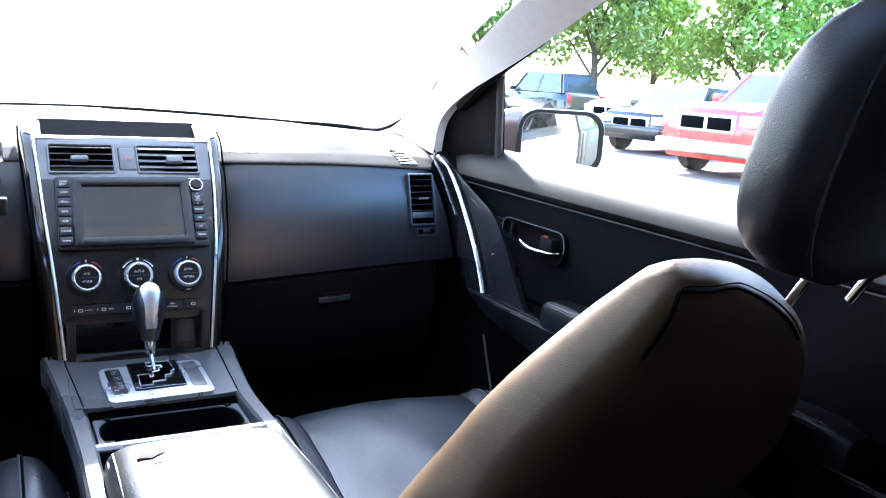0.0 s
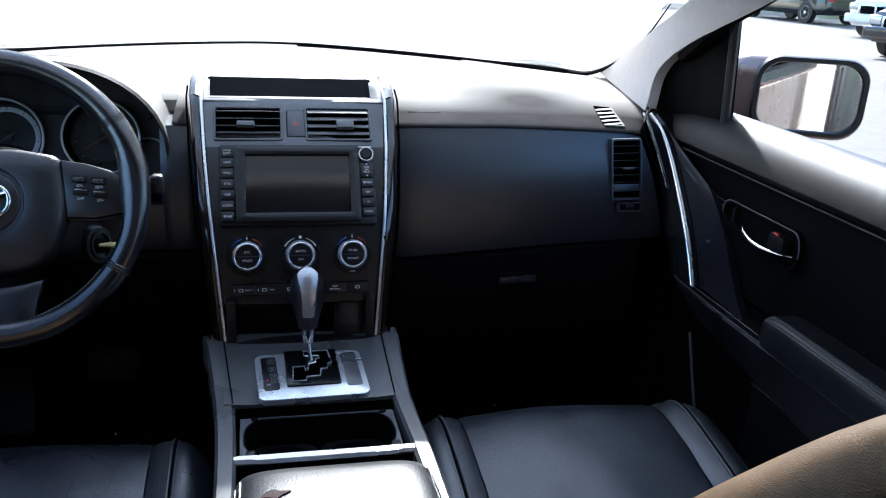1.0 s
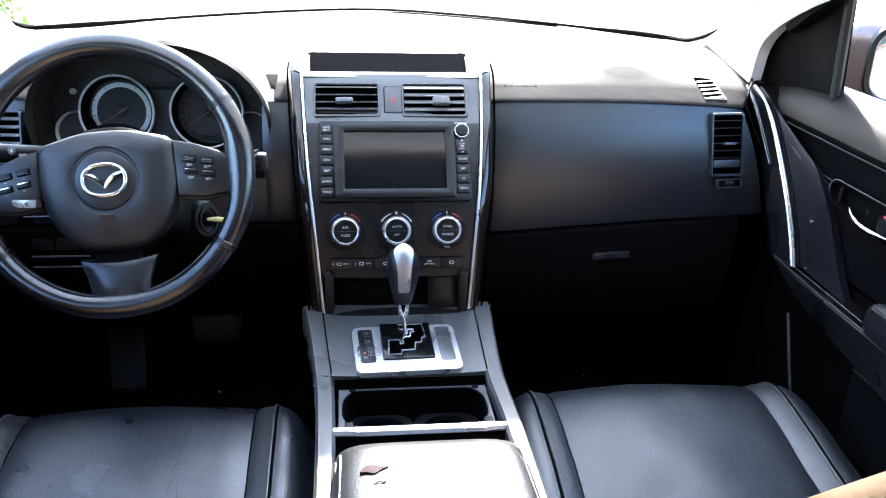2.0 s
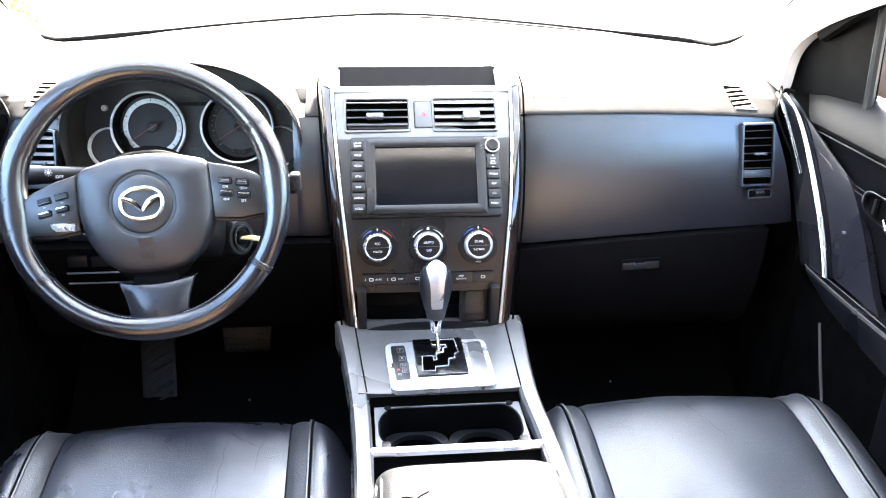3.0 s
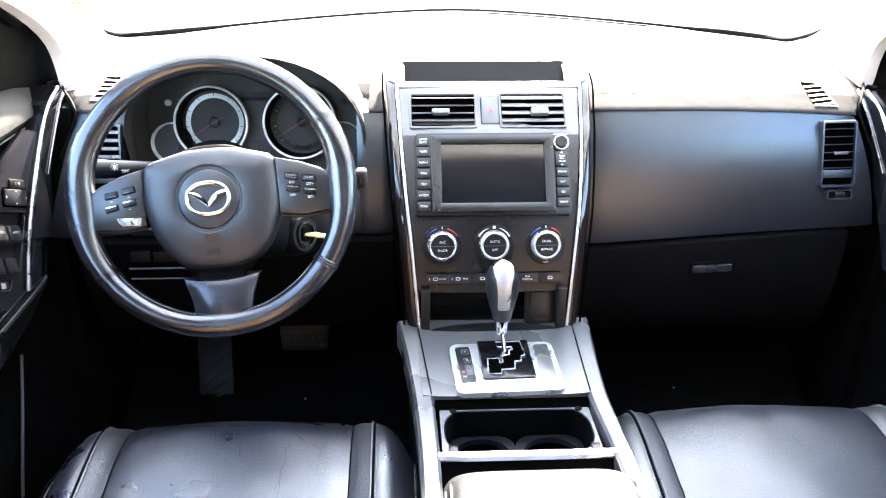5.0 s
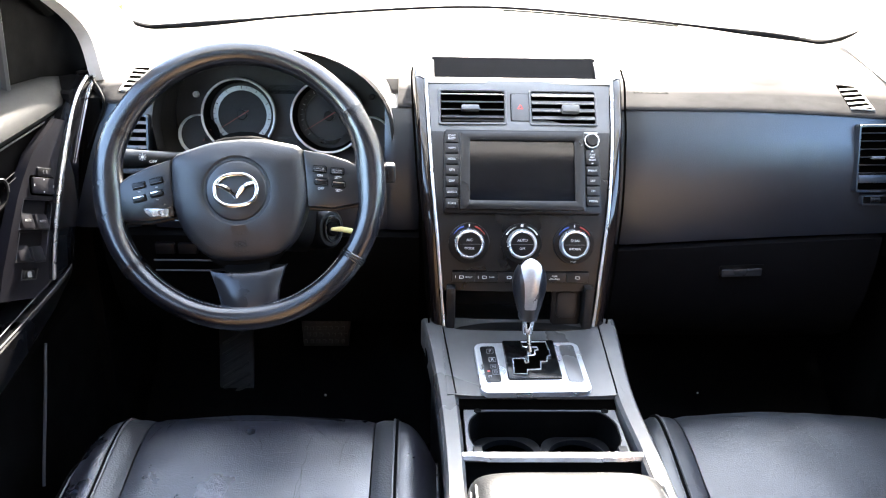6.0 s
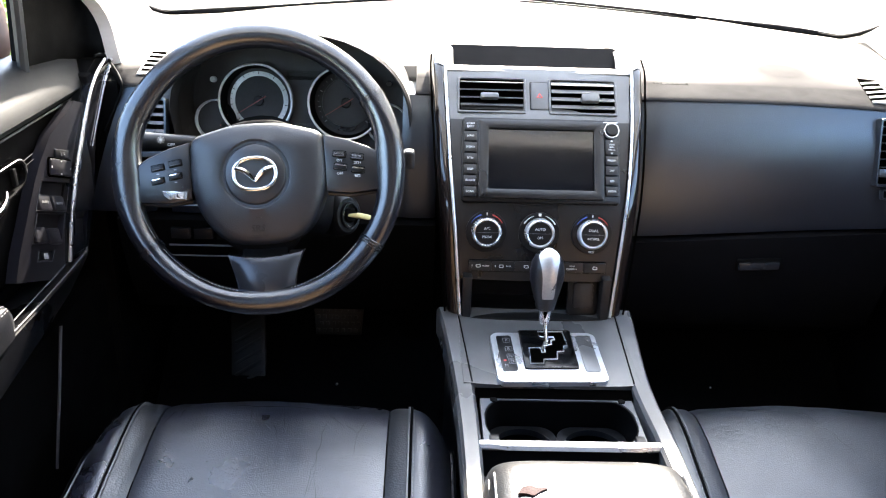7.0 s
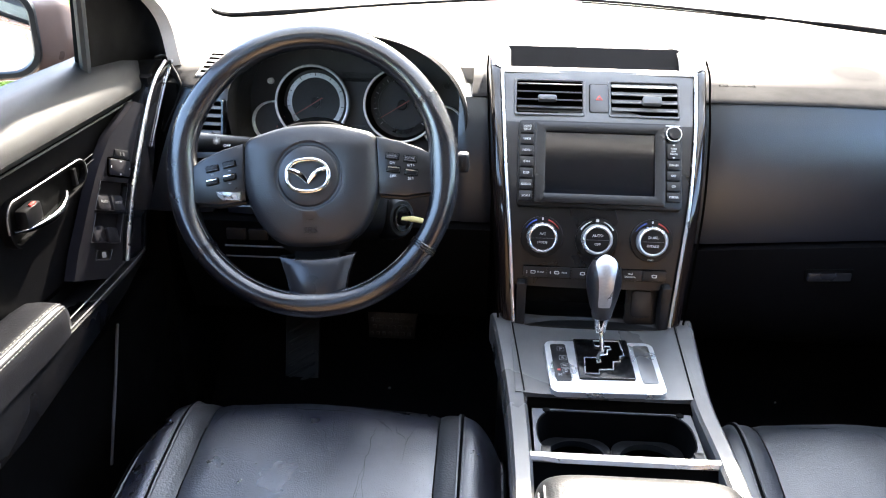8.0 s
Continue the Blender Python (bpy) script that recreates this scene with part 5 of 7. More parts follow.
# ---- centre console, selector and armrest ----
def console():
    c = thing("center_console", (0.01, -0.2, 0.42), "satin grey centre console with twin cup holder", "console")
    # body under everything
    rings = []
    for y, l, r, z in ((0.06, -0.13, 0.135, 0.80), (-0.03, -0.12, 0.132, 0.80), (-0.18, -0.112, 0.136, 0.775), (-0.32, -0.112, 0.138, 0.765), (-0.80, -0.112, 0.138, 0.765)):
        rings.append([V(l, y, 0.42), V(l, y, z), V(r, y, z), V(r, y, 0.42)])
    bm = loft([[r[0], r[1], r[1] + V(0.012, 0, 0), r[0] + V(0.012, 0, 0)] for r in rings])
    loft([[r[3], r[2], r[2] - V(0.012, 0, 0), r[3] - V(0.012, 0, 0)] for r in rings], bm=bm)
    box((0.013, -0.3, 0.60), (0.24, 1.0, 0.02), bm=bm)
    part("body", bm, BLACK, c, "black plastic console body")
    # rails
    left = curve([V(-0.1325, 0.000, 0.8335), V(-0.126, -0.04, 0.828), V(-0.112, -0.17, 0.810), V(-0.107, -0.30, 0.806), V(-0.107, -0.46, 0.803)], 20)
    right = curve([V(0.1365, 0.000, 0.8335), V(0.135, -0.04, 0.828), V(0.130, -0.17, 0.812), V(0.135, -0.30, 0.808), V(0.138, -0.46, 0.803)], 20)
    for rail, s in ((left, -1), (right, 1)):
        rings = []
        for k, p in enumerate(rail):
            w = 0.0155 - 0.004 * k / 20
            q = [(-w, -0.045), (-w, -0.006), (-w + 0.004, -0.001), (w - 0.004, 0.0), (w, -0.004), (w, -0.02), (0.002, -0.05)]
            rings.append([V(p.x + a * s * -1, p.y, p.z + b) for a, b in q])
        part("rail", loft(rings), CONSOLEGREY, c, "satin grey side rail")
    # selector panel
    grid = [[V(-0.118 + 0.242 * i / 8 + 0.006 * j / 6, 0.005 - 0.180 * j / 6, 0.829 - 0.022 * j / 6 + 0.004 * abs(i / 4 - 1) ** 3) for i in range(9)] for j in range(7)]
    part("selector_panel", shell(grid, 0.012), CONSOLEGREY, c)
    for p0, p1 in ((V(-0.1185, 0.010, 0.8345), V(-0.1005, -0.172, 0.8115)), (V(0.1225, 0.010, 0.8345), V(0.1200, -0.172, 0.8115))):
        part("panel_groove", tube([p0, p0.lerp(p1, 0.5), p1], 0.0011, seg=5), MATTE, c)
    # cup holder
    m = Matrix.Translation((0.012, -0.238, 0.796))
    pl = rrect(0.205, 0.118, 0.004, 8)
    hole = [(x * 0.88, max(-0.052, min(0.046, y * 1.0)) ) for x, y in rrect(0.224, 0.104, 0.044, 8)]
    part("cup_plate", rim(pl, hole, -0.012, 0.0, m), GREYP, c, "satin grey cup holder plate")
    part("cup_wall", rim(hole, [(x * 0.98, y * 0.97) for x, y in hole], -0.085, -0.0015, m), MATTE, c, "matt black cup holder well")
    part("cup_floor", prism(hole, -0.092, -0.084, m), MATTE, c)
    for k in (-1, 1):
        q = m @ Matrix.Translation((0.0462 * k, -0.003, 0))
        part("cup_tray", rim(rrect(0.092, 0.090, 0.026, 8), rrect(0.079, 0.077, 0.0383, 8), -0.047, -0.040, q), BLACK, c, "black insert with round cup opening")
        part("cup_ring", rim(rrect(0.080, 0.078, 0.0388, 8), rrect(0.077, 0.075, 0.0373, 8), -0.048, -0.0392, q, bev=0.3), PLASTIC, c)
    for x in (-0.084, 0.088):
        part("rubber_stop", lathe([(0.005, -0.001), (0.005, 0.001), (0.003, 0.002), (0.001, 0.002)], m @ Matrix.Translation((x, 0.045, 0)), 14), MATTE, c)
        part("hinge_block", box((x * 1.06, -0.043, 0.0), (0.012, 0.014, 0.010), m, bev=0.002), BLACK, c)
    # black filler as the shade of the front slot, and lid bar behind
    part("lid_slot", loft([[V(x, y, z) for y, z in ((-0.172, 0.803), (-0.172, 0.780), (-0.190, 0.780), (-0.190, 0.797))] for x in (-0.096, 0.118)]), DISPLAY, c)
    bar = []
    for i in range(15):
        x = -0.097 + 0.226 * i / 14
        e = 0.003 * (1 if 1 < i < 13 else 0)
        bar.append([V(x, -0.2945, 0.802), V(x, -0.296, 0.807), V(x, -0.303 - e, 0.8065), V(x, -0.306 - e, 0.802), V(x, -0.303, 0.797), V(x, -0.296, 0.797)])
    part("lid_bar", loft(bar), SILVER, c, "bright silver crossbar")
    part("bin_front", loft([[V(x, y, z) for y, z in ((-0.303, 0.799), (-0.318, 0.770), (-0.345, 0.765), (-0.345, 0.72), (-0.30, 0.72))] for x in (-0.097, 0.129)]), MATTE, c)
    part("bin_latch", box((0.020, -0.319, 0.782), (0.034, 0.010, 0.005), pose(0, 0, 0), bev=0.002), LEDGE, c)


console()


def gear_selector():
    m = frame_at(V(0.006, -0.112, 0.8205), (1, 0.03, 0), (0.02, 1, 0.13))
    g = thing("gear_selector", m, "automatic gear selector with silver gate plate and leather knob", "gear lever")
    plate = [(x + 0.0015 - 0.02 * y, y - 0.0095) for x, y in rrect(0.153, 0.110, 0.012, 6)]
    part("plate", prism(plate, -0.006, 0.003, None, 0.0015), SILVER, g, "bright silver gate plate", local=True)
    part("gate_panel", prism(rrect(0.0755, 0.0865, 0.003), 0.0, 0.0055, Matrix.Translation((0.0035, 0.0048, 0)), 0.001), GATEBLACK, g, "gloss black gate panel", local=True)
    part("gate_lip", tube([V(-0.0335, 0.046, 0.0050), V(-0.0330, -0.0370, 0.0052), V(0.0400, -0.0370, 0.0052)], 0.0009, seg=6), CHROME, g, local=True)
    gate = [(-0.0063, 0.0428), (0.0294, 0.0427), (0.032, 0.0106), (0.0263, 0.008), (0.0247, -0.0023), (0.0156, -0.0035), (0.0131, -0.0199), (-0.0061, -0.021), (-0.0073, -0.0297), (-0.0255, -0.0295),
            (-0.0236, 0.0044), (-0.0074, 0.0044), (-0.0064, -0.0059), (-0.0022, -0.0047), (-0.0011, 0.0095), (0.0091, 0.0121), (0.0106, 0.0226), (0.0157, 0.0239), (0.0150, 0.0300), (-0.0055, 0.0305)]
    part("gate_slot", loft([[V(x, y, z) for x, y in gate] for z in (0.0050, 0.0059)]), DISPLAY, g, "black stepped gate slot", local=True)
    part("gate_edge", tube([V(x, y, 0.0064) for x, y in gate], 0.0011, seg=6, closed=True), SILVER, g, "bright zigzag gate edge", local=True)
    part("letter_strip", prism(rrect(0.0215, 0.080, 0.004), 0.002, 0.0038, pose(-0.0560, -0.003, 0, 0, 0, 2), 0.0006), BLACK, g, local=True)
    for t, x, y in (("P", -0.0540, 0.0250), ("R", -0.0525, 0.0055), ("N", -0.0515, -0.0110), ("D", -0.0500, -0.0225)):
        words(t, 0.0075, m @ Matrix.Translation((x, y, 0.004)), FADED, g)
        part("letter_box", tube([V(x + a, y + b, 0.0040) for a, b in rrect(0.0095, 0.0095, 0.001, 2)], 0.0003, seg=4, closed=True), FADED, g, local=True)
    words("M", 0.0070, m @ Matrix.Translation((-0.0590, -0.0310, 0.004)), FADED, g)
    part("red_mark", box((-0.0600, -0.0200, 0.004), (0.004, 0.003, 0.0004)), RED, g, local=True)
    part("blank_strip", prism(rrect(0.0215, 0.082, 0.004), 0.002, 0.0038, pose(0.0595, -0.003, 0, 0, 0, 1), 0.0006), CONSOLEGREY, g, local=True)
    foot, neck, top = V(0.004, 0.022, 0.003), m.inverted() @ V(0.006, -0.0745, 0.858), m.inverted() @ V(0.0035, -0.060, 0.9615)
    lever = part("lever", tube([foot, foot.lerp(neck, 0.5), neck], 0.0034, seg=14), CHROME, g, "chrome lever shaft", local=True)
    ax = (top - neck).normalized()
    q = frame_at(neck, (1, 0, 0), ax.cross(V(1, 0, 0)))
    if (q.to_3x3() @ V(0, 0, 1)).dot(ax) < 0:
        q = frame_at(neck, (1, 0, 0), -ax.cross(V(1, 0, 0)))
    L = (top - neck).length
    part("collar", lathe([(0.0045, -0.010), (0.0075, -0.008), (0.0085, 0.000), (0.0092, 0.006), (0.0098, 0.012), (0.001, 0.014)], q, 24), CHROME, lever, "chrome collar", local=True)
    KNOB = [(0.125, 0.0110, 0.0110), (0.135, 0.0132, 0.0132), (0.25, 0.0160, 0.0155), (0.38, 0.0198, 0.0190), (0.54, 0.0236, 0.0225), (0.67, 0.0246, 0.0238), (0.80, 0.0226, 0.0222), (0.885, 0.0186, 0.0185), (0.95, 0.0130, 0.0130), (0.985, 0.0072, 0.0072), (1.0, 0.0010, 0.0010)]
    rings = [[q @ V(x, y, L * f) for x, y in ellipse(rx, ry, 32)] for f, rx, ry in KNOB]
    part("knob", loft(rings), LEATHER, g, "black leather knob", local=True)
    fronts = []
    for f, w in ((0.31, 0.0078), (0.36, 0.0088), (0.48, 0.0092), (0.60, 0.0098), (0.70, 0.0108), (0.78, 0.0122), (0.85, 0.0140), (0.91, 0.0145), (0.955, 0.0110), (0.985, 0.0062), (0.998, 0.0020)):
        rx, ry = interp(f, [(a, b) for a, b, c in KNOB]) + 0.0012, interp(f, [(a, c) for a, b, c in KNOB]) + 0.0012
        w = min(w, rx * 0.9)
        fronts.append([q @ V(w * u, -ry * math.sqrt(max(0.0, 1 - (w * u / rx) ** 2)), L * f + 0.001) for u in (-1, -0.6, -0.2, 0.2, 0.6, 1)])
    side = -1 if (m.to_3x3() @ (q.to_3x3() @ V(0, -1, 0))).y > 0 else 1
    if side < 0:
        fl = q @ pose(0, 0, 0, 0, 0, 180) @ q.inverted()
        fronts = [[fl @ p for p in r] for r in fronts]
    part("insert", shell(fronts, -0.002), BRUSHED, g, "satin silver insert", local=True)


gear_selector()


def armrest():
    a = thing("console_armrest", (0.02, -0.58, 0.77), "shiny black leather centre armrest with torn patch", "armrest")
    rings = []
    for y, hw, zt in ((-0.350, 0.090, 0.796), (-0.3505, 0.098, 0.806), (-0.354, 0.105, 0.818), (-0.361, 0.1095, 0.828), (-0.372, 0.1125, 0.8355), (-0.390, 0.1145, 0.8415), (-0.42, 0.1155, 0.8455), (-0.52, 0.1165, 0.850), (-0.70, 0.1165, 0.852), (-0.78, 0.116, 0.850), (-0.80, 0.110, 0.835)):
        ring = []
        for k in range(24):
            t = k / 23 * math.pi
            c, s = math.cos(t), math.sin(t)
            ring.append(V(0.0175 + hw * math.copysign(abs(c) ** 0.35, c), y, 0.772 + (zt - 0.772) * abs(s) ** 0.34))
        rings.append(ring)
    part("pad", loft(rings), ARMLEATHER, a, sharp=60)
    for s in (1, -1):
        for dx, dz, r in ((0.1060, 0.838, 0.0016), (0.1115, 0.828, 0.0014)):
            pts = [V(0.0175 + s * (dx + 0.0008 * min(k, 2) - 0.001), -0.392 - 0.07 * k, dz - 0.0035 + 0.0012 * min(k, 3)) for k in range(6)]
            part("piping", tube(curve(pts, 20), r, seg=6), LEATHERG, a)
    tear = curve([V(-0.066, -0.440, 0), V(-0.061, -0.431, 0), V(-0.052, -0.427, 0), V(-0.046, -0.430, 0), V(-0.034, -0.431, 0), V(-0.043, -0.437, 0), V(-0.050, -0.443, 0), V(-0.058, -0.440, 0), V(-0.066, -0.440, 0)], 26)[:-1]
    part("torn_patch", prism([(p.x, p.y) for p in tear], 0.8440, 0.8476), TORN, a, "brown torn patch")
    part("split", tube(curve([V(-0.054, -0.463, 0.8480), V(-0.046, -0.458, 0.8480), V(-0.040, -0.459, 0.8480), V(-0.032, -0.453, 0.8480)], 10), [0.0003, 0.0006, 0.0009, 0.0009, 0.0006, 0.0009, 0.0011, 0.0008, 0.0005, 0.0004, 0.0002], seg=5), TORN, a)


armrest()


# ---- seats ----
SEATPROF = [(-0.107, 0.46), (-0.072, 0.545), (-0.053, 0.62), (-0.054, 0.670), (-0.076, 0.708), (-0.122, 0.731), (-0.188, 0.729), (-0.296, 0.710), (-0.435, 0.684), (-0.595, 0.660), (-0.655, 0.654)]
SEATCURVE = curve([V(0, a, b) for a, b in SEATPROF], 40)


def seat_point(x, k):
    """Cushion surface: x across from the seat's middle, k along the profile."""
    p = SEATCURVE[k]
    ax = abs(x)
    back = 0.085 * max(0.0, (ax - 0.13) / 0.142) ** 2.6
    bol = 0.010 * math.exp(-((ax - 0.205) / 0.035) ** 2) * min(1, max(0, (k - 10) / 8))
    edge = 0.100 * max(0.0, (ax - 0.203) / 0.069) ** 2.5
    crown = 0.008 * (1 - (x / 0.16) ** 2) if ax < 0.16 else 0
    dip = -0.004 * math.exp(-((ax - 0.163) / 0.006) ** 2)
    wr = 0.0034 * noise.noise(V(x * 12, p.y * 15, p.z * 9)) + 0.0009 * noise.noise(V(x * 50, p.y * 30, 3))
    top = min(1, max(0, (k - 6) / 8))
    return V(x, p.y - back * (1 - 0.75 * min(1, max(0, (k - 22) / 18))), p.z + (bol - edge * 0.9 + (crown + dip)) * top + wr)


def seat_strip(x0, x1, n):
    return [[seat_point(x0 + (x1 - x0) * i / n, k) for i in range(n + 1)] for k in range(41)]


RECLINE, SHIFT = [31], [0.035]


def smooth(x, table, d=0.02):
    """A rounded course through a table."""
    return (interp(x - d, table) + 2 * interp(x, table) + interp(x + d, table)) / 4


BACKHALF = [(0, 0.24), (0.3, 0.230), (0.55, 0.216), (0.663, 0.196), (0.78, 0.160), (0.853, 0.131), (0.909, 0.103), (0.959, 0.070), (0.986, 0.043), (1.0, 0.010)]
BACKLEAN = [(0.2, 0), (0.5, -0.030), (0.66, -0.029), (0.78, -0.023), (0.853, -0.016), (0.909, -0.002), (0.959, 0.020), (0.986, 0.043), (1.0, 0.055)]


def backrest_ring(t, grow=1.0):
    """Section of the reclined backrest at t from its foot to its top."""
    rec = radians(RECLINE[0])
    L = 0.556
    hw = smooth(t, BACKHALF)
    lean = smooth(t, BACKLEAN) * (-1 if SHIFT[0] > 0 else 1)
    th = smooth(t, [(0, 0.075), (0.5, 0.068), (0.75, 0.050), (0.9, 0.038), (0.96, 0.030), (0.985, 0.022), (1.0, 0.008)])
    o = V(lean, -0.575, 0.680) + V(0, -math.sin(rec), math.cos(rec)) * (L * t)
    nrm = V(0, math.cos(rec), math.sin(rec))
    ring = []
    for k in range(40):
        a = k / 40 * math.tau
        c, s = math.cos(a), math.sin(a)
        x = hw * math.copysign(abs(c) ** 0.62, c)
        d = th * math.copysign(abs(s) ** 0.7, s)
        if s > 0:
            d += 0.010 * math.exp(-((abs(x) - hw * 0.86) / 0.05) ** 2) * (1 if t < 0.85 else max(0, (1 - t) / 0.15))
        ring.append(o + V(x, 0, 0) + nrm * d * grow)
    return ring


def front_seat(cx, label, side):
    s = thing("front_seat", Matrix.Translation((cx, 0, -0.012 if side < 0 else -0.004)), label, "car seat", "front seats")
    spec = [("cushion_center", -0.1615, 0.1615, 22, SEATLEATHER, "creased black leather seating panel"),
            ("cushion_strip", 0.1635, 0.193, 5, LEATHERG, "pebbled grey leather strip"),
            ("cushion_strip", -0.193, -0.1635, 5, LEATHERG, "pebbled grey leather strip"),
            ("bolster", 0.195, 0.272, 12, SEATLEATHER, "black leather side bolster"),
            ("bolster", -0.272, -0.195, 12, SEATLEATHER, "black leather side bolster")]
    for nm, x0, x1, n, mt, lb in spec:
        mt = WORNSEAT if side < 0 and mt == SEATLEATHER else mt
        grid = [g[::-1] for g in seat_strip(x0, x1, n)]
        part(nm, shell(grid, -0.03), mt, s, lb, local=True, sharp=60)
    for x in (-0.194, 0.194):
        pts = [seat_point(x, k) + V(0, 0.0012, 0.0012) for k in range(4, 41)]
        part("piping", tube([p + V(-math.copysign(0.0020, x), 0, 0.0004) for p in pts], 0.0017, seg=6), PIPING, s, local=True)
        part("seam_gap", tube([p + V(math.copysign(0.0016, x), 0, -0.0002) for p in pts], 0.0021, seg=6), MATTE, s, local=True)
        for off in (0.0055,):
            pts = [seat_point(x + math.copysign(off, x), k) + V(0, 0.0005, 0.0006) for k in range(4, 41)]
            bm = bmesh.new()
            for a, b in zip(pts, pts[1:]):
                for f in (0.0, 0.25, 0.5, 0.75):
                    u, v = a.lerp(b, f), a.lerp(b, f + 0.15)
                    tube([u, v], 0.0005, seg=4, bm=bm)
            part("stitching", bm, THREAD, s, local=True)
    for x in (-0.252, 0.252):
        pts = [seat_point(x, k) + V(math.copysign(0.0010, x), 0.0008, 0.0012) for k in range(8, 41)]
        part("piping", tube(pts, 0.0015, seg=5), PIPING, s, "outer seam", local=True)
        for off in (0.0034, -0.0034):
            part("seam_gap", tube([p + V(math.copysign(off, x), 0, -off * 0.7 - 0.0004) for p in pts], 0.0016, seg=5), MATTE, s, local=True)
    # creases worn into the front of the cushion
    rnd = random.Random(11 if side < 0 else 29)
    bm = bmesh.new()
    def fold(x, k, dx, dk, n, r):
        pts = []
        for i in range(n):
            if abs(x) > 0.155 or not 5 <= k <= 38:
                break
            k0 = int(k)
            pts.append(seat_point(x, k0).lerp(seat_point(x, k0 + 1), k - k0) + V(0, 0.0, -0.0001))
            x += dx + rnd.uniform(-0.0022, 0.0022)
            k += dk + rnd.uniform(-0.16, 0.16)
            if i > 4 and rnd.random() < 0.05:
                fold(x, k, dx * 0.5 + rnd.uniform(-0.004, 0.004), abs(dk) + rnd.uniform(0.15, 0.3), n // 3, r * 0.7)
        if len(pts) > 4:
            m = len(pts) - 1
            tube(pts, [r * (0.25 + math.sin(math.pi * i / m)) * rnd.uniform(0.7, 1.2) for i in range(m + 1)], seg=4, bm=bm)
    for i in range(30 if side < 0 else 7):
        fold(rnd.uniform(-0.15, 0.06), rnd.uniform(11, 19), rnd.uniform(0.005, 0.009), rnd.uniform(-0.06, 0.08), rnd.randint(12, 34), 0.00058)
    for i in range(14 if side < 0 else 4):
        fold(rnd.uniform(-0.13, 0.14), rnd.uniform(15, 22), rnd.uniform(-0.003, 0.003), rnd.uniform(0.18, 0.34), rnd.randint(8, 22), 0.00050)
    part("creases", bm, BLACK, s, "fine dark creases in the worn leather", local=True)
    part("base", box((0, -0.40, 0.555), (0.47, 0.50, 0.17), bev=0.03, seg=3), MATTE, s, "black plastic seat base", local=True)
    for x in (-0.19, 0.19):
        part("rail", box((x, -0.38, 0.445), (0.04, 0.62, 0.05), bev=0.006), MATTE, s, local=True)
    ts = [0.0, 0.05] + [0.1 + 0.04 * i for i in range(20)] + [0.89, 0.91, 0.93, 0.945, 0.96, 0.972, 0.982, 0.99, 0.996, 1.0]
    back = part("backrest", loft([backrest_ring(t) for t in ts]), BACKLEATHER, s, "black leather backrest with sunlight painted in brown", local=True, sharp=70)
    arch_line = [backrest_ring(t, 1.03)[25] for t in (0.86, 0.90, 0.935, 0.96, 0.978)] + [backrest_ring(0.985, 1.03)[k] for k in (27, 30, 33)] + [backrest_ring(t, 1.03)[35] for t in (0.978, 0.96, 0.935, 0.90, 0.86)]
    arch_line = curve(arch_line, 90)
    part("piping", tube(arch_line, 0.0022, seg=6), MATTE, back, local=True)
    up = V(0, -math.sin(radians(RECLINE[0])), math.cos(radians(RECLINE[0])))
    bm = bmesh.new()
    for off in (0.006, -0.007):
        for k in range(len(arch_line) - 1):
            u, v = arch_line[k] + up * off, arch_line[k].lerp(arch_line[k + 1], 0.55) + up * off
            tube([u, v], 0.0010, seg=4, bm=bm)
    part("stitching", bm, MATTE, back, local=True)
    # headrest on two posts
    c = V(SHIFT[0], -0.575, 0.68) + up * 0.672 + V(0, -0.015, 0.0)
    base = V(0, -0.575, 0.68) + up * 0.490
    rings = []
    for t in [i / 14 for i in range(15)]:
        z = -0.110 + 0.262 * t
        e = math.sqrt(max(0.0, 1 - abs(2 * t - 1) ** 3.2))
        hw, th = 0.143 * e * (0.93 + 0.07 * math.sin(math.pi * t)), 0.052 * e
        hw, th = max(hw, 0.012), max(th, 0.006)
        o = c + up * 0.35 * z + V(0, 0, z * 0.7) + V(0, -0.10 * z, 0)
        rings.append([o + V(hw * math.copysign(abs(math.cos(a)) ** 0.65, math.cos(a)), th * math.copysign(abs(math.sin(a)) ** 0.75, math.sin(a)), 0) for a in [k / 32 * math.tau for k in range(32)]])
    h = part("headrest", loft(rings), HEADLEATHER, s, "padded black leather headrest", local=True, sharp=70)
    part("piping", tube([r[20] * 1.0 + V(-0.001, 0, 0) for r in rings[1:-1]], 0.002, seg=5), LEATHER, h, local=True)
    part("piping", tube([r[28] * 1.0 + V(0.001, 0, 0) for r in rings[1:-1]], 0.002, seg=5), LEATHER, h, local=True)
    for x in (SHIFT[0] + 0.035, SHIFT[0] - 0.035) if SHIFT[0] < 0 else (SHIFT[0] + 0.045, SHIFT[0] + 0.145):
        part("post", tube([base + V(x, 0, 0), base + up * 0.04 + V(x, 0, 0), c + V(x - SHIFT[0], 0, -0.07)], 0.006, seg=12), CHROME, h, "bright headrest post", local=True)
    return s


RECLINE[0], SHIFT[0] = 38, -0.075
front_seat(-0.377, "creased black leather driver seat with pebbled side strips", -1)
RECLINE[0], SHIFT[0] = 31, 0.075
front_seat(0.395, "black leather passenger seat with sunlit backrest shoulder", 1)


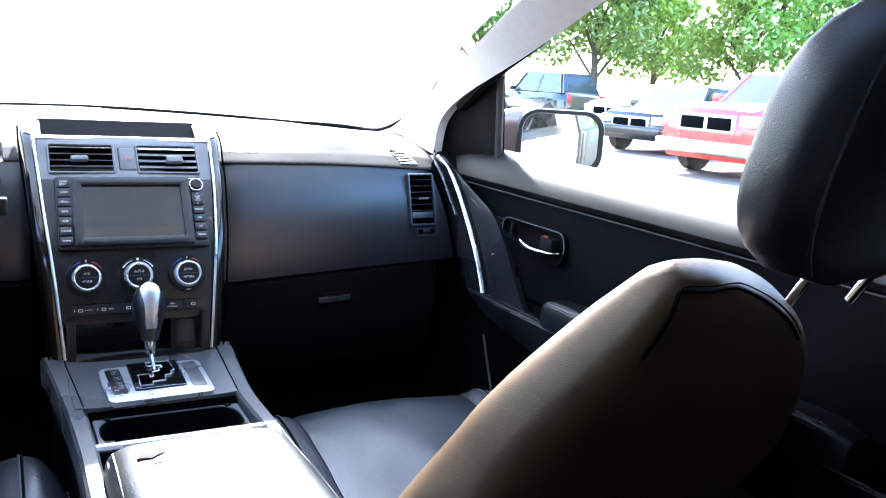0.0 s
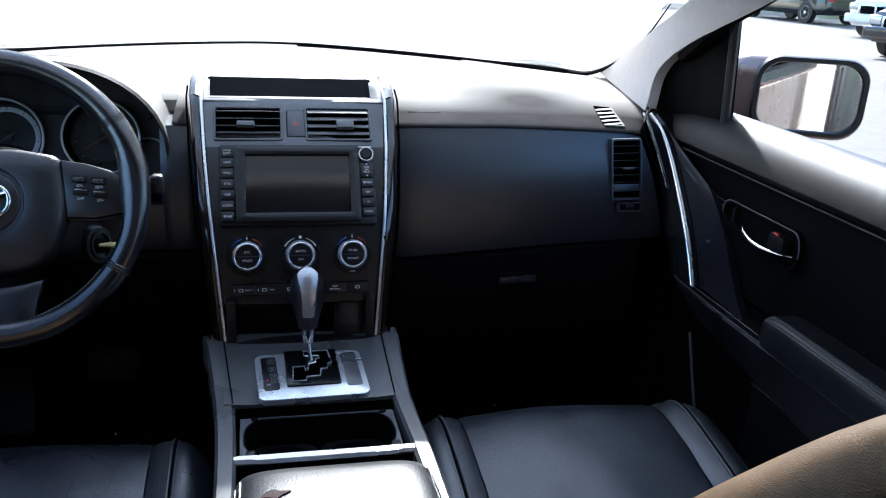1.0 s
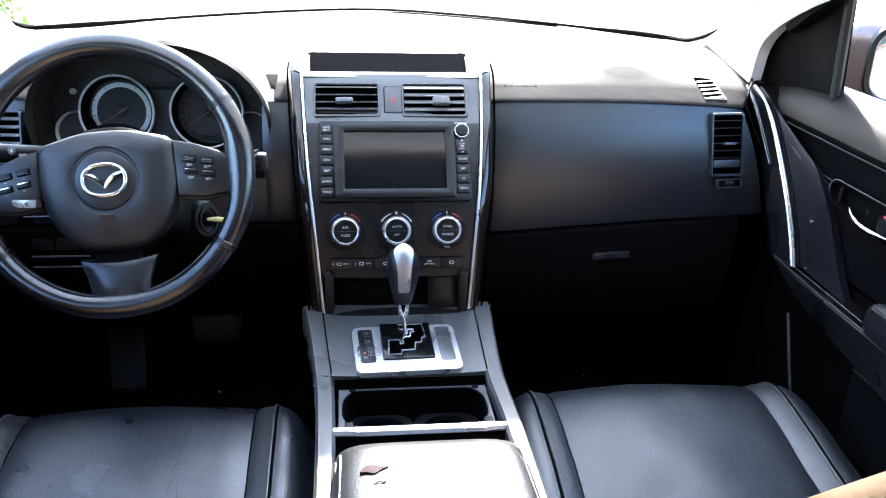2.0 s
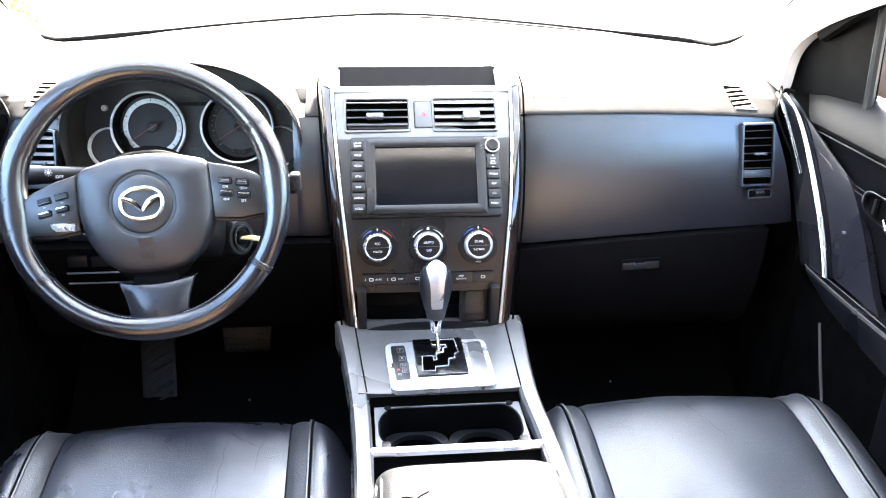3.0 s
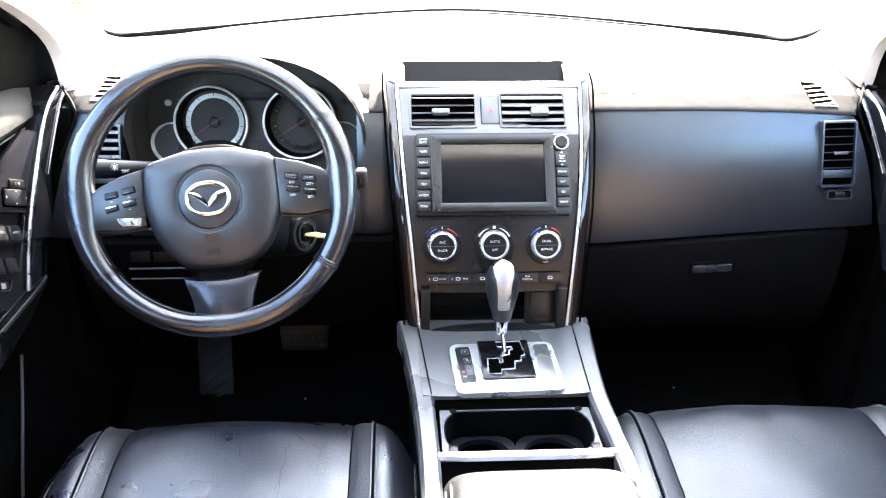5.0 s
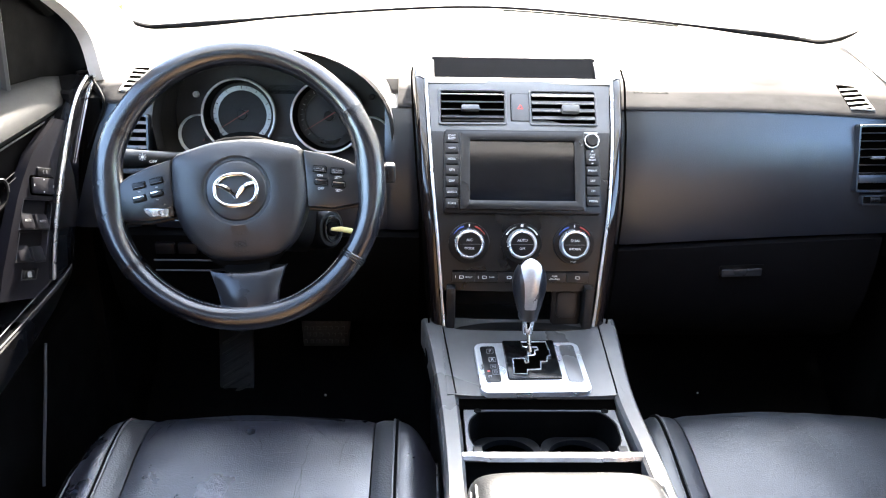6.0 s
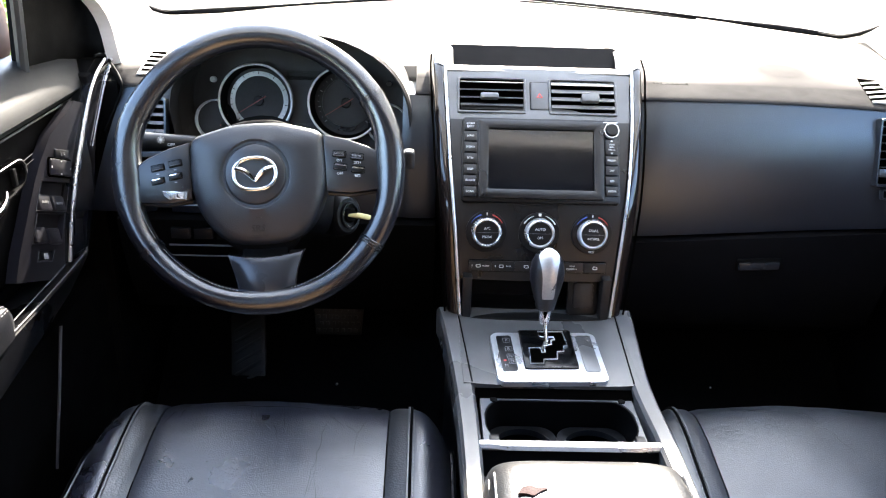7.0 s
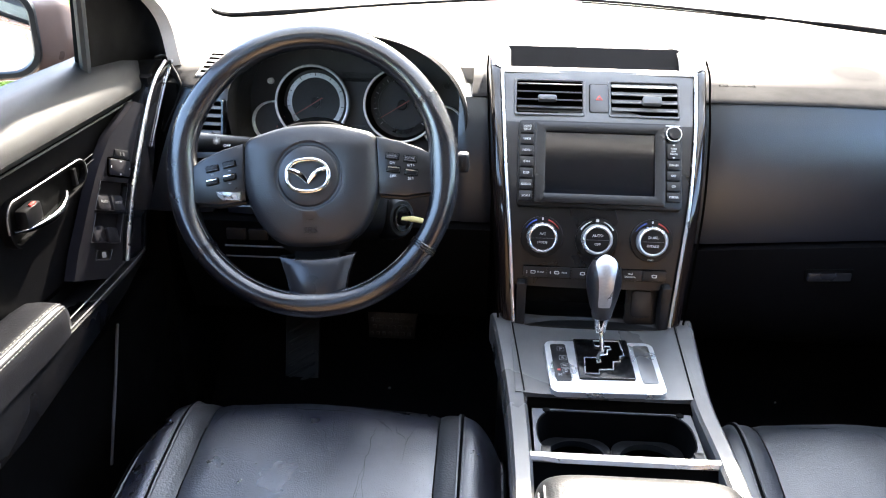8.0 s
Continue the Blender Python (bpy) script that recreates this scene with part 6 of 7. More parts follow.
# ---- doors ----
def driver_switches(d, o):
    """The driver's window and mirror switches on their sloped panel."""
    q = frame_at(o, V(0.148, 0.917, -0.371), V(0, 0.57, 0.82))
    # rows down the panel: height, outer edges and the sides of the openings
    rows = [(0.112, 0.026, 0.074, 0.04, 0.05, 0), (0.101, 0.016, 0.068, 0.03, 0.045, 0), (0.054, -0.036, 0.0415, -0.02, 0.02, 0), (0.012, -0.061, 0.0290, -0.05, 0.012, 0),
            (-0.0108, -0.072, 0.0225, -0.0586, 0.0101, 1), (-0.0528, -0.088, 0.0115, -0.0721, -0.0006, 0), (-0.0567, -0.089, 0.0105, -0.0695, -0.0035, 1),
            (-0.0985, -0.104, 0.0, -0.0815, -0.0125, 0), (-0.1087, -0.108, -0.002, -0.0674, -0.0309, 1), (-0.1235, -0.112, -0.005, -0.0714, -0.0366, 0), (-0.150, -0.118, -0.010, -0.08, -0.05, 0)]
    bm = bmesh.new()
    top = [[bm.verts.new(q @ V(u, v, 0)) for u in (lo, wl, wr, hi)] for v, lo, hi, wl, wr, k in rows]
    for i in range(len(rows) - 1):
        for c in range(3):
            if c == 1 and rows[i][5]:
                rim4 = [top[i][1], top[i + 1][1], top[i + 1][2], top[i][2]]
                deep = [bm.verts.new(p.co - q.to_3x3() @ V(0, 0, 0.009)) for p in rim4]
                for e in range(4):
                    bm.faces.new((rim4[e], rim4[(e + 1) % 4], deep[(e + 1) % 4], deep[e]))
                bm.faces.new(deep)
            else:
                bm.faces.new((top[i][c], top[i + 1][c], top[i + 1][c + 1], top[i][c + 1]))
    ring = [r[0] for r in top] + [top[-1][1], top[-1][2]] + [r[3] for r in top[::-1]] + [top[0][2], top[0][1]]
    back = [bm.verts.new(p.co - q.to_3x3() @ V(0, 0, 0.016)) for p in ring]
    for e in range(len(ring)):
        f = (e + 1) % len(ring)
        bm.faces.new((ring[e], back[e], back[f], ring[f]))
    panel = part("switch_panel", bm, SWITCHES, d, "charcoal window switch panel", sharp=20)
    for i, r in enumerate(rows):
        if r[5]:
            n = rows[i + 1]
            part("well_edge", tube([q @ V(r[3], r[0], 0.0002), q @ V(n[3], n[0], 0.0002), q @ V(n[4], n[0], 0.0002), q @ V(r[4], r[0], 0.0002)], 0.0007, seg=5), SEAMGREY, panel)
    def key(name, u, v, w, h, lift, tilt, mt, text="", size=0.0056):
        k = q @ pose(u, v, lift, -tilt, 0, 0)
        b = part(name, prism(rrect(w, h, min(w, h) * 0.16), -0.006, 0.0, k, 0.0012), mt, d)
        if text:
            words(text, size, k @ Matrix.Translation((0, 0, 0.0004)), FADED, b)
        return b, k
    key("mirror_select", -0.009, 0.0297, 0.036, 0.0125, 0.0022, 0, BLACK, "L  R", 0.007)
    part("mirror_gap", prism(rrect(0.0600, 0.0285, 0.006), -0.004, 0.0006, q @ pose(-0.0140, 0.0096, 0)), DISPLAY, d)
    b, k = key("mirror_switch", -0.0140, 0.0098, 0.0520, 0.0230, 0.0030, 0, SWITCHES)
    for u, v in ((-0.023, 0.0), (0.023, 0.0), (0.0, 0.009), (0.0, -0.009)):
        part("arrow_mark", prism(rrect(0.0034, 0.0018, 0.0006), -0.0002, 0.0004, k @ pose(u, v, 0, 0, 0, 0 if u == 0 else 90)), PRINT, b)
    key("window_switch", -0.0512, -0.0405, 0.0275, 0.0235, 0.0008, 16, SWITCHES, "AUTO")
    key("window_switch", -0.0170, -0.0415, 0.0275, 0.0235, 0.0008, 16, SWITCHES, "AUTO")
    key("window_switch", -0.0615, -0.0862, 0.0270, 0.0230, 0.0008, 16, SWITCHES)
    key("window_switch", -0.0285, -0.0880, 0.0260, 0.0230, 0.0008, 16, SWITCHES)
    b, k = key("lock_switch", -0.0520, -0.1160, 0.0270, 0.0120, 0.0006, 8, BLACK)
    part("lock_mark", prism(rrect(0.0095, 0.0080, 0.001), -0.0002, 0.0004, k), FADED, b)


def door(s, x0, dz, label):
    """A front door seen from inside; s is the side, x0 its trim strip."""
    d = thing("car_door", (s * (x0 + 0.06), -0.35, 0.45), label, "car door", "front doors")
    X = lambda u, y, z: V(s * (x0 + u), y, z + dz)
    F = (lambda g: g) if s > 0 else (lambda g: [r[::-1] for r in g])
    # outer skin and inner carrier
    part("carrier", box((s * (x0 + 0.080), -0.38, 0.80), (0.030, 1.12, 0.70), bev=0.006), MATTE, d)
    part("outer_skin", box((s * (x0 + 0.111), -0.38, 0.80), (0.028, 1.12, 0.70), bev=0.006), PAINT, d, "metallic brown outer skin")
    # padded upper with the window ledge
    sec = [(0.085, 1.150), (0.078, 1.170), (0.060, 1.174), (0.040, 1.166), (0.020, 1.150), (0.004, 1.130), (0.000, 1.116), (0.012, 1.104), (0.05, 1.098)]
    ys = [0.236, 0.228, 0.205, 0.15, 0.05, -0.1, -0.3, -0.6, -0.92]
    rings = []
    for y in ys:
        f = max(0.0, (y - 0.10) / 0.16)
        rings.append([X(u + 0.022 * f * f + 0.012, y, z - 0.008 * f * f) for u, z in sec])
    part("upper_pad", loft(rings), DOORTOP, d, "padded black upper door rail")
    # middle panel
    grid = [[X(0.032 + 0.010 * (1.1 - z) / 0.2 + 0.004 * math.sin((y + 0.3) * 3), y, z) for z in [1.100 - 0.032 * j for j in range(7)]] for y in [0.235, 0.15, 0.05, -0.1, -0.3, -0.6, -0.92]]
    part("middle_panel", shell(F(grid), -0.02), DOORPAD, d, "black leatherette door panel")
    # grey line painted where the pad's lower edge catches light
    part("pad_edge_line", tube([X(0.0235, 0.13, 1.101), X(0.0235, -0.1, 1.1005), X(0.0235, -0.9, 1.1005)], 0.0014, seg=6), SEAMGREY, d)
    # gloss strip with bright edges
    a = curve([X(0.0, y, z) for y, z in ((0.208, 1.146), (0.160, 1.127), (0.113, 1.091), (0.050, 1.020), (0.004, 0.955), (-0.024, 0.898))], 24)
    b = curve([X(0.004, y, z) for y, z in ((0.246, 1.140), (0.232, 1.115), (0.206, 1.074), (0.143, 1.000), (0.092, 0.928), (0.066, 0.882))], 24)
    grid = [[p.lerp(q, f) + V(-s * 0.006 * math.sin(math.pi * f), 0, 0) for f in [i / 6 for i in range(7)]] for p, q in zip(a, b)]
    part("gloss_strip", shell(F([g[::-1] for g in grid]), 0.012), GLOSS, d, "curved gloss black strip")
    part("bright_edge", tube([p + V(-s * 0.003, 0, 0) for p in a], 0.0024, seg=8), SILVER, d, "bright silver edge line")
    part("chrome_band", tube([p.lerp(q, 0.085) + V(-s * 0.0030, 0, 0) for p, q in zip(a[6:], b[6:])], [0.0010 + 0.0022 * min(1, k / 8) for k in range(19)], seg=8, flat=0.8), CHROME, d, "polished band beside the silver line")
    part("bright_edge", tube([p.lerp(q, 0.66 - 0.018 * k) + V(-s * 0.0075, 0, 0) for k, (p, q) in enumerate(zip(a[:14], b[:14]))], [0.0024 * (1 - k / 15) + 0.0004 for k in range(14)], seg=6), SILVER, d)
    part("strip_cap", tube([X(0.010, 0.200, 1.152), X(0.008, 0.222, 1.150), X(0.010, 0.252, 1.142)], [0.002, 0.003, 0.003], seg=8), MATTE, d)
    part("strip_back", loft([[q, q + V(s * 0.05, 0.0, 0), p + V(s * 0.05, 0, 0), p + V(s * 0.012, 0, 0)] for p, q in zip(a, b)]), MATTE, d)
    # pull ledge
    rings = []
    for y, u, z, h in ((0.042, -0.004, 0.8915, 0.004), (0.020, -0.011, 0.8945, 0.018), (-0.04, -0.0155, 0.8965, 0.040), (-0.15, -0.0170, 0.8965, 0.055), (-0.35, -0.018, 0.8985, 0.08), (-0.92, -0.018, 0.8985, 0.09)):
        rings.append([X(0.045, y, z - 0.014), X(0.012 + u * 0.2, y, z - 0.008), X(u + 0.004, y, z), X(u, y, z - 0.004), X(u + 0.002, y, z - h * 0.5), X(u + 0.012, y, z - h), X(0.045, y, z - h)])
    part("pull_ledge", loft(rings), LEDGE, d, "charcoal plastic pull ledge")
    # grey rod paints the light caught along the ledge's edge
    part("ledge_edge", tube(curve([X(-0.001, 0.044, 0.8918), X(-0.009, 0.018, 0.8950), X(-0.0135, -0.04, 0.8970), X(-0.0150, -0.15, 0.8970), X(-0.016, -0.35, 0.8990), X(-0.016, -0.88, 0.8990)], 24), 0.0011, seg=6), SEAMGREY, d, "pale line painted as the glint on the pull ledge edge")
    part("ledge_groove", tube([X(0.002, -0.02, 0.8955), X(0.0, -0.10, 0.8970), X(-0.002, -0.215, 0.8975)], 0.0008, seg=5), SEAMGREY, d)
    # armrest pad
    shift, low = (0.014, 0.006) if s < 0 else (0.0, 0.0)
    ends = [(-0.228, 0.30), (-0.233, 0.62), (-0.246, 0.86), (-0.270, 0.97), (-0.30, 1.0), (-0.45, 1.0), (-0.80, 1.0), (-0.84, 0.6)]
    def arm(y, k, t, out=0.0):
        c, h = math.cos(t), math.sin(t)
        return X(0.014 + (0.034 * k ** 0.5 + out) * math.copysign(abs(c) ** 0.55, c), y + shift, 0.898 - low + (0.046 * k ** 0.45 + out) * abs(h) ** 0.45)
    rings = [[arm(y, k, i / 18 * math.pi) for i in range(19)] + [X(-0.016, y + shift, 0.893), X(0.044, y + shift, 0.893)] for y, k in ends]
    pad = part("armrest_pad", loft(rings), DOORARM, d, "padded leather armrest with double seam", sharp=60)
    side = [interp(0.80 - 0.57 * i / 70, [(-e[0], e[1]) for e in ends]) for i in range(71)]
    for t in (2.06, 2.30):
        line = [arm(-0.80 + 0.57 * i / 70, side[i], t, 0.0004) for i in range(71)]
        part("piping", tube(line, 0.0013, seg=5), SEAMGREY, pad)
        off = [arm(-0.80 + 0.57 * i / 70, side[i], t + (0.13 if t > 2.1 else -0.13), 0.0005) for i in range(71)]
        bm = bmesh.new()
        for k in range(70):
            tube([off[k], off[k].lerp(off[k + 1], 0.6)], 0.0007, seg=4, bm=bm)
        part("stitching", bm, THREAD, pad)
    # lower panel, pocket and bright door edge
    grid = [[X(0.050 + 0.006 * math.sin(z * 20), y, z) for z in [0.90 - 0.045 * j for j in range(10)]] for y in (0.02, -0.2, -0.4, -0.7, -0.92)]
    part("lower_panel", shell(F(grid), -0.02), MATTE, d)
    part("pocket_edge", tube([X(0.035, -0.172, 0.793), X(0.035, -0.35, 0.797), X(0.035, -0.9, 0.799)], 0.0014, seg=6), SEAMGREY, d)
    part("pocket", box((s * (x0 + 0.050), -0.53, 0.73 + dz), (0.014, 0.74, 0.15), bev=0.005), BLACK, d)
    top_y = -0.050 if s < 0 else -0.008
    part("edge_strip", tube([X(0.014, top_y, 0.806), X(0.014, top_y - 0.030, 0.735), X(0.014, top_y - 0.072, 0.645), X(0.014, top_y - 0.085, 0.615)], 0.0024, seg=6), GREYP, d, "grey door edge strip")
    # inner handle
    o = X(0.030, -0.135 if s > 0 else -0.150, 1.028 if s > 0 else 1.038)
    m = frame_at(o, V(0, -s * 1.0, -s * 0.06), V(0, -0.06, 1))
    if (m.to_3x3() @ V(0, 0, 1)).x * s > 0:
        m = frame_at(o, V(0, s * 1.0, s * 0.06), V(0, -0.06, 1))
    sx = 1 if (m.to_3x3() @ V(1, 0, 0)).y > 0 else -1
    taper = lambda pts: [(x + sx * 0.004, y * (1 - 2.6 * sx * x) + 0.002) for x, y in pts]
    bez = taper(rrect(0.204, 0.050, 0.022, 7))
    hz = part("handle_bezel", rim(bez, taper(rrect(0.192, 0.041, 0.018, 7)), -0.006, 0.005, m, bev=0.3), DOORPAD, d, "oval handle surround")
    # highlight painted as a thin rod, only along the upper edge
    upper = sorted([p for p in bez if p[1] > -0.004], key=lambda p: p[0])
    part("bezel_edge", tube([m @ V(x, y, 0.0048) for x, y in upper], 0.0010, seg=6), PIPING, hz, "pale line painted as light on the surround's upper edge")
    part("handle_cup", prism(taper(rrect(0.194, 0.043, 0.019, 7)), -0.010, -0.003, m), MATTE, hz)
    lev = [m @ V(sx * x, y, z) for x, y, z in ((0.047, -0.008, 0.002), (0.030, -0.0125, 0.008), (0.004, -0.0160, 0.012), (-0.025, -0.0155, 0.012), (-0.057, -0.0115, 0.008), (-0.085, -0.005, 0.002))]
    part("handle", tube(curve(lev, 16), [0.0026 + 0.0030 * math.sin(math.pi * min(1, k / 15)) for k in range(17)], seg=10, flat=1.0), CHROME, hz, "chrome pull handle")
    part("lock_tab", box((-sx * 0.056, 0.006, 0.008), (0.036, 0.024, 0.016), m, bev=0.004), BLACK, hz)
    part("lock_mark", box((-sx * 0.052, 0.0180, 0.012), (0.012, 0.004, 0.004), m, bev=0.001), RED, hz, "red lock mark")
    part("lock_slider", box((sx * 0.074, 0.002, 0.002), (0.007, 0.024, 0.006), m, bev=0.001), BLACK, hz)
    for o2 in (0.0, -0.008):
        pts = [m @ V(sx * x, 0.012 + o2, 0.002) for x in (0.100, 0.112, 0.124, 0.136)]
        part("door_stitch", tube(pts, 0.0006, seg=4), SEAMGREY, d)
    # switch panel between the handle and the gloss strip
    if s < 0:
        driver_switches(d, V(-0.694, 0.03, 1.02))
    else:
        left = curve([X(0.020, y, z) for y, z in ((0.150, 1.098), (0.060, 1.074), (0.007, 1.048), (-0.048, 0.994), (-0.105, 0.915), (-0.135, 0.884))], 24)
        grid = [[p.lerp(q, f) + V(0.004 + 0.005 * (1 - f), 0, 0) for f in (0, 0.2, 0.4, 0.6, 0.8, 1.0)] for p, q in zip(a, left)]
        part("switch_panel", shell(grid, 0.015), SWITCHES, d, "charcoal window switch panel")
        q = frame_at(X(0.019, -0.004, 0.979), V(0.148, -0.920, 0.366), V(0, 0.50, 0.86))
        part("switch_well", prism(rrect(0.031, 0.041, 0.006), -0.003, 0.0008, q), MATTE, d)
        q = q @ pose(0.006, -0.009, 0)
        w = part("window_switch", prism(rrect(0.026, 0.020, 0.004), 0.0, 0.0045, q, 0.0012), SWITCHES, d)
        words("AUTO", 0.0054, q @ Matrix.Translation((0, 0, 0.0049)), PRINT, w)
    # mirror corner piece and window frame
    sail = [X(0.034, 0.330, 1.125), X(0.050, 0.055, 1.150), X(0.030, 0.045, 1.345), X(0.026, 0.115, 1.328), X(0.028, 0.200, 1.292), X(0.033, 0.320, 1.225)]
    part("mirror_corner", loft([sail, [p + V(s * 0.02, 0, 0) for p in sail]]), MATTE, d, "matt black mirror corner cover")
    part("frame_bar", tube([X(0.050, 0.045, 1.150), X(0.036, 0.036, 1.315), X(0.034, 0.030, 1.325)], 0.008, seg=8), RUBBER, d)
    top = curve([X(0.034, 0.165, 1.255), X(0.024, 0.045, 1.315), X(0.012, -0.10, 1.370), X(-0.012, -0.45, 1.500), X(-0.02, -0.92, 1.545)], 30)
    part("window_frame", tube([p + V(-s * 0.010, 0, 0) for p in top], 0.013, seg=8), MATTE, d, "black rubber window frame")
    part("window_seal", tube([X(0.088, y, 1.158) for y in (0.045, -0.3, -0.92)], 0.006, seg=6), RUBBER, d)
    # outside mirror
    mm = thing("door_mirror", (s * (x0 + 0.26), 0.14, 1.05), "brown outside door mirror with dark rim", "door mirror", "door mirrors")
    ctr = V(s * (x0 + 0.300), 0.19, 1.185 + dz)
    q = frame_at(ctr, V(s * -0.92, 0.40, 0) * (-s), V(-0.0, 0.0, 1))
    if (q.to_3x3() @ V(0, 0, 1)).y > 0:
        q = frame_at(ctr, V(s * -0.92, 0.40, 0) * s, V(0, 0, 1))
    out = [(x + 0.0, y) for x, y in rrect(0.205, 0.148, 0.045, 7)]
    rings = []
    for z, f in ((0.012, 0.97), (0.006, 1.0), (-0.02, 1.03), (-0.06, 0.97), (-0.10, 0.75), (-0.115, 0.4)):
        rings.append([q @ V(x * f, y * f, z) + V(-s * 0.055 * min(1, max(0, 0.006 - z) / 0.05), 0, -0.004) for x, y in out])
    part("housing", loft(rings), PAINT, mm, "metallic brown housing")
    part("rim", rim([(x * 0.985, y * 0.985) for x, y in out], [(x * 0.86, y * 0.83) for x, y in out], 0.0, 0.020, q, bev=0.3), BLACK, mm, "black plastic rim")
    part("mirror_glass", prism([(x * 0.88, y * 0.85) for x, y in out], 0.008, 0.0135, q), MIRROR, mm, "mirror glass")
    part("foot", loft([[V(s * (x0 + u), y, z + dz) for y, z in ((0.15, 1.108), (0.22, 1.108), (0.215, 1.126), (0.155, 1.126))] for u in (0.06, 0.13, 0.20)]), LEDGE, mm)


door(1, 0.648, -0.004, "black passenger door with chrome handle and open window")
door(-1, 0.686, 0.008, "black driver door with window switches and open window")


# ---- footwell ----
def pedals():
    p = thing("brake_pedal", (-0.33, 0.30, 0.56), "black rubber brake pedal with patterned pad", "pedal")
    m = frame_at(V(-0.331, 0.300, 0.649), (1, 0, 0), (0, 0.35, 0.94))
    part("pad", prism([(-0.050, 0.035), (-0.043, -0.035), (0.043, -0.035), (0.050, 0.035)], -0.008, 0.004, m, 0.002), RUBBER, p)
    bm = bmesh.new()
    for i in range(7):
        for j in range(5):
            box((-0.036 + 0.012 * i + (0.003 if j % 2 else -0.003), -0.026 + 0.013 * j, 0.005), (0.007, 0.007, 0.003), m @ Matrix.Identity(4), bev=0.001, seg=1, bm=bm)
    part("pad_studs", bm, RUBBER, p)
    part("arm", tube([m @ V(0, 0.02, -0.008), m @ V(0, 0.10, -0.05), V(-0.33, 0.42, 0.82)], 0.008, seg=8), MATTE, p)
    p = thing("accelerator_pedal", (-0.187, 0.30, 0.50), "narrow black accelerator pedal", "pedal")
    m = frame_at(V(-0.187, 0.300, 0.646), (1, 0, 0), (0, 0.45, 0.9))
    part("pad", prism(rrect(0.033, 0.074, 0.008), -0.006, 0.004, m, 0.002), MATTE, p)
    part("arm", tube([m @ V(0, 0.03, -0.008), V(-0.187, 0.42, 0.80)], 0.007, seg=8), MATTE, p)
    p = thing("foot_rest", (-0.51, 0.33, 0.44), "ribbed black plastic foot rest", "foot rest")
    m = frame_at(V(-0.520, 0.335, 0.535), (1, 0.02, 0.05), (0.06, 0.50, 0.86))
    part("plate", prism(rrect(0.068, 0.170, 0.006), -0.01, 0.002, m, 0.002), RUBBER, p)
    for k in range(7):
        part("rib", box((0, -0.068 + 0.022 * k, 0.003), (0.060, 0.007, 0.004), m @ Matrix.Translation((0, -0.068 + 0.022 * k, 0)) @ pose(0, 0, 0, 0, 0, 28) @ Matrix.Translation((0, 0.068 - 0.022 * k, 0)), bev=0.0015, seg=1), RUBBER, p)


pedals()


def crumb(x, y, z, r, label):
    bm = bmesh.new()
    bmesh.ops.create_icosphere(bm, subdivisions=1, radius=r)
    for v in bm.verts:
        v.co *= 0.8 + 0.4 * random.random()
    bm.transform(Matrix.Translation((x, y, z)))
    tagged(part("crumb", bm, PRINT), label, "crumb", "crumbs on the carpet")


crumb(-0.338, 0.296, 0.497, 0.0028, "tiny pale crumb lying on black carpet")
crumb(-0.315, 0.20, 0.444, 0.004, "pale crumb lying on black carpet")
crumb(0.42, 0.30, 0.502, 0.0022, "tiny pale crumb lying on black carpet")


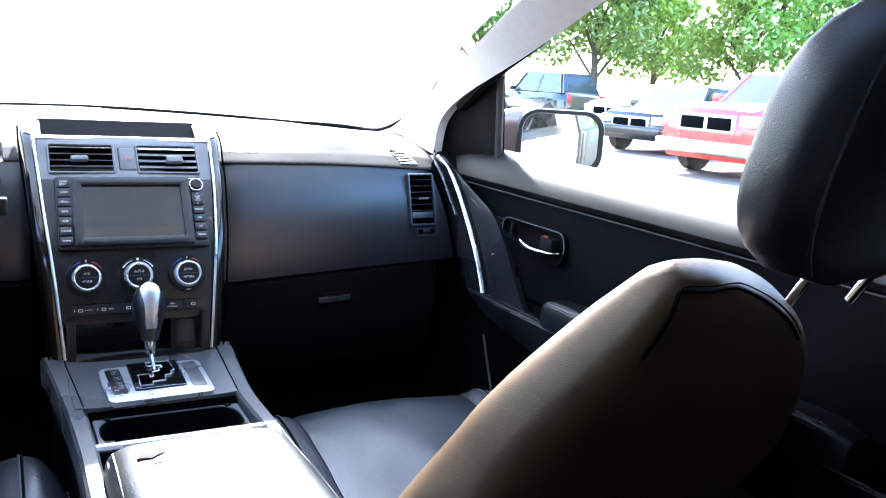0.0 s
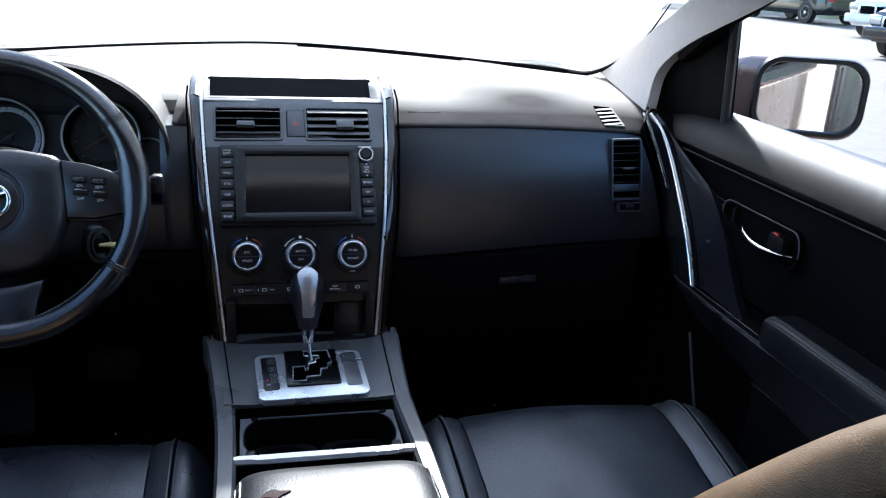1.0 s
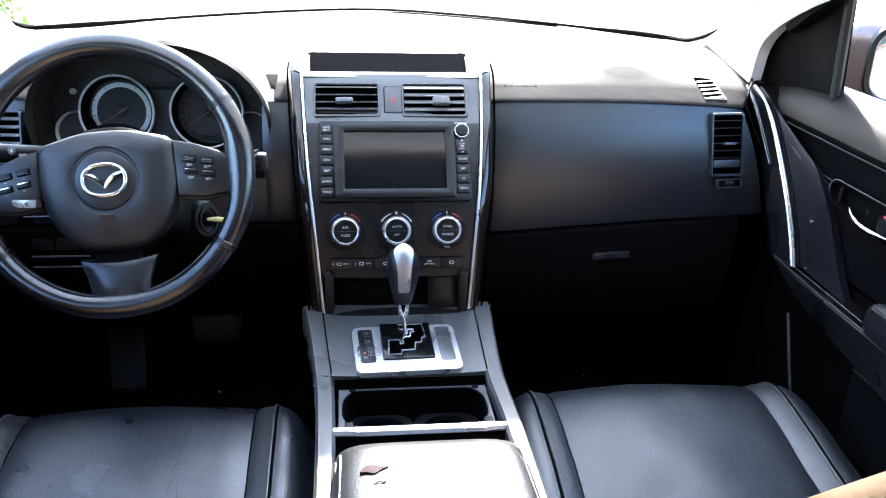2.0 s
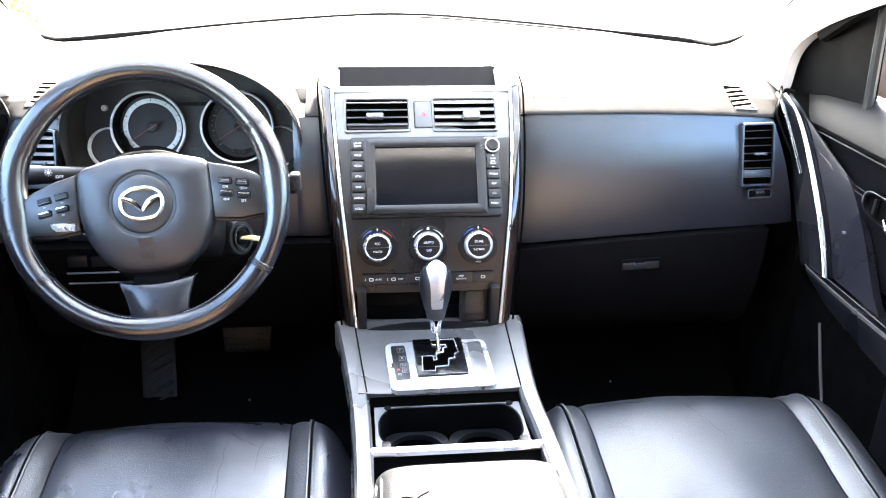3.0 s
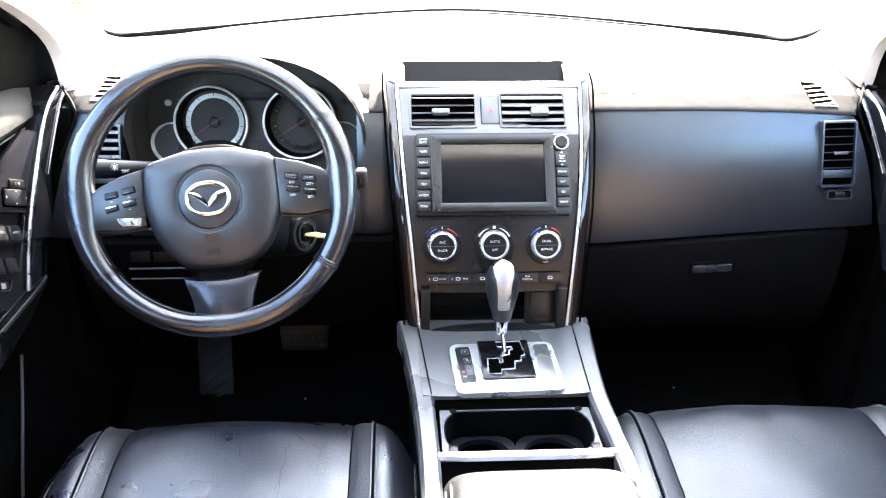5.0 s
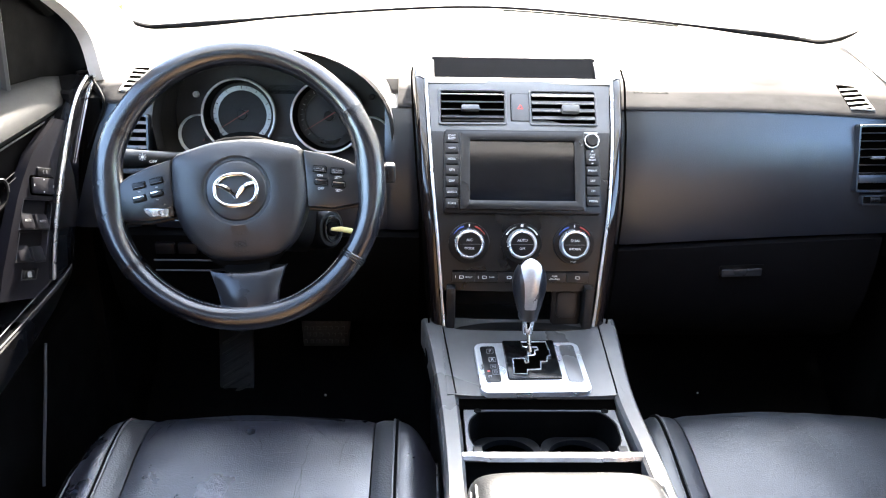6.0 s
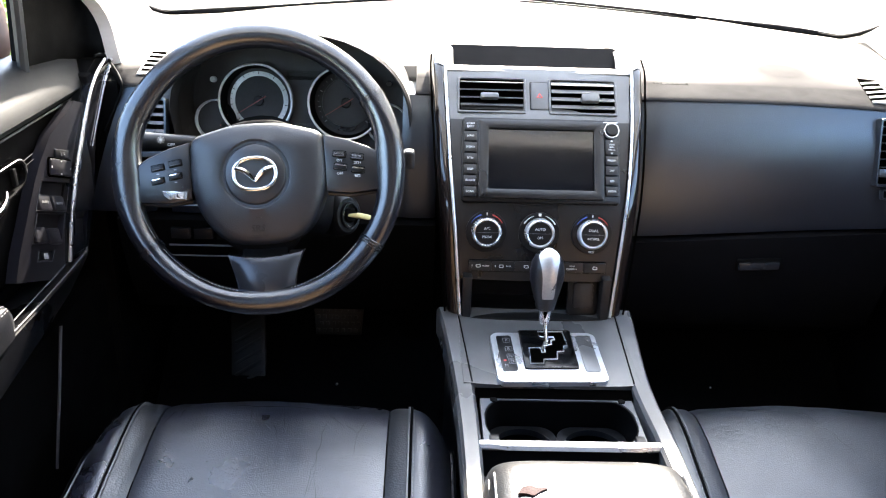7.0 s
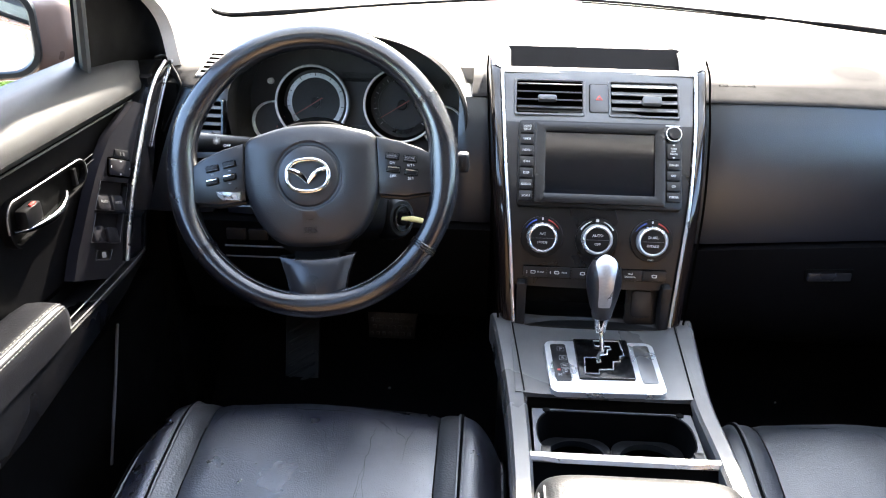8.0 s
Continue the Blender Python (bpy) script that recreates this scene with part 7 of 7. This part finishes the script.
# ---- car park around ----
def parked(name, label, category, m, paint, L=4.6, W=1.85, H=1.6, hood=1.0, belt=1.05, tail=0.0, grille=CARCHROME, bed=False):
    """A parked vehicle that looks along its own -x: body, glass house, wheels, lamps, grille."""
    c = thing(name, m, label, category, "parked vehicles")
    rings = []
    for x, hw, zb, zt in ((-L / 2, W * 0.36, 0.42, hood - 0.22), (-L / 2 + 0.08, W * 0.45, 0.30, hood - 0.10), (-L / 2 + 0.5, W * 0.49, 0.27, hood), (-L * 0.22, W * 0.5, 0.27, belt - 0.01), (0, W * 0.5, 0.27, belt),
                          (L * 0.3, W * 0.5, 0.28, belt + 0.02), (L / 2 - 0.2, W * 0.48, 0.34, belt), (L / 2, W * 0.42, 0.5, belt - 0.12)):
        h = zt - zb
        rings.append([V(x, y * hw, zb + z * h) for y, z in ((-0.86, 0), (-1, 0.18), (-1, 0.62), (-0.95, 0.88), (-0.85, 1), (0, 1.03), (0.85, 1), (0.95, 0.88), (1, 0.62), (1, 0.18), (0.86, 0))])
    body = part("body", loft(rings), paint, c, local=True)
    x0, x1 = -L * 0.20, (L * 0.12 if bed else L * 0.44 - tail)
    def cab(f0, f1):
        out = []
        for f in (f0, f1):
            hw = W * (0.46 - 0.10 * f)
            xa, xb = x0 + 0.62 * f, x1 - (0.15 if bed else 0.35) * f
            z = belt - 0.02 + (H - belt) * f
            out.append([V(xa, -hw, z), V(xb, -hw, z), V(xb, hw, z), V(xa, hw, z)])
        return out
    lo_ring, hi_ring = cab(0, 0.9)
    mid = sum(lo_ring + hi_ring, V(0, 0, 0)) / 8
    for i in range(4):
        j = (i + 1) % 4
        quad = [lo_ring[i], lo_ring[j], hi_ring[j], hi_ring[i]]
        part("window", loft([quad, [p.lerp(V(mid.x, mid.y, p.z), 0.05) for p in quad]]), CARGLASS, c, "dark window glass", local=True)
    part("roof", loft(cab(0.88, 1.0)), paint, c, local=True)
    for f in (0.02, 0.48, 0.95):
        for s in (1, -1):
            a, b = cab(0, 0.9)
            p = a[0].lerp(a[1], f) if s < 0 else a[3].lerp(a[2], f)
            q = b[0].lerp(b[1], f) if s < 0 else b[3].lerp(b[2], f)
            part("post", tube([p, q], 0.05, seg=6), paint, c, local=True)
    if bed:
        part("bed", box((L * 0.31, 0, belt + 0.03), (L * 0.36, W * 0.86, 0.04)), MATTE, c, local=True)
    R = 0.36 if not bed else 0.40
    for x in (-L * 0.31, L * 0.29):
        for s in (1, -1):
            w = part("wheel", lathe([(R * 0.6, -0.11), (R, -0.10), (R, 0.10), (R * 0.62, 0.11)], pose(x, s * (W / 2 - 0.10), R, -90 * s, 0, 0), 24), RUBBER, c, local=True)
            part("rim", lathe([(R * 0.62, 0.06), (R * 0.62, 0.112), (R * 0.5, 0.10), (0.08, 0.105), (0.01, 0.12)], pose(x, s * (W / 2 - 0.10), R, -90 * s, 0, 0), 18), SILVER, w, "silver wheel rim", local=True)
            spk = bmesh.new()
            for k in range(5):
                box((R * 0.36, 0, 0.108), (R * 0.2, 0.07, 0.012), pose(x, s * (W / 2 - 0.10), R, -90 * s, 0, 0) @ pose(0, 0, 0, 0, 0, 72 * k + 36), bm=spk)
            part("rim_opening", spk, MATTE, w, local=True)
    part("grille", box((-L / 2 + 0.03, 0, hood - 0.32), (0.12, W * 0.55, 0.30), bev=0.03), grille, c, "bright front grille", local=True)
    for k in range(2):
        part("grille_gap", box((-L / 2 - 0.02, (k - 0.5) * W * 0.26, hood - 0.32), (0.06, W * 0.22, 0.20), bev=0.02), MATTE, c, local=True)
    part("bumper", box((-L / 2 + 0.02, 0, 0.50), (0.24, W * 0.94, 0.22), bev=0.06, seg=3), grille if bed else paint, c, local=True)
    for s in (1, -1):
        part("headlight", box((-L / 2 + 0.10, s * W * 0.37, hood - 0.26), (0.22, W * 0.16, 0.20), bev=0.05, seg=3), CARCHROME, c, "clear headlight", local=True)
        part("tail_lamp", box((L / 2 - 0.06, s * W * 0.42, belt - 0.22), (0.14, 0.12, 0.34), bev=0.03), TAIL, c, "red tail lamp", local=True)
        part("side_mirror", box((x0 + 0.15, s * (W * 0.5 + 0.08), belt + 0.06), (0.10, 0.20, 0.16), bev=0.04, seg=2), paint, c, local=True)
    return c


parked("pickup_truck", "red pickup truck with chrome grille parked on asphalt", "pickup truck", pose(12.9, 9.3, 0, 0, 0, 10), CARRED, 5.6, 2.0, 1.85, 1.22, 1.25, bed=True)
parked("parked_car", "black hatchback parked on sunny asphalt", "car", pose(14.3, 13.6, 0, 0, 0, 14), CARBLACK, 4.4, 1.8, 1.55, 0.98, 1.02)
parked("parked_car", "white car parked behind others", "car", pose(18.4, 19.4, 0, 0, 0, 14), CARWHITE, 4.7, 1.9, 1.62, 1.05, 1.08)
parked("parked_van", "dark van parked side-on before green trees", "van", pose(19.4, 26.8, 0, 0, 0, -86), CARBLACK, 5.0, 1.95, 1.9, 1.1, 1.15)
parked("pickup_truck", "pale grey pickup truck parked ahead", "pickup truck", pose(6.6, 21.0, 0, 0, 0, 180), CARWHITE, 5.6, 2.0, 1.85, 1.2, 1.25, bed=True)


def leaf_cloud(lobes, count, size, seed):
    """Many small leaf blades scattered through overlapping lobes."""
    rnd = random.Random(seed)
    verts, faces = [], []
    for k in range(count):
        c, r = lobes[k % len(lobes)]
        d = Vector((rnd.gauss(0, 1), rnd.gauss(0, 1), rnd.gauss(0, 1))).normalized() * r * (rnd.random() ** 0.35)
        d.z *= 0.8
        p = Vector(c) + d
        e = Euler((rnd.uniform(-1.2, 1.2), rnd.uniform(-1.2, 1.2), rnd.uniform(0, 6.3))).to_matrix()
        s = size * rnd.uniform(0.6, 1.4)
        i = len(verts)
        for q in ((-0.5, 0, 0), (0, -0.28, 0.08), (0.5, 0, 0), (0, 0.28, 0.08)):
            verts.append(p + e @ (Vector(q) * s))
        faces.append((i, i + 1, i + 2, i + 3))
    me = bpy.data.meshes.new("crown")
    me.from_pydata(verts, [], faces)
    return me


def tree(m, h, seed, leaf, label):
    t = thing("tree", m, label, "tree", "trees beyond the car park")
    rnd = random.Random(seed)
    trunk = curve([V(0, 0, -0.1), V(0.1, 0.05, h * 0.25), V(0.05, 0.2, h * 0.5), V(0.2, 0.1, h * 0.75)], 10)
    part("trunk", tube(trunk, [0.26 * (1 - k / 13) for k in range(11)], seg=9), BARK, t, local=True)
    lobes = []
    for k in range(9):
        a = k * 2.4
        z = h * (0.35 + 0.06 * k)
        r = h * 0.24 * (1.2 - 0.07 * k)
        e = V(math.cos(a) * r, math.sin(a) * r, z + rnd.uniform(0, 0.6))
        part("limb", tube([trunk[min(10, 3 + k // 2)], trunk[5].lerp(e, 0.6) + V(0, 0, 0.2), e], [0.09, 0.06, 0.025], seg=6), BARK, t, local=True)
        lobes.append((e, h * rnd.uniform(0.15, 0.23)))
    me = leaf_cloud(lobes, 5200, 0.34, seed)
    me.materials.append(leaf)
    ob = new("crown", me)
    ob.parent = t
    PLACE[ob.name] = m
    return t


TREE_A = tree(pose(29, 20, 0), 9.5, 3, LEAF, "leafy green tree beyond the car park")
TREE_B = tree(pose(26.5, 33, 0), 8.0, 5, LEAF2, "yellow-green leafy tree in sunlight")
for px, py, rz, base in ((33, 14, 40, "a"), (31, 27, 100, "b"), (36, 22, 200, "a"), (24, 40, 150, "a"), (33, 36, 260, "b"), (27, 8, 300, "a"), (17, 44, 20, "a"), (8, 47, 70, "b"), (-2, 46, 130, "a"), (-11, 44, 220, "b"), (-20, 30, 10, "a"), (10, -24, 80, "a"), (17, -19, 160, "b"), (22, -10, 30, "a"), (3, -30, 250, "b"), (-12, -22, 120, "a")):
    copy_thing(TREE_A if base == "a" else TREE_B, pose(px, py, 0, 0, 0, rz))


def hedge():
    lobes = [((-3.4 + 0.25 * math.sin(k * 1.7), 0.6 + 0.42 * k, 0.28 + 0.06 * math.sin(k * 2.3)), 0.42) for k in range(16)]
    me = leaf_cloud(lobes, 9000, 0.07, 9)
    me.materials.append(LEAF2)
    ob = new("hedge", me)
    tagged(ob, "low sunlit leafy shrubs beside the car", "shrubs", kind="stuff")


hedge()


def verge():
    grid = [[V(22.5 + 60 * i / 6, y, 0.004 + 0.10 * (i > 0) + 0.3 * max(0, i - 1) / 5) for i in range(7)] for y in range(-60, 101, 10)]
    ob = part("verge", shell(grid, -0.15), mat("grass_verge", (0.10, 0.13, 0.035), 0.9, scale=1.5, var=0.5, bump=0.8, bscale=40))
    tagged(ob, "rough green grass verge beyond the asphalt", "grass", kind="structure")


verge()
